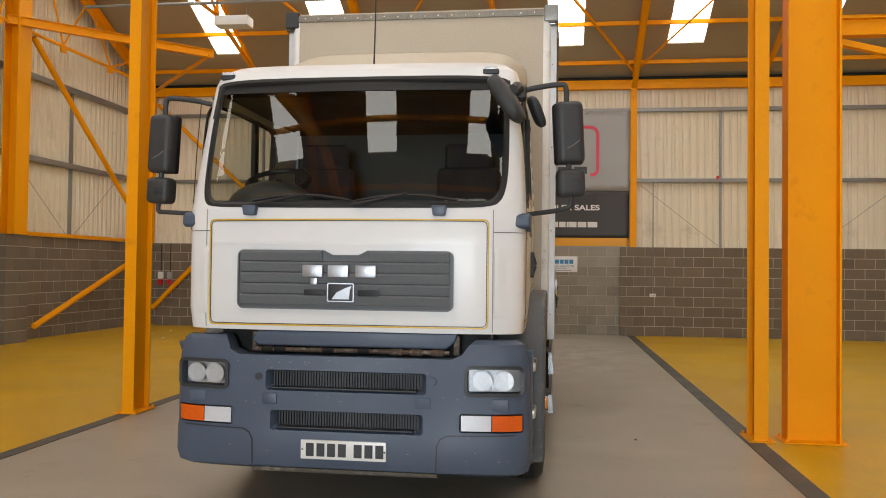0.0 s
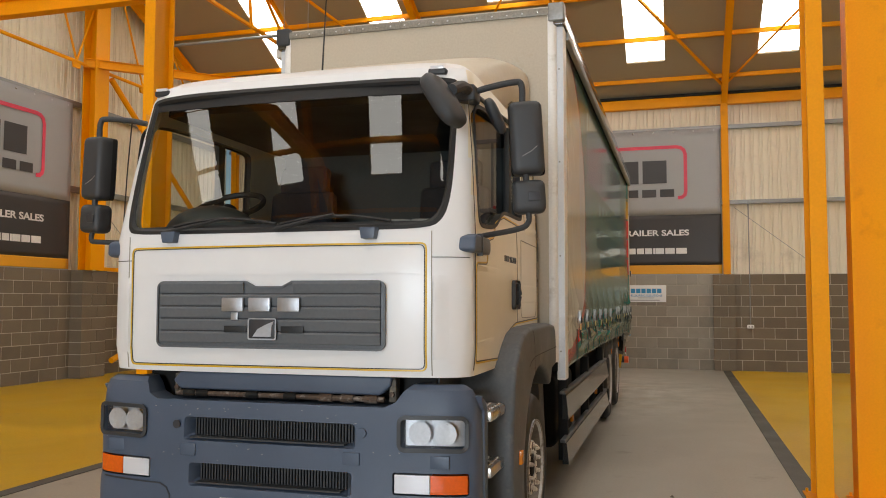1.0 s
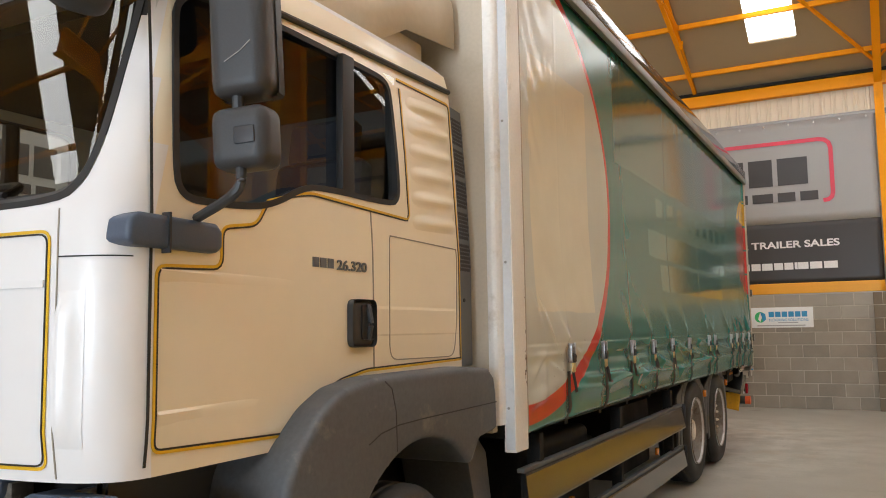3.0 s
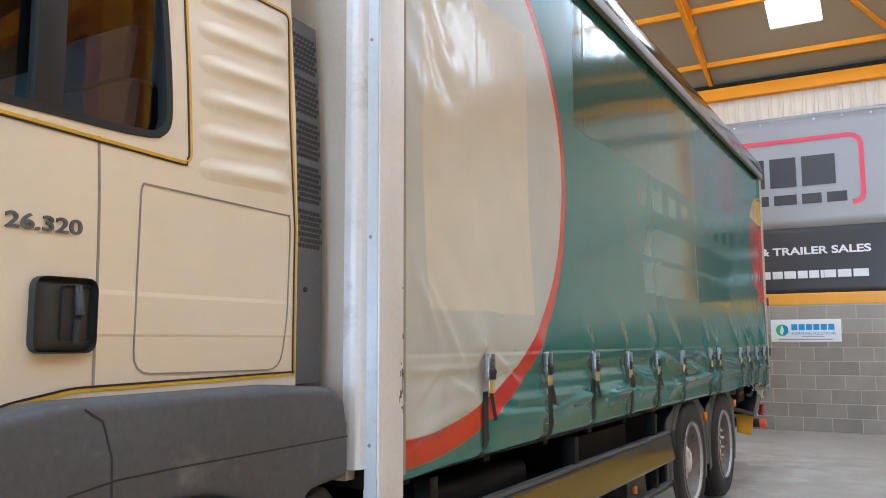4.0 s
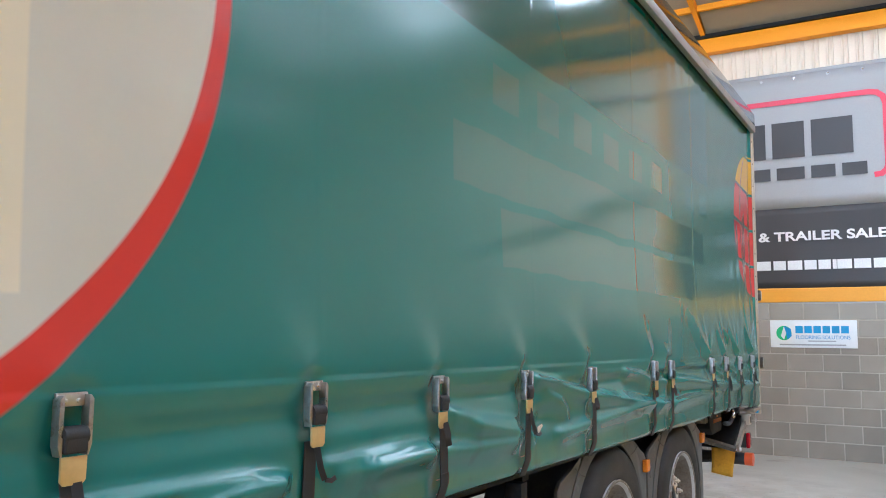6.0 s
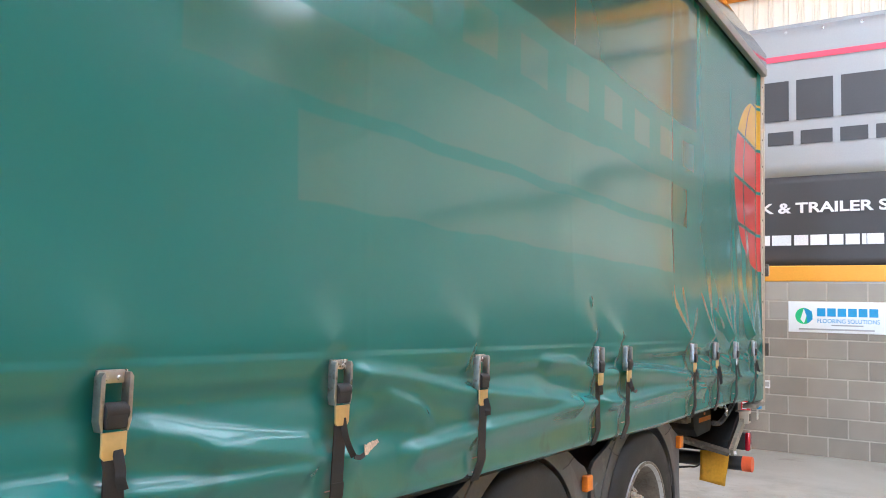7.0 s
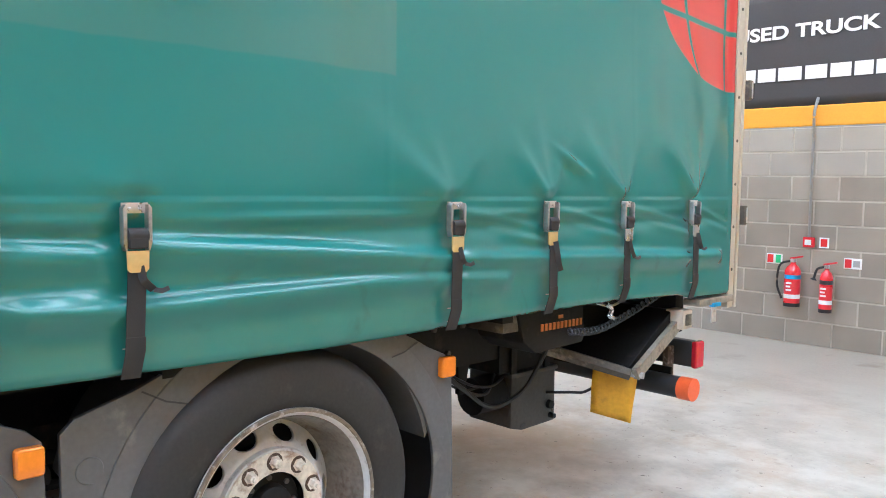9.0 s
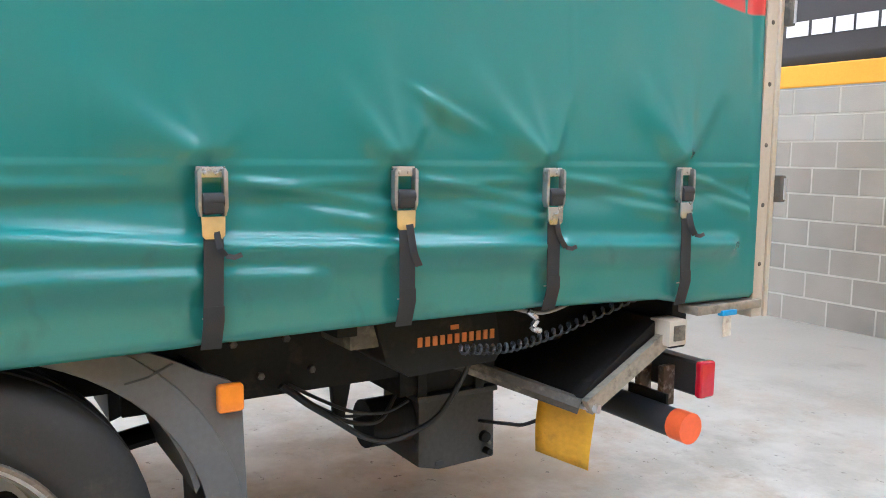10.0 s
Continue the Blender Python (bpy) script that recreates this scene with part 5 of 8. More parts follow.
M["fairing"] = mat("aged_cream_fairing", (0.62, 0.56, 0.455), 0.5, vary=0.04, scale=3, grain=30)
df = tp("roof_deflector", bm, "fairing", "cream roof air deflector fairing", angle=60)
tp("deflector_plinth", bx(CX - 0.875, CX + 0.875, 6.30, 7.06, 2.82, 2.995, 0.02), "fairing", parent=df)
df.modifiers.new("thick", "SOLIDIFY").thickness = 0.01

# ---- bumper ----
def bnose(u, out=0.0, d=0.25, p=4.2, f=4.945, w=1.105):
    t = min(abs(u) / (w + out), 1.0)
    return f - out + d * (1 - (1 - t ** p) ** (1 / p))


def bumper_solid():
    bm = bmesh.new()
    rings = []
    for z, out, f in ((0.335, -0.05, 0.02), (0.36, -0.015, 0.0), (0.42, 0.0, 0.0), (0.56, 0.0, 0.0), (0.60, -0.006, 0.0), (0.84, -0.006, 0), (0.99, -0.012, 0), (1.06, -0.02, 0), (1.11, -0.035, 0), (1.135, -0.07, 0)):
        ring = []
        n = 36
        for k in range(n + 1):
            a = -math.pi / 2 + math.pi * k / n
            t = math.copysign(abs(math.sin(a)) ** (2 / 4.2), math.sin(a))
            ring.append(((1.105 + out) * t, 4.945 - out + f + (0.25 + out) * (1 - abs(math.cos(a)) ** (2 / 4.2))))
        ring += [(1.105 + out, 5.225), (-1.105 - out, 5.225)]
        rings.append([bm.verts.new((CX + u, y, z)) for u, y in ring])
    m = len(rings[0])
    for s, t in zip(rings, rings[1:]):
        for k in range(m):
            bm.faces.new((s[k], s[(k + 1) % m], t[(k + 1) % m], t[k]))
    bm.faces.new(rings[0][::-1]), bm.faces.new(rings[-1])
    return bm


def tapered(x0, x1, z0, z1, flare=0.035):
    """An air opening: wide at the front face, sloping in to its mesh."""
    bm = bmesh.new()
    rings = [[bm.verts.new((x, y, z)) for x, z in rrect(x0 - e, x1 + e, z0 - e * 0.55, z1 + e * 0.4, 0.02)] for y, e in ((4.90, flare * 1.6), (4.945, flare), (5.01, 0.0), (5.06, 0.0))]
    m = len(rings[0])
    for a, b in zip(rings, rings[1:]):
        for k in range(m):
            bm.faces.new((a[k], a[(k + 1) % m], b[(k + 1) % m], b[k]))
    bm.faces.new(rings[0][::-1]), bm.faces.new(rings[-1])
    return bm


cut = [prism([(CX - 0.80, 1.3), (CX - 0.765, 1.14), (CX - 0.735, 1.10), (CX - 0.715, 1.05), (CX - 0.66, 1.022), (CX + 0.64, 1.022), (CX + 0.70, 1.05), (CX + 0.735, 1.10), (CX + 0.78, 1.14), (CX + 0.82, 1.3)], "y", 4.5, 5.145),
       prism([(5.09, 1.3), (5.105, 1.10), (5.14, 1.06), (5.19, 1.04), (5.4, 1.0), (5.4, 1.3)], "x", CX - 1.3, CX - 0.85), prism([(5.09, 1.3), (5.105, 1.10), (5.14, 1.06), (5.19, 1.04), (5.4, 1.0), (5.4, 1.3)], "x", CX + 0.85, CX + 1.3),
       tapered(CX - 0.455, CX + 0.465, 0.83, 0.925),
       tapered(CX - 0.42, CX + 0.445, 0.595, 0.685),
       bx(CX - 0.84, CX + 0.84, 5.12, 5.6, 0.2, 1.3)]
for s in (1, -1):
    lo, hi = sorted((CX + s * 0.73, CX + s * 1.048))
    cut.append(prism(rrect(lo, hi, 0.825, 0.975, 0.03), "y", 4.5, 5.16))
    lo, hi = sorted((CX + s * 0.69, CX + s * 1.06))
    cut.append(prism(rrect(lo, hi, 0.60, 0.71, 0.015), "y", 4.5, 5.13))
bumper = tp("front_bumper", carve(bumper_solid(), cut), "slate", "slate grey plastic front bumper with scratches", angle=30)
for z0, z1, a, b in ((0.83, 0.925, -0.455, 0.465), (0.595, 0.685, -0.42, 0.445)):
    m = tp("intake_mesh", bx(CX + a, CX + b, 5.03, 5.045, z0 - 0.01, z1 + 0.01), "ink", "black ribbed cooling intake", parent=bumper, smooth=False)
    n = int((b - a) / 0.017)
    me = None
    for k in range(n):
        x = CX + a + 0.008 + k * 0.017
        o = tp("intake_rib", bx(-0.004, 0.004, 5.012, 5.032, z0 - 0.005, z1 + 0.005) if me is None else me, "slatedark" if me is None else None, parent=bumper, at=Matrix.Translation((x, 0, 0)), smooth=False)
        me = o.data
    tp("intake_tread", bx(CX + a + 0.01, CX + b - 0.03, 4.95, 5.03, z0 - 0.004, z0 + 0.004), "slatedark", parent=bumper)
for s in (1, -1):
    # headlamp: bowl, two reflectors, clear cover
    u0, u1 = 0.735, 1.043
    def lamp_y(u):
        return bnose(u) + 0.022
    lo, hi = sorted((CX + s * u0, CX + s * u1))
    hl = tp("headlamp", bx(lo, hi, 5.12, 5.17, 0.83, 0.97, 0.01), "lampback", "clear twin headlamp with silver reflector")
    for k, u in enumerate((0.82, 0.945)):
        r = 0.058
        tp("reflector_bowl", lathe([(0, r), (0.002, r * 0.97), (0.026, r * 0.72), (0.044, r * 0.42), (0.050, 0.014), (0.050, 0.001)], 28), "bowl", parent=hl, at=pose(CX + s * u, lamp_y(u) + 0.006, 0.90, 0, 0, 90))
    bm = bmesh.new()
    g = [[bm.verts.new((CX + s * u, lamp_y(u) + 0.064 - 0.012 * abs(math.sin(9 * u + 2 * z)), z)) for u in [u0 + (u1 - u0) * k / 16 for k in range(17)]] for z in (0.832, 0.87, 0.90, 0.93, 0.968)]
    for a, b in zip(g, g[1:]):
        for k in range(16):
            bm.faces.new((a[k], a[k + 1], b[k + 1], b[k]))
    tp("reflector_panel", bm, "lampback", parent=hl, smooth=False)
    for u in (0.82, 0.945):
        tp("bulb_shield", lathe([(0.0, 0.013), (0.022, 0.012), (0.026, 0.006), (0.027, 0.0005)], 12), "lens", parent=hl, at=pose(CX + s * u, lamp_y(u) + 0.046, 0.90, 0, 0, -90))
    bm = bmesh.new()
    g = [[bm.verts.new((CX + s * u, lamp_y(u), z)) for u in [u0 + (u1 - u0) * k / 10 for k in range(11)]] for z in (0.832, 0.90, 0.968)]
    for a, b in zip(g, g[1:]):
        for k in range(10):
            bm.faces.new((a[k], a[k + 1], b[k + 1], b[k]))
    tp("lamp_glass", bm, "clear", parent=hl).visible_shadow = False
    pts = rrect(0.725, 1.053, 0.82, 0.98, 0.03)
    tp("lamp_bezel", strip([(CX + s * u, bnose(u) - 0.001, z) for u, z in pts + [pts[0]]], 0.02, 0.008, (0, -1, 0)), "slatedark", parent=bumper)
    # fog lamp and indicator
    for name, a, b, m, lab in (("fog_lamp", 0.70, 0.875, "lens", "pale rectangular fog lamp"), ("indicator", 0.88, 1.053, "indicator", "amber indicator lamp")):
        bm = bmesh.new()
        fr_, bk = [], []
        us = [a + (b - a) * k / 6 for k in range(7)]
        for z in (0.61, 0.70):
            fr_.append([bm.verts.new((CX + s * u, bnose(u) + 0.006, z)) for u in us])
            bk.append([bm.verts.new((CX + s * u, bnose(u) + 0.06, z)) for u in us])
        for k in range(6):
            bm.faces.new((fr_[0][k], fr_[0][k + 1], fr_[1][k + 1], fr_[1][k]))
            bm.faces.new((bk[0][k], bk[1][k], bk[1][k + 1], bk[0][k + 1]))
            bm.faces.new((fr_[0][k], bk[0][k], bk[0][k + 1], fr_[0][k + 1])), bm.faces.new((fr_[1][k], fr_[1][k + 1], bk[1][k + 1], bk[1][k]))
        for k in (0, 6):
            bm.faces.new((fr_[0][k], fr_[1][k], bk[1][k], bk[0][k]))
        tp(name, bm, m, lab)
    # lower corner section, square caps
    seam = [(0.557, 0.372), (0.56, 0.52), (0.58, 0.56), (0.62, 0.58), (0.85, 0.585), (1.05, 0.59)]
    dense = []
    for (a0, b0), (a1, b1) in zip(seam, seam[1:]):
        dense += [(a0 + (a1 - a0) * k / 5, b0 + (b1 - b0) * k / 5) for k in range(5)]
    tp("bumper_seam", strip([(CX + s * u, bnose(u, 0.002), z) for u, z in dense], 0.008, 0.002, (0, -1, 0)), "ink", parent=bumper)
    for u, z, w in ((0.925, 0.765, 0.05), (0.475 if s > 0 else 0.455, 0.765, 0.045)):
        tp("square_cap", bx(CX + s * u - w, CX + s * u + w, bnose(u) - 0.004, bnose(u) + 0.02, z - 0.032, z + 0.032, 0.006), "slate", parent=bumper)
tp("towing_eye_hole", lathe([(0, 0.022), (0.01, 0.02), (0.011, 0.001)], 16), "ink", parent=bumper, at=pose(CX - 0.525, 4.943, 0.895, 0, 0, 90))
tp("round_cap", lathe([(0, 0.026), (0.008, 0.024), (0.009, 0.001)], 20), "slate", parent=bumper, at=pose(CX + 0.53, 4.953, 0.895, 0, 0, -90))
random.seed(5)
for k in range(46):
    u, z = random.uniform(-1.0, 1.0), random.choice((random.uniform(0.70, 0.82), random.uniform(0.94, 1.02), random.uniform(0.4, 0.58)))
    a = random.uniform(-0.6, 0.6)
    l = random.uniform(0.002, 0.007)
    tp("paint_chip", strip([(CX + u - l * math.cos(a), bnose(u, 0.0012), z - l * math.sin(a)), (CX + u + l * math.cos(a), bnose(u, 0.0012), z + l * math.sin(a))], 0.003, 0.0008, (0, -1, 0)), "stitch", parent=bumper, smooth=False)
tp("bumper_lip", bx(CX - 0.555, CX + 0.565, 4.951, 5.02, 0.331, 0.356, 0.008), "dirty", "scuffed lower bumper lip", parent=bumper)
# recess above the bumper: step beam and linkage
beam = tp("step_beam", prism([(CX - 0.555, 1.168), (CX - 0.60, 1.12), (CX - 0.555, 1.075), (CX + 0.60, 1.075), (CX + 0.655, 1.12), (CX + 0.665, 1.168)], "y", 5.015, 5.085, 0.014, seg=3), "slate", "grey step beam below the bonnet flap")
tp("linkage_rod", tube([(CX - 0.58, 5.03, 1.052), (CX + 0.62, 5.03, 1.054)], 0.014, 10), "ruststeel", "rusty linkage rod")
for u in (-0.50, -0.42, -0.12, 0.10, 0.30, 0.42, 0.55):
    tp("rod_collar", tube([(CX + u - 0.035, 5.03, 1.053), (CX + u + 0.035, 5.03, 1.053)], 0.021, 10), "chassis" if u < 0.2 else "ruststeel")
for u in (-0.585, 0.66):
    tp("hinge_bracket", bx(CX + u - 0.018, CX + u + 0.018, 5.04, 5.11, 1.04, 1.155, 0.006), "dirty")
    tp("hinge_bolt", lathe([(0, 0.016), (0.014, 0.014), (0.015, 0.001)], 6), "ruststeel", at=pose(CX + u, 5.04, 1.08, 0, 0, -90))
for u in (0.42, 0.50, 0.56):
    tp("hinge_link", bx(CX + u - 0.008, CX + u + 0.008, 5.05, 5.10, 1.15, 1.20, 0.003), "dirty")
tp("radiator_bulkhead", bx(CX - 0.85, CX + 0.85, 5.18, 5.20, 0.4, 1.25), "chassis")
# number plate with plain bars
pl = tp("number_plate", bx(-1.488, -0.972, 4.93, 4.95, 0.418, 0.530, 0.004), "plate", "white number plate with plain black bars")
for k, x in enumerate((-1.455, -1.390, -1.325, -1.260, -1.165, -1.10, -1.035)):
    tp("plate_bar", bx(x, x + 0.048, 4.927, 4.931, 0.436, 0.513), "ink", parent=pl, smooth=False)
for x in (-1.478, -0.982):
    tp("plate_screw", lathe([(0, 0.006), (0.003, 0.005), (0.0032, 0.0005)], 10), "dirty", parent=pl, at=pose(x, 4.93, 0.474, 0, 0, -90))

# ---- steps and front wheel arches ----
AX1, AX2, AX3 = 6.38, 12.08, 13.41
ARCH = 6.505
for s in (1, -1):
    X = lambda u: CX + s * u
    def sx(u0, u1):
        return sorted((X(u0), X(u1)))
    # bumper return wall and step well
    tp("step_well", bx(*sx(0.60, 0.86), 5.21, 5.80, 0.35, 1.22), "slatedark", "dark step recess")
    tp("bumper_return", prism([(5.17, 0.40), (5.238, 0.42), (5.238, 0.97), (5.225, 1.015), (5.19, 1.045), (5.14, 1.066), (5.115, 1.082), (5.10, 1.075), (5.13, 1.03), (5.17, 1.0)], "x", *sx(0.90, 1.108), 0.006), "slate")
    for z, y0, y1, u in ((0.985, 5.25, 5.69, 1.125), (0.70, 5.245, 5.70, 1.125), (0.42, 5.245, 5.76, 1.11)):
        st = tp("cab_step", bx(*sx(0.84, u), y0, y1, z - 0.055, z, 0.012), "arch" if z < 0.5 else "stepalu", "aluminium cab step with studded tread")
        me = None
        for i in range(9):
            for j in range(4):
                yy, uu = y0 + 0.03 + (y1 - y0 - 0.06) * i / 8, u - 0.03 - 0.05 * j
                o = tp("tread_stud", lathe([(0, 0.011), (0.006, 0.008), (0.006, 0.001)], 8) if me is None else me, "chrome" if me is None else None, parent=st, at=pose(X(uu), yy, z, 0, -90, 0))
                me = o.data
    # moulded arch: outer skin with a round opening
    out = [(5.57, 0.30), (5.55, 0.60), (5.58, 0.90), (5.63, 1.10), (5.69, 1.185), (5.81, 1.30), (5.94, 1.36), (6.12, 1.388), (6.9, 1.392), (7.13, 1.375), (7.19, 1.33), (7.21, 1.25), (7.215, 1.08), (7.02, 1.06)]
    arc = [(ARCH + 0.60 * math.cos(radians(a)), 0.52 + 0.60 * math.sin(radians(a))) for a in range(46, 202, 9)]
    arch = tp("wheel_arch", prism(out + arc[0:], "x", *sx(0.62, 1.178), 0.030, seg=3), "arch", "dark grey moulded front wheel arch", angle=50)
    tp("arch_seam", strip([(X(1.1775), y, z) for y, z in ((6.19, 1.37), (6.24, 1.34), (6.27, 1.25), (6.275, 1.10))], 0.005, 0.002, (s, 0, 0)), "ink", parent=arch)
    tp("arch_seam", strip([(X(1.1775), y, z) for y, z in ((6.08, 1.15), (6.16, 1.18), (6.29, 1.198), (6.48, 1.203), (7.20, 1.21))], 0.005, 0.002, (s, 0, 0)), "gap", parent=arch)
    rear = [(7.10, 1.0), (7.24, 1.03), (7.33, 0.95), (7.40, 0.62), (7.40, 0.28), (7.25, 0.28), (7.22, 0.62)]
    tp("mud_flap_panel", prism(rear, "x", *sx(0.68, 1.06), 0.015), "arch", "dark grey rear part of the wheel arch")
    tp("arch_liner", bx(*sx(0.55, 0.63), 5.85, 7.4, 0.35, 1.2), "chassis")
    lamp_ = tp("side_marker_lamp", bx(*sx(1.16, 1.196), 5.72, 5.79, 0.625, 0.705, 0.012, seg=3), "amber", "amber side repeater lamp")

# ---- mirrors ----
def pod(a, b, c, p=0.62):
    """A rounded housing: half sizes a, b, c; p below 1 makes it boxier."""
    bm = bmesh.new()
    bmesh.ops.create_uvsphere(bm, u_segments=28, v_segments=18, radius=1.0)
    for v in bm.verts:
        v.co = [r * math.copysign(abs(q) ** p, q) for r, q in zip((a, b, c), v.co)]
    return bm


for s in (1, -1):
    X = lambda u: CX + s * u
    def tiltbox(u0, u1, y0, y1, z0, z1, bev, rz=0.0):
        bm = bx(-(u1 - u0) / 2, (u1 - u0) / 2, -(y1 - y0) / 2, (y1 - y0) / 2, -(z1 - z0) / 2, (z1 - z0) / 2, bev, seg=4)
        return bm, pose(X((u0 + u1) / 2), (y0 + y1) / 2, (z0 + z1) / 2, 0, 0, rz * s)
    dz = 0.0 if s > 0 else -0.045     # the driver's mirrors hang a little lower
    tp("mirror_arm", tube(curve([(X(1.0), 5.28, 2.655 + dz), (X(1.10), 5.26, 2.675 + dz), (X(1.25), 5.24, 2.69 + dz), (X(1.29), 5.235, 2.67 + dz), (X(1.295), 5.23, 2.56 + dz)]), 0.017, 10), "slatedark", "dark grey mirror arm")
    bm, at = tiltbox(1.226, 1.396, 5.19, 5.325, 2.20 + dz, 2.582 + dz, 0.045, 12)
    at = at @ pose(0, 0, 0, 0, -3 * s, 0)
    mm = tp("main_mirror", bm, "slatedark", "large dark grey wing mirror", at=at)
    tp("mirror_rim", bx(-0.088, 0.088, 0.030, 0.036, -0.188, 0.188, 0.02, seg=3), "black", parent=mm, at=at)
    tp("mirror_glass", bx(-0.07, 0.07, 0.064, 0.070, -0.16, 0.16, 0.003), "reflector", parent=mm, at=at)
    tp("mirror_scratch", strip([(-0.03, -0.0690, -0.10), (0.02, -0.0690, -0.075), (0.05, -0.0680, -0.05)], 0.003, 0.001, (0, -1, 0)), "stitch", parent=mm, at=at)
    bm, at = tiltbox(1.238, 1.408, 5.195, 5.315, 2.000 + dz, 2.172 + dz, 0.042, 12)
    at = at @ pose(0, 0, 0, 0, -3 * s, 0)
    m2 = tp("wide_angle_mirror", bm, "slatedark", "smaller dark grey wide-angle mirror", at=at)
    tp("mirror_patch", bx(-0.005, 0.055, -0.064, -0.059, -0.025, 0.022, 0.004), "ink", parent=m2, at=at)
    tp("mirror_stem", tube([(X(1.31), 5.23, 2.22 + dz), (X(1.315), 5.23, 2.15 + dz)], 0.017, 10), "slatedark")
    tp("mirror_lower_arm", tube(curve([(X(1.325), 5.23, 2.01 + dz), (X(1.325), 5.225, 1.955 + dz), (X(1.27), 5.235, 1.922 + dz / 2), (X(1.03), 5.35, 1.895)]), 0.015, 10), "slatedark", "dark grey mirror arm")
    tp("mirror_base", prism([(5.065, 1.81), (5.07, 1.875), (5.105, 1.892), (5.40, 1.888), (5.425, 1.865), (5.425, 1.815), (5.40, 1.797), (5.095, 1.797)], "x", *sorted((X(0.955), X(1.085))), 0.016, seg=3), "slate", "grey mirror base housing")
    tp("base_joint", bx(*sorted((X(0.95), X(1.09))), 5.205, 5.212, 1.785, 1.90), "ink")
    if s == 1:
        hub = tp("mirror_bracket", bx(X(0.93), X(1.05), 5.20, 5.33, 2.60, 2.69, 0.02, seg=3), "slatedark", "dark mirror bracket on the pillar")
        tp("front_mirror_arm", tube(curve([(X(1.02), 5.27, 2.65), (X(1.0), 5.14, 2.66), (X(0.98), 5.0, 2.61)]), 0.030, 10), "slatedark")
        fm = tp("front_mirror", pod(0.050, 0.100, 0.160), "slatedark", "dark grey close-range front mirror", at=pose(X(0.945), 4.97, 2.55, 0, -33, -14))
        tp("kerb_mirror", pod(0.032, 0.074, 0.104), "slatedark", "dark grey kerb mirror", at=pose(X(1.11), 5.42, 2.56, 20, -25, 10))

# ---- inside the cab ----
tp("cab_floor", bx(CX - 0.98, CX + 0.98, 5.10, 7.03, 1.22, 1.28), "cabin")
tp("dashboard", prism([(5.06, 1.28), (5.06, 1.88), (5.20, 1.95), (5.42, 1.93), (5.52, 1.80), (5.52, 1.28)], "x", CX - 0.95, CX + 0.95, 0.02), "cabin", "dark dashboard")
hood = bmesh.new()
bmesh.ops.create_uvsphere(hood, u_segments=24, v_segments=12, radius=1.0)
hood.transform(Matrix.Translation((CX - 0.62, 5.40, 1.93)) @ Matrix.Diagonal((0.31, 0.18, 0.19, 1)))
tp("instrument_hood", hood, "dash", "dark instrument hood")
wheel_at = pose(CX - 0.70, 5.74, 2.15, 0, 0, 0) @ pose(0, 0, 0, 28, 0, 0) @ pose(0, 0, 0, 0, -90, 0)
tp("steering_wheel", lathe([(0.02 * math.sin(a), 0.215 + 0.018 * math.cos(a)) for a in [k * math.pi / 4 for k in range(8)]], 32, closed=True), "black", "dark steering wheel", at=wheel_at)
tp("steering_column", tube([(CX - 0.70, 5.50, 1.80), (CX - 0.70, 5.74, 2.14)], 0.045, 12), "cabin")
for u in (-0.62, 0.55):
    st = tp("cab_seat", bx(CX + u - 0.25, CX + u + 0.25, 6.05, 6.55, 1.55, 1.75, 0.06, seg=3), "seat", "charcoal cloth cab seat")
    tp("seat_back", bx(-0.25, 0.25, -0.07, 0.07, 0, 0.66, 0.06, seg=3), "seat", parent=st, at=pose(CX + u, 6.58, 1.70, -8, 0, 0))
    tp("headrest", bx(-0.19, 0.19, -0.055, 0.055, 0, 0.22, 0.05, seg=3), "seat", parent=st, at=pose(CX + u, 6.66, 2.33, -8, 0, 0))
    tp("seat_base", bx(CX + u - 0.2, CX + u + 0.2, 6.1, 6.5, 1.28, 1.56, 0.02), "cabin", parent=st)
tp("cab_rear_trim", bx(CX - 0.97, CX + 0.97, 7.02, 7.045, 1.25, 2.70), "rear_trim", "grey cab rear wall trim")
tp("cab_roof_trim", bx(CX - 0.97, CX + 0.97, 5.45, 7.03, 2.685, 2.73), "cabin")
tp("papers_on_dash", bx(CX + 0.10, CX + 0.42, 5.10, 5.30, 1.952, 1.958), "sign")
for u, w in ((0.62, 0.07), (0.75, 0.06)):
    tp("tape_reel", lathe([(0, w), (0.03, w), (0.03, w * 0.5), (0, w * 0.5)], 24, closed=True), "stitch", at=pose(CX + u, 5.25, 1.955, 0, -90, 0))

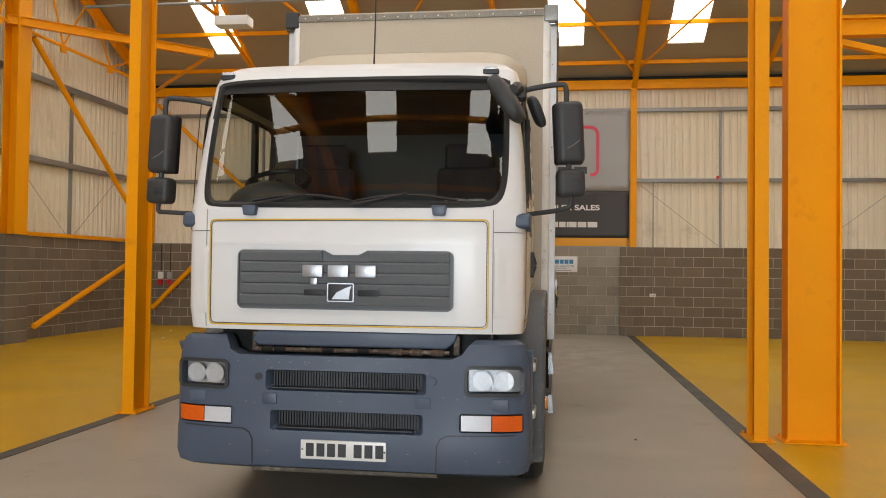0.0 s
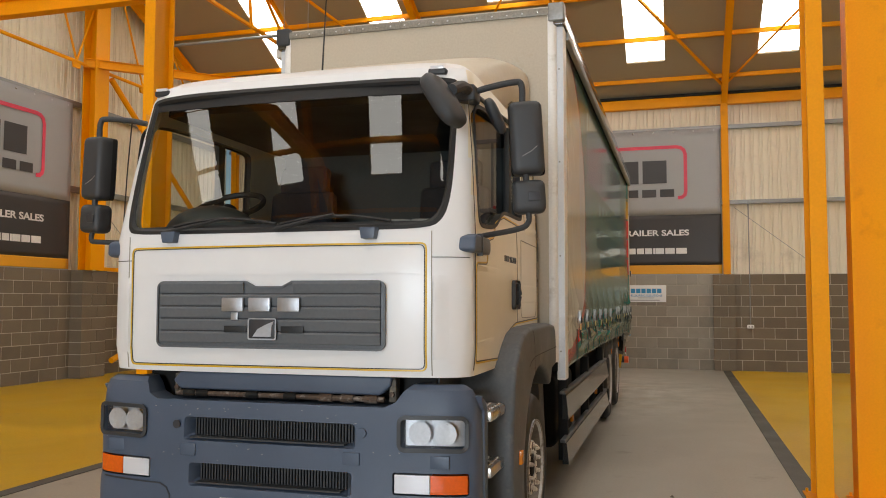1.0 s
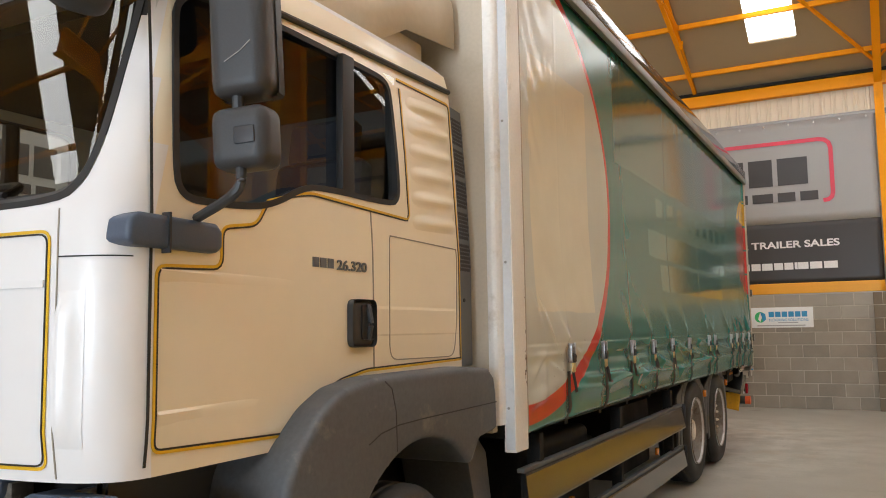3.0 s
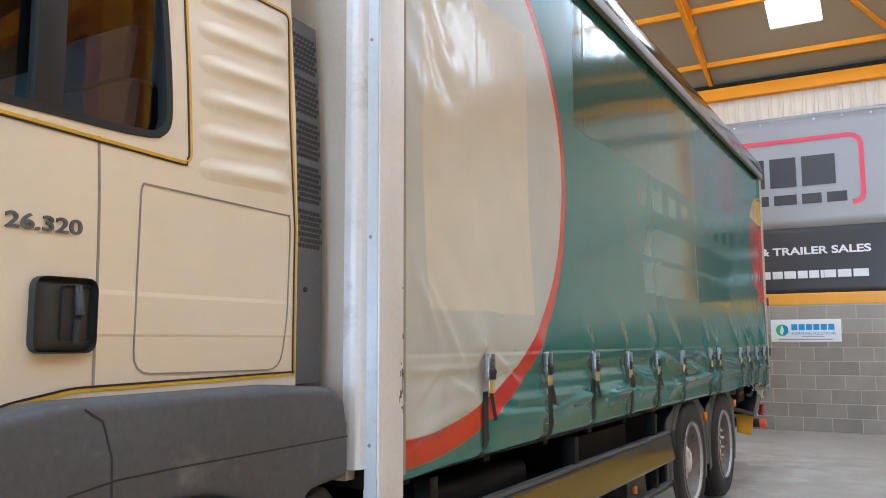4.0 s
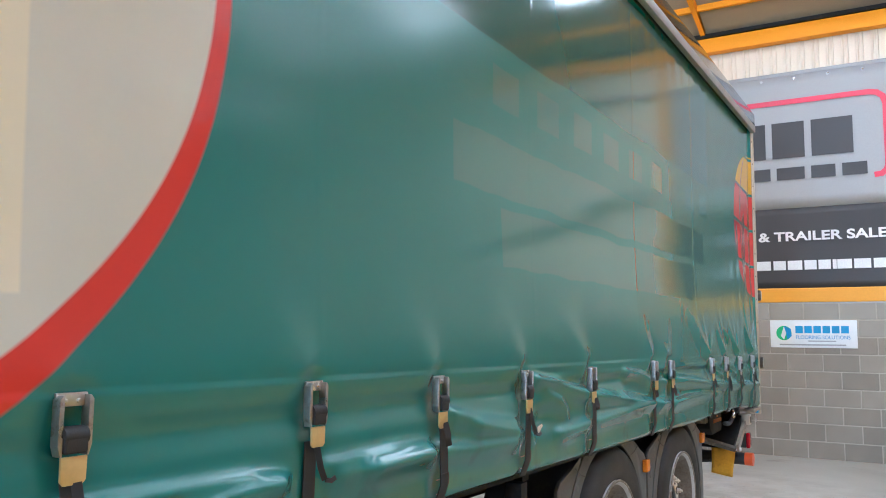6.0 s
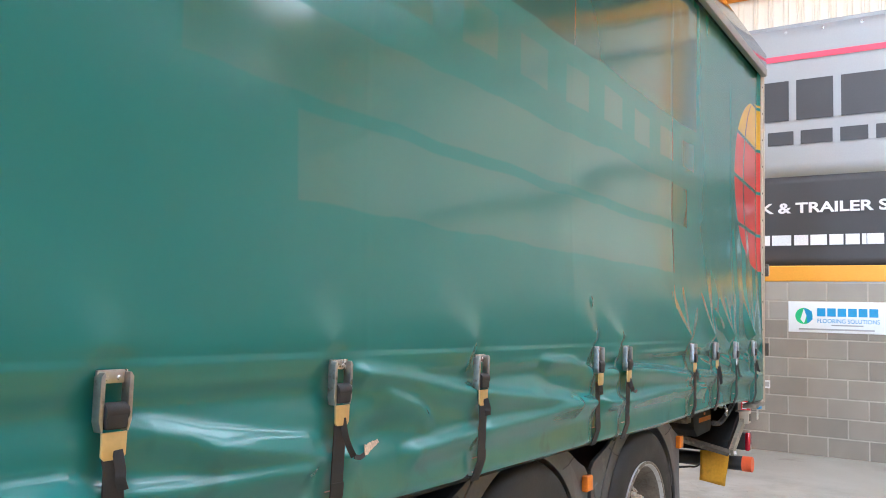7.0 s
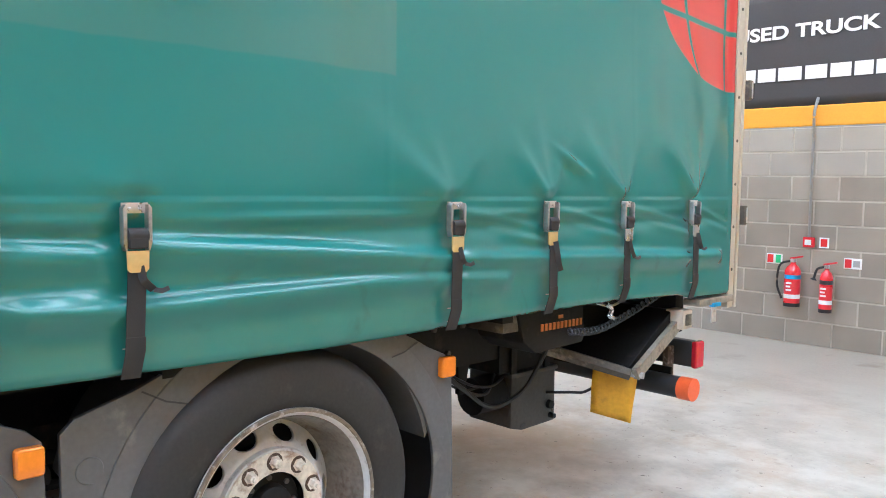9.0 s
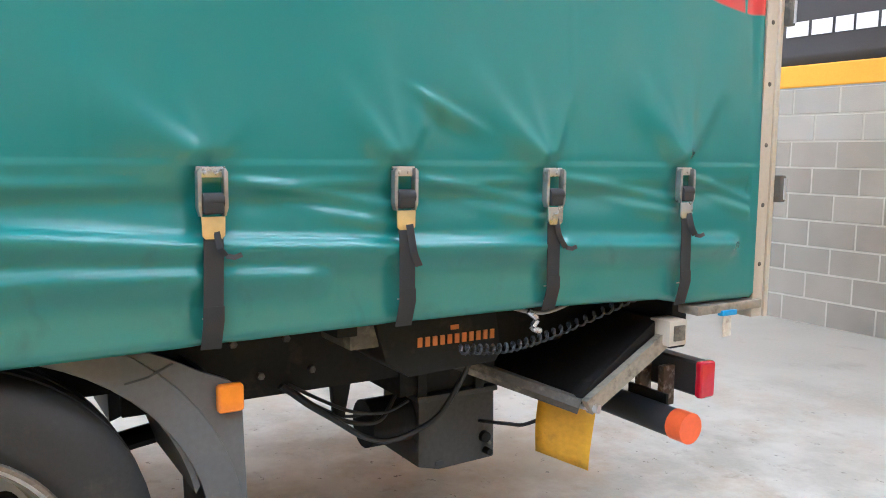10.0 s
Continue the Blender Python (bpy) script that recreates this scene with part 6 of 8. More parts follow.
# ---- the load body ----
CB = -1.20
BF, BR, BT, BW = 7.25, 16.11, 3.83, 1.20     # front face, rear, top, half width
PILLAR, CEND = 7.46, 16.04
SILL = 0.98
tp("headboard", bx(CB - BW + 0.10, CB + BW - 0.10, BF, BF + 0.06, 1.05, 3.76, 0.01), "boxwhite", "aged white front panel of the load body")
for s in (1, -1):
    a, b = sorted((CB + s * (BW - 0.10), CB + s * BW))
    post = tp("corner_post", bx(*sorted((CB + s * (BW - 0.065), CB + s * BW)), 7.30, PILLAR, 0.955, 3.80, 0.008), "postwhite", "white aluminium corner post with scuffs and rivets")
    tp("headboard_edge", prism([(CB + s * (BW - e), y) for e, y in ((0.115, 7.31), (0.115, 7.246), (0.085, 7.246), (0.066, 7.252), (0.054, 7.268), (0.050, 7.29), (0.050, 7.31))], "z", 1.09, 3.78, 0.004), "postwhite", "rounded white edge of the front panel", parent=post)
    tp("post_groove", bx(*sorted((CB + s * (BW - 0.052), CB + s * (BW - 0.006))), 7.295, 7.302, 0.97, 3.78), "postgroove", "blue-grey strip along the corner post", parent=post)
    for k in range(4):
        tp("rivet", lathe([(0, 0.007), (0.003, 0.006), (0.004, 0.001)], 8), "galv", parent=post, at=pose(CB + s * (BW - 0.035), 7.295, 1.17 + 0.72 * k, 0, 0, -90))
    for k in range(16):
        z = random.gauss(1.36, 0.10)
        y = 7.452 - abs(random.gauss(0, 0.012))
        tp("rust_mark", bx(*sorted((CB + s * (BW - 0.001), CB + s * (BW + 0.0010))), y, y + random.uniform(0.002, 0.008), z, z + random.uniform(0.003, 0.03)), "ruststeel", parent=post, smooth=False)
    tp("curtain_gap", bx(*sorted((CB + s * (BW - 0.03), CB + s * (BW - 0.004))), 7.459, 7.478, 1.05, 3.66), "lockergap")
    # top rail with a hood, rear corner post
    rail = tp("roof_rail", bx(*sorted((CB + s * (BW - 0.10), CB + s * (BW + 0.012))), BF, BR, 3.66, 3.80, 0.02, seg=3), "rail", "dark grey aluminium roof rail")
    tp("rail_lip", bx(*sorted((CB + s * (BW - 0.02), CB + s * (BW + 0.022))), PILLAR, BR - 0.05, 3.60, 3.67, 0.008), "galv", parent=rail)
    tp("rear_post", bx(*sorted((CB + s * (BW - 0.10), CB + s * (BW - 0.020))), CEND + 0.010, BR, 0.90, 3.80, 0.006), "boxwhite", "cream rear frame post with chipped edge")
    tp("rear_post_edge", bx(*sorted((CB + s * (BW - 0.05), CB + s * (BW - 0.012))), BR, BR + 0.022, 0.90, 3.78, 0.004), "boxwhite")
tp("roof_front_rail", bx(CB - BW + 0.02, CB + BW - 0.02, BF - 0.015, BF + 0.08, 3.742, 3.80, 0.010), "wornrail", "grey front roof rail with rivets")
for k in range(20):
    tp("rivet", lathe([(0, 0.008), (0.004, 0.006), (0.005, 0.001)], 8), "chrome", at=pose(CB - 1.15 + 0.12 * k, BF - 0.015, 3.768, 0, 0, -90))
tp("load_roof", bx(CB - BW + 0.03, CB + BW - 0.03, BF + 0.02, BR - 0.01, 3.78, 3.825, 0.02), "boxwhite", "translucent white load body roof")
for s in (1, -1):
    tp("corner_cap", bx(*sorted((CB + s * (BW - 0.11), CB + s * (BW + 0.014))), BF - 0.022, BF + 0.10, 3.69, 3.835, 0.018, seg=3), "galv" if s > 0 else "slatedark", "capped front roof corner")
tp("load_floor", bx(CB - BW + 0.06, CB + BW - 0.06, BF + 0.05, BR - 0.02, 1.02, 1.14), "chassis", "dark load floor edge")
tp("inner_side", bx(CB + BW - 0.09, CB + BW - 0.075, PILLAR, CEND, 1.1, 3.62), "chassis")
tp("rear_door", bx(CB - BW + 0.06, CB + BW - 0.06, BR - 0.06, BR - 0.01, 1.0, 3.75, 0.01), "boxwhite", "white rear door")


# ---- curtain ----
BUCKLES = [8.13, 8.80, 9.51, 10.15, 10.825, 11.555, 12.585, 12.925, 14.03, 14.55, 15.06, 15.63]
BZ = 1.46
LIFT = (0.008, 0.006, 0, -0.008, -0.008, -0.012, -0.002, -0.004, -0.006, -0.005, -0.008, -0.006)


# creases that run up from each buckle: (buckle, degrees from upright, reach, height, width)
CREASES = [(0, -48, 0.34, 0.020, 0.028), (0, -15, 0.20, 0.007, 0.02), (1, -44, 0.25, 0.009, 0.035), (2, -42, 0.30, 0.011, 0.035), (3, -44, 0.30, 0.011, 0.035), (4, -46, 0.28, 0.010, 0.035),
           (5, -54, 0.34, 0.012, 0.035), (6, -44, 0.32, 0.013, 0.035), (7, -62, 0.30, 0.010, 0.03), (7, 8, 0.2, 0.006, 0.03), (8, -58, 0.42, 0.013, 0.026), (8, -28, 0.26, 0.009, 0.02), (8, 36, 0.2, 0.007, 0.016),
           (9, -40, 0.26, 0.012, 0.014), (9, -12, 0.34, 0.008, 0.018), (9, 28, 0.22, 0.009, 0.014), (10, -50, 0.34, 0.017, 0.014), (10, -24, 0.24, 0.010, 0.013), (10, 18, 0.26, 0.009, 0.014),
           (11, -34, 0.34, 0.018, 0.014), (11, -14, 0.42, 0.010, 0.015), (11, 12, 0.40, 0.012, 0.014), (11, 36, 0.34, 0.012, 0.015)]
SEAMS = (8.12, 9.55, 10.95, 12.35, 13.75, 15.15)
# folds that run along the hem: how far each stands out, then its line as (y, z)
RIDGES = [
    (0.020, (8.35, 1.255), (8.80, 1.25), (9.28, 1.245), (9.44, 1.225)),
    (0.022, (8.20, 1.20), (8.80, 1.175), (9.20, 1.21), (9.44, 1.225)),
    (0.018, (9.50, 1.235), (9.86, 1.248), (10.12, 1.24)),
    (0.016, (9.56, 1.20), (9.90, 1.215), (10.12, 1.225)),
    (0.020, (10.18, 1.345), (10.38, 1.298), (10.78, 1.25)),
    (0.020, (10.34, 1.284), (10.57, 1.244), (10.94, 1.19)),
    (0.026, (9.70, 1.215), (10.02, 1.222), (10.43, 1.195), (10.75, 1.185)),
    (0.028, (10.86, 1.425), (11.25, 1.373), (11.56, 1.328), (12.0, 1.275), (12.36, 1.232)),
    (0.030, (11.10, 1.175), (11.39, 1.193), (11.68, 1.202), (12.04, 1.212), (12.3, 1.233), (12.58, 1.225)),
    (0.016, (10.98, 1.372), (11.19, 1.305), (11.30, 1.24)),
    (0.024, (12.02, 1.412), (12.29, 1.393), (12.56, 1.360), (12.90, 1.333)),
    (0.016, (11.95, 1.305), (12.22, 1.272), (12.57, 1.222), (12.88, 1.235)),
    (0.032, (12.88, 1.362), (13.38, 1.325), (13.97, 1.273), (14.48, 1.246), (15.0, 1.226), (15.56, 1.198), (15.95, 1.19)),
    (0.028, (12.60, 1.215), (12.95, 1.197), (13.24, 1.205), (13.69, 1.210), (13.98, 1.198), (14.35, 1.18)),
]


def ridge(z, at, above, below):
    """A fold that stands out at one height, steep above and gentle below."""
    w = np.where(z > at, above, below)
    return np.exp(-((z - at) / w) ** 2)


def fold(y, z):
    """How far the curtain stands out at a place: folds, hem ridges and creases that fan from the buckles."""
    y, z = np.asarray(y, float), np.asarray(z, float)
    d = 0.006 * np.sin(1.1 * y + 0.4) * np.clip((z - 1.5) / 1.0, 0, 1) * np.clip((3.6 - z) / 0.6, 0, 1)
    d = d - 0.030 * np.clip((z - 1.50) / 0.7, 0, 1)
    edge = np.zeros_like(y)
    ys = [PILLAR + 0.02] + BUCKLES + [CEND - 0.05]
    for i, (a, b) in enumerate(zip(ys, ys[1:])):
        f = np.clip((y - a) / (b - a), 0, 1)
        inside = (y >= a) & (y < b)
        low = -0.016 * ridge(z, 1.372, 0.045, 0.040) * (0.4 + 0.6 * np.clip((y - 8.6) / 0.8, 0, 1))
        low = low + (0.006 + 0.004 * math.sin(i * 5.7)) * ridge(z, 1.415, 0.012, 0.022) * np.clip(4 * f * (1 - f), 0, 1)
        edge = np.where(inside, low, edge)
        if i >= 9:
            slant = z - (1.435 - 0.085 * f)
            edge = np.where(inside, edge + 0.012 * np.exp(-(slant / np.where(slant > 0, 0.012, 0.026)) ** 2) * np.clip(f * 4, 0, 1), edge)
            slant = z - (1.40 - 0.10 * f)
            edge = np.where(inside, edge + 0.008 * np.exp(-(slant / np.where(slant > 0, 0.010, 0.024)) ** 2) * np.clip((f - 0.2) * 3, 0, 1), edge)
    d = d + edge
    for tall, *line in RIDGES:
        at = np.interp(y, [p[0] for p in line], [p[1] for p in line])
        d = d + 1.1 * tall * ridge(z, at, 0.021, 0.050) * np.clip((y - line[0][0]) / 0.07, 0, 1) * np.clip((line[-1][0] - y) / 0.07, 0, 1)
    for k, ang, reach, tall, wide in CREASES:
        b = BUCKLES[k]
        ca, sa = math.cos(radians(ang)), math.sin(radians(ang))
        along = (z - BZ) * ca + (y - b) * sa
        bend = 0.12 * along * along * (1 if k % 2 else -1)
        off = (y - b) * ca - (z - BZ) * sa + bend
        w = wide * (1.45 if k >= 8 else 1.9) + (0.11 if k >= 8 else 0.20) * np.clip(along, 0, 1)
        lean = np.where(off > 0, 0.75, 1.5)
        d = d + (1.3 if k >= 8 else 1.1) * tall * np.exp(-(off / (w * lean)) ** 2) * np.clip(along / 0.05, 0, 1) * np.exp(-np.clip(along / reach, 0, 9) ** 2)
    for b in BUCKLES:
        d = d - 0.012 * np.exp(-((y - b) / 0.05) ** 2) * np.clip((1.50 - z) / 0.06, 0, 1)
    # broad creases in the front white field
    d = d + 0.010 * np.exp(-(((z - 1.20) - 0.15 * (y - 7.6)) / 0.04) ** 2) * np.exp(-((y - 7.7) / 0.3) ** 2)
    d = d + 0.010 * np.exp(-(((y - 7.72) - 0.2 * (z - 1.3)) / 0.05) ** 2) * np.exp(-((z - 1.30) / 0.12) ** 2)
    for cy, cz, ang, ln, tall, wide in ((7.80, 1.58, -38, 0.20, 0.012, 0.030), (7.66, 1.66, -30, 0.16, 0.008, 0.030), (7.66, 1.36, 55, 0.10, 0.006, 0.020), (7.95, 1.33, -72, 0.16, 0.006, 0.018), (8.35, 1.40, -62, 0.14, 0.007, 0.018),
                                        (7.62, 1.17, 78, 0.12, 0.006, 0.016), (7.64, 2.55, -55, 0.08, 0.008, 0.014), (7.66, 2.78, -60, 0.09, 0.008, 0.014), (7.75, 2.95, -70, 0.11, 0.007, 0.012),
                                        (7.64, 3.10, -50, 0.08, 0.007, 0.012), (8.02, 3.05, -65, 0.12, 0.005, 0.012), (8.25, 2.85, -50, 0.10, 0.004, 0.012), (8.02, 2.70, -75, 0.08, 0.003, 0.010)):
        ca, sa = math.cos(radians(ang)), math.sin(radians(ang))
        along, off = (z - cz) * ca + (y - cy) * sa, (y - cy) * ca - (z - cz) * sa
        d = d + tall * np.exp(-(off / np.where(off > 0, wide * 0.7, wide * 1.6)) ** 2 - (along / ln) ** 2)
    # pinched, rubbed spot near the rear, and a small dimple
    slant = (z - 1.625) + 0.45 * (y - 14.68)
    d = d + 0.016 * np.exp(-(slant / np.where(slant > 0, 0.014, 0.034)) ** 2 - ((y - 14.70) / 0.09) ** 2)
    d = d + 0.006 * np.sin(55 * y + 38 * z) * np.exp(-((y - 14.66) / 0.06) ** 2 - ((z - 1.60) / 0.035) ** 2)
    d = d + 0.010 * np.exp(-((y - 12.53) / 0.016) ** 2 - ((z - 1.66) / 0.018) ** 2)
    # a deep dent over the torn hem
    d = d - 0.028 * np.exp(-((y - 11.02) / 0.10) ** 2 - ((z - 1.245) / 0.045) ** 2)
    # soft upright ripples at the rear and fine wrinkles high on the front
    d = d + 0.004 * np.sin(21 * y + 1.0) * np.clip((y - 14.9) / 0.5, 0, 1) * np.exp(-((z - 1.9) / 0.45) ** 2)
    d = d + 0.0006 * np.sin(26 * y) * np.clip((z - 3.3) / 0.3, 0, 1)
    d = d + 0.004 * np.sin(22 * z + 13 * y + 3 * np.sin(9 * y)) * np.exp(-((y - 7.80) / 0.16) ** 2) * np.clip((z - 2.25) / 0.5, 0, 1)
    d = d + 0.003 * (z < 1.472)
    for b in SEAMS:
        d = d + 0.0006 * np.clip(1.6 - np.abs(y - b) / 0.012, 0, 1) * (z > 1.472)
    return d * np.clip((y - PILLAR) / 0.06, 0, 1) * np.clip((CEND - y) / 0.05, 0.4, 1)


def lower_edge(y):
    return np.interp(y, [7.46, 7.8, 8.8, 10.5, 11.6, 12.6, 13.5, 14.4, 15.0, 15.55, 15.68, 16.05], [1.02, 1.035, 1.045, 1.05, 1.04, 1.035, 1.02, 1.03, 1.028, 1.01, 0.985, 0.975])


ny, zs = 1100, np.concatenate([np.linspace(0, 0.72, 92), np.linspace(0.76, 2.62, 44)])
ys = np.linspace(PILLAR - 0.01, CEND, ny)
Yg, Zg = np.meshgrid(ys, zs, indexing="ij")
low = lower_edge(Yg)
Zw = np.where(Zg < 0.4, low + Zg * (1.445 - low) / 0.4, 1.445 + (Zg - 0.4) * (3.645 - 1.445) / 2.22)
Xw = CB + BW - 0.012 + fold(Yg, Zw)
Xw -= 0.012 * np.clip((low + 0.02 - Zw) / 0.02, 0, 1)
verts = np.stack([Xw, Yg, Zw], -1).reshape(-1, 3)
nz = len(zs)
idx = np.arange(ny * nz).reshape(ny, nz)
faces = np.stack([idx[:-1, :-1], idx[1:, :-1], idx[1:, 1:], idx[:-1, 1:]], -1).reshape(-1, 4)
me = bpy.data.meshes.new("curtain")
me.from_pydata(verts.tolist(), [], faces.tolist())
me.polygons.foreach_set("use_smooth", [True] * len(me.polygons))


def curtain_mat():
    """Glossy coated cloth printed with a white field, a red arc, green, a beige patch and a globe of red and yellow."""
    m = bpy.data.materials.new("printed_curtain_cloth")
    m.use_nodes = True
    nt = m.node_tree
    N, L = nt.nodes, nt.links
    p = N["Principled BSDF"]
    geo = N.new("ShaderNodeNewGeometry")
    sep = N.new("ShaderNodeSeparateXYZ")
    L.new(geo.outputs["Position"], sep.inputs[0])
    Y, Z = sep.outputs["Y"], sep.outputs["Z"]

    def mth(op, a, b=None, c=None):
        n = N.new("ShaderNodeMath"); n.operation = op
        for k, v in enumerate((a, b, c)):
            if v is None:
                continue
            if isinstance(v, (int, float)):
                n.inputs[k].default_value = v
            else:
                L.new(v, n.inputs[k])
        return n.outputs[0]

    def ell(cy, cz, a, b):
        u, v = mth("DIVIDE", mth("SUBTRACT", Y, cy), a), mth("DIVIDE", mth("SUBTRACT", Z, cz), b)
        return mth("ADD", mth("MULTIPLY", u, u), mth("MULTIPLY", v, v))

    def edge(v, k, soft):
        n = N.new("ShaderNodeMapRange")
        n.inputs["From Min"].default_value, n.inputs["From Max"].default_value = k - soft, k + soft
        n.inputs["To Min"].default_value, n.inputs["To Max"].default_value = 1, 0
        L.new(v, n.inputs["Value"])
        return n.outputs[0]

    def mix(f, a, b):
        n = N.new("ShaderNodeMix"); n.data_type = "RGBA"
        L.new(f, n.inputs["Factor"])
        for key, v in (("A", a), ("B", b)):
            if isinstance(v, tuple):
                n.inputs[key].default_value = rgb(v)
            else:
                L.new(v, n.inputs[key])
        return n.outputs["Result"]

    def nz_(sc, det=4, dist=0.0):
        n = N.new("ShaderNodeTexNoise")
        n.inputs["Scale"].default_value, n.inputs["Detail"].default_value, n.inputs["Distortion"].default_value = sc, det, dist
        L.new(geo.outputs["Position"], n.inputs["Vector"])
        return n.outputs["Fac"]

    col = mix(edge(nz_(0.8, 2), 0.5, 0.5), (0.024, 0.158, 0.147), (0.036, 0.194, 0.178))
    # faded hem band, its colour raised further to carry the hem's highlights
    hem = mth("MULTIPLY", edge(Z, 1.16, 0.05), edge(nz_(3.0), 0.55, 0.2))
    col = mix(mth("MULTIPLY", hem, 0.5), col, (0.070, 0.215, 0.182))
    # globe
    r = ell(16.0, 2.675, 0.735, 0.675)
    bowl = edge(r, 1.0, 0.012)
    lat = mth("ABSOLUTE", mth("SUBTRACT", mth("FRACT", mth("ADD", mth("DIVIDE", mth("ADD", Z, mth("MULTIPLY", mth("SUBTRACT", Y, 15.6), 0.06)), 0.345), 0.304)), 0.5))
    cosl = mth("SQRT", mth("MAXIMUM", mth("SUBTRACT", 1.0, mth("POWER", mth("DIVIDE", mth("SUBTRACT", Z, 2.64), 0.72), 2.0)), 0.02))
    lon = mth("DIVIDE", mth("SUBTRACT", Y, 15.95), mth("MULTIPLY", cosl, 0.76))
    lonf = mth("ABSOLUTE", mth("SUBTRACT", mth("FRACT", mth("ADD", mth("MULTIPLY", lon, 1.85), 10.0)), 0.5))
    lines = mth("MULTIPLY", edge(lat, 0.462, 0.012), edge(lonf, 0.466, 0.010))
    gcol = mix(edge(mth("ADD", Z, mth("MULTIPLY", mth("SUBTRACT", Y, 15.6), 0.06)), 3.0, 0.004), (0.58, 0.34, 0.03), (0.50, 0.046, 0.040))
    col = mix(mth("MULTIPLY", bowl, lines), col, gcol)
    # red arc and white field
    col = mix(edge(ell(7.45, 2.40, 1.755, 1.335), 1.0, 0.006), col, (0.56, 0.035, 0.025))
    white = mix(edge(nz_(2.2, 6), 0.55, 0.25), (0.52, 0.52, 0.46), (0.585, 0.59, 0.525))
    field = edge(ell(7.45, 2.42, 1.705, 1.25), 1.0, 0.006)
    col = mix(field, col, white)
    # clear covering films where lettering was taken off: long strips, a row of squares, a large upper sheet
    wob = mth("MULTIPLY", mth("SUBTRACT", nz_(1.6, 3), 0.5), 0.07)
    Yw, Zw_ = mth("ADD", Y, mth("MULTIPLY", wob, 0.6)), mth("ADD", Z, wob)

    def box_mask(y0, y1, z0, z1):
        return mth("MULTIPLY", edge(mth("ABSOLUTE", mth("SUBTRACT", Yw, (y0 + y1) / 2)), (y1 - y0) / 2, 0.004), edge(mth("ABSOLUTE", mth("SUBTRACT", Zw_, (z0 + z1) / 2)), (z1 - z0) / 2, 0.004))

    film = mth("MAXIMUM", mth("MAXIMUM", box_mask(10.30, 14.06, 2.145, 2.375), box_mask(10.67, 13.79, 1.86, 2.10)), box_mask(9.37, 14.25, 2.765, 3.56))
    row = mth("ABSOLUTE", mth("SUBTRACT", mth("FRACT", mth("DIVIDE", mth("SUBTRACT", Yw, 10.60), 0.42)), 0.30))
    film = mth("MAXIMUM", film, mth("MULTIPLY", edge(row, 0.285, 0.01), box_mask(10.58, 14.25, 2.505, 2.67)))
    # film tint made paler: the light wall's reflection is put into the colour
    col = mix(mth("MULTIPLY", film, 0.32), col, (0.085, 0.190, 0.165))
    # upper sheet darkened: the dark roof it mirrors is put into its colour
    col = mix(mth("MULTIPLY", box_mask(9.37, 14.25, 2.765, 3.56), 0.7), col, (0.018, 0.088, 0.078))
    # beige covering patch
    patch = mth("MULTIPLY", mth("MULTIPLY", edge(mth("ABSOLUTE", mth("SUBTRACT", Y, 8.175)), 0.515, 0.004), edge(mth("ABSOLUTE", mth("SUBTRACT", mth("ADD", Z, mth("MULTIPLY", wob, 0.8)), 2.37)), 0.72, 0.004)), field)
    col = mix(patch, col, mix(edge(nz_(4.0, 5), 0.52, 0.2), (0.65, 0.605, 0.465), (0.70, 0.655, 0.515)))
    L.new(col, p.inputs["Base Color"])
    # a few stains and grime streaks near the foot
    stain = mth("MULTIPLY", edge(Z, 1.30, 0.2), mth("SUBTRACT", 1.0, edge(nz_(7.0, 8, 0.6), 0.68, 0.10)))
    col2 = mix(mth("MULTIPLY", stain, 0.45), col, (0.030, 0.060, 0.045))
    L.new(col2, p.inputs["Base Color"])
    rg = N.new("ShaderNodeMapRange")
    rg.inputs["To Min"].default_value, rg.inputs["To Max"].default_value = 0.195, 0.245
    L.new(nz_(1.4, 5), rg.inputs["Value"])
    sheen = mth("MAXIMUM", film, mth("MULTIPLY", patch, 0.5))
    L.new(mth("SUBTRACT", rg.outputs[0], mth("MULTIPLY", sheen, 0.11)), p.inputs["Roughness"])
    L.new(mth("ADD", 0.45, mth("MULTIPLY", film, 0.20)), p.inputs["Specular IOR Level"])
    p.inputs["Coat Weight"].default_value = 0.18
    L.new(mth("SUBTRACT", 0.13, mth("MULTIPLY", film, 0.04)), p.inputs["Coat Roughness"])
    b = N.new("ShaderNodeBump")
    b.inputs["Strength"].default_value, b.inputs["Distance"].default_value = 0.22, 0.0015
    h = mth("ADD", nz_(4.0, 3, 0.4), mth("MULTIPLY", film, mth("MULTIPLY", nz_(38.0, 2), 0.10)))
    L.new(mth("ADD", h, mth("MULTIPLY", film, 0.10)), b.inputs["Height"])
    L.new(b.outputs[0], p.inputs["Normal"])
    return m


M["curtain"] = curtain_mat()
me.materials.append(M["curtain"])
cur = tp("side_curtain", me, None, "glossy green load curtain with red arc, white field and red globe")
cur.modifiers.new("thick", "SOLIDIFY").thickness = 0.003
tp("far_curtain", bx(CB - BW, CB - BW + 0.02, PILLAR, CEND, 1.0, 3.64), "curtain", "green load curtain of the far side")
# dark scuffs on the pale field
random.seed(23)
for k in range(11):
    y, z = random.uniform(7.7, 8.5), random.uniform(1.12, 1.5)
    l, a = random.uniform(0.003, 0.012), random.uniform(-0.5, 0.5)
    run = [(y + l * t * math.cos(a), z + l * t * math.sin(a)) for t in (-1, -0.3, 0.4, 1)]
    tp("scuff", strip([(CB + BW - 0.0112 + float(fold(p, q)), p, q) for p, q in run], random.uniform(0.001, 0.0025), 0.0006, (1, 0, 0)), "dirty", parent=cur, smooth=False)


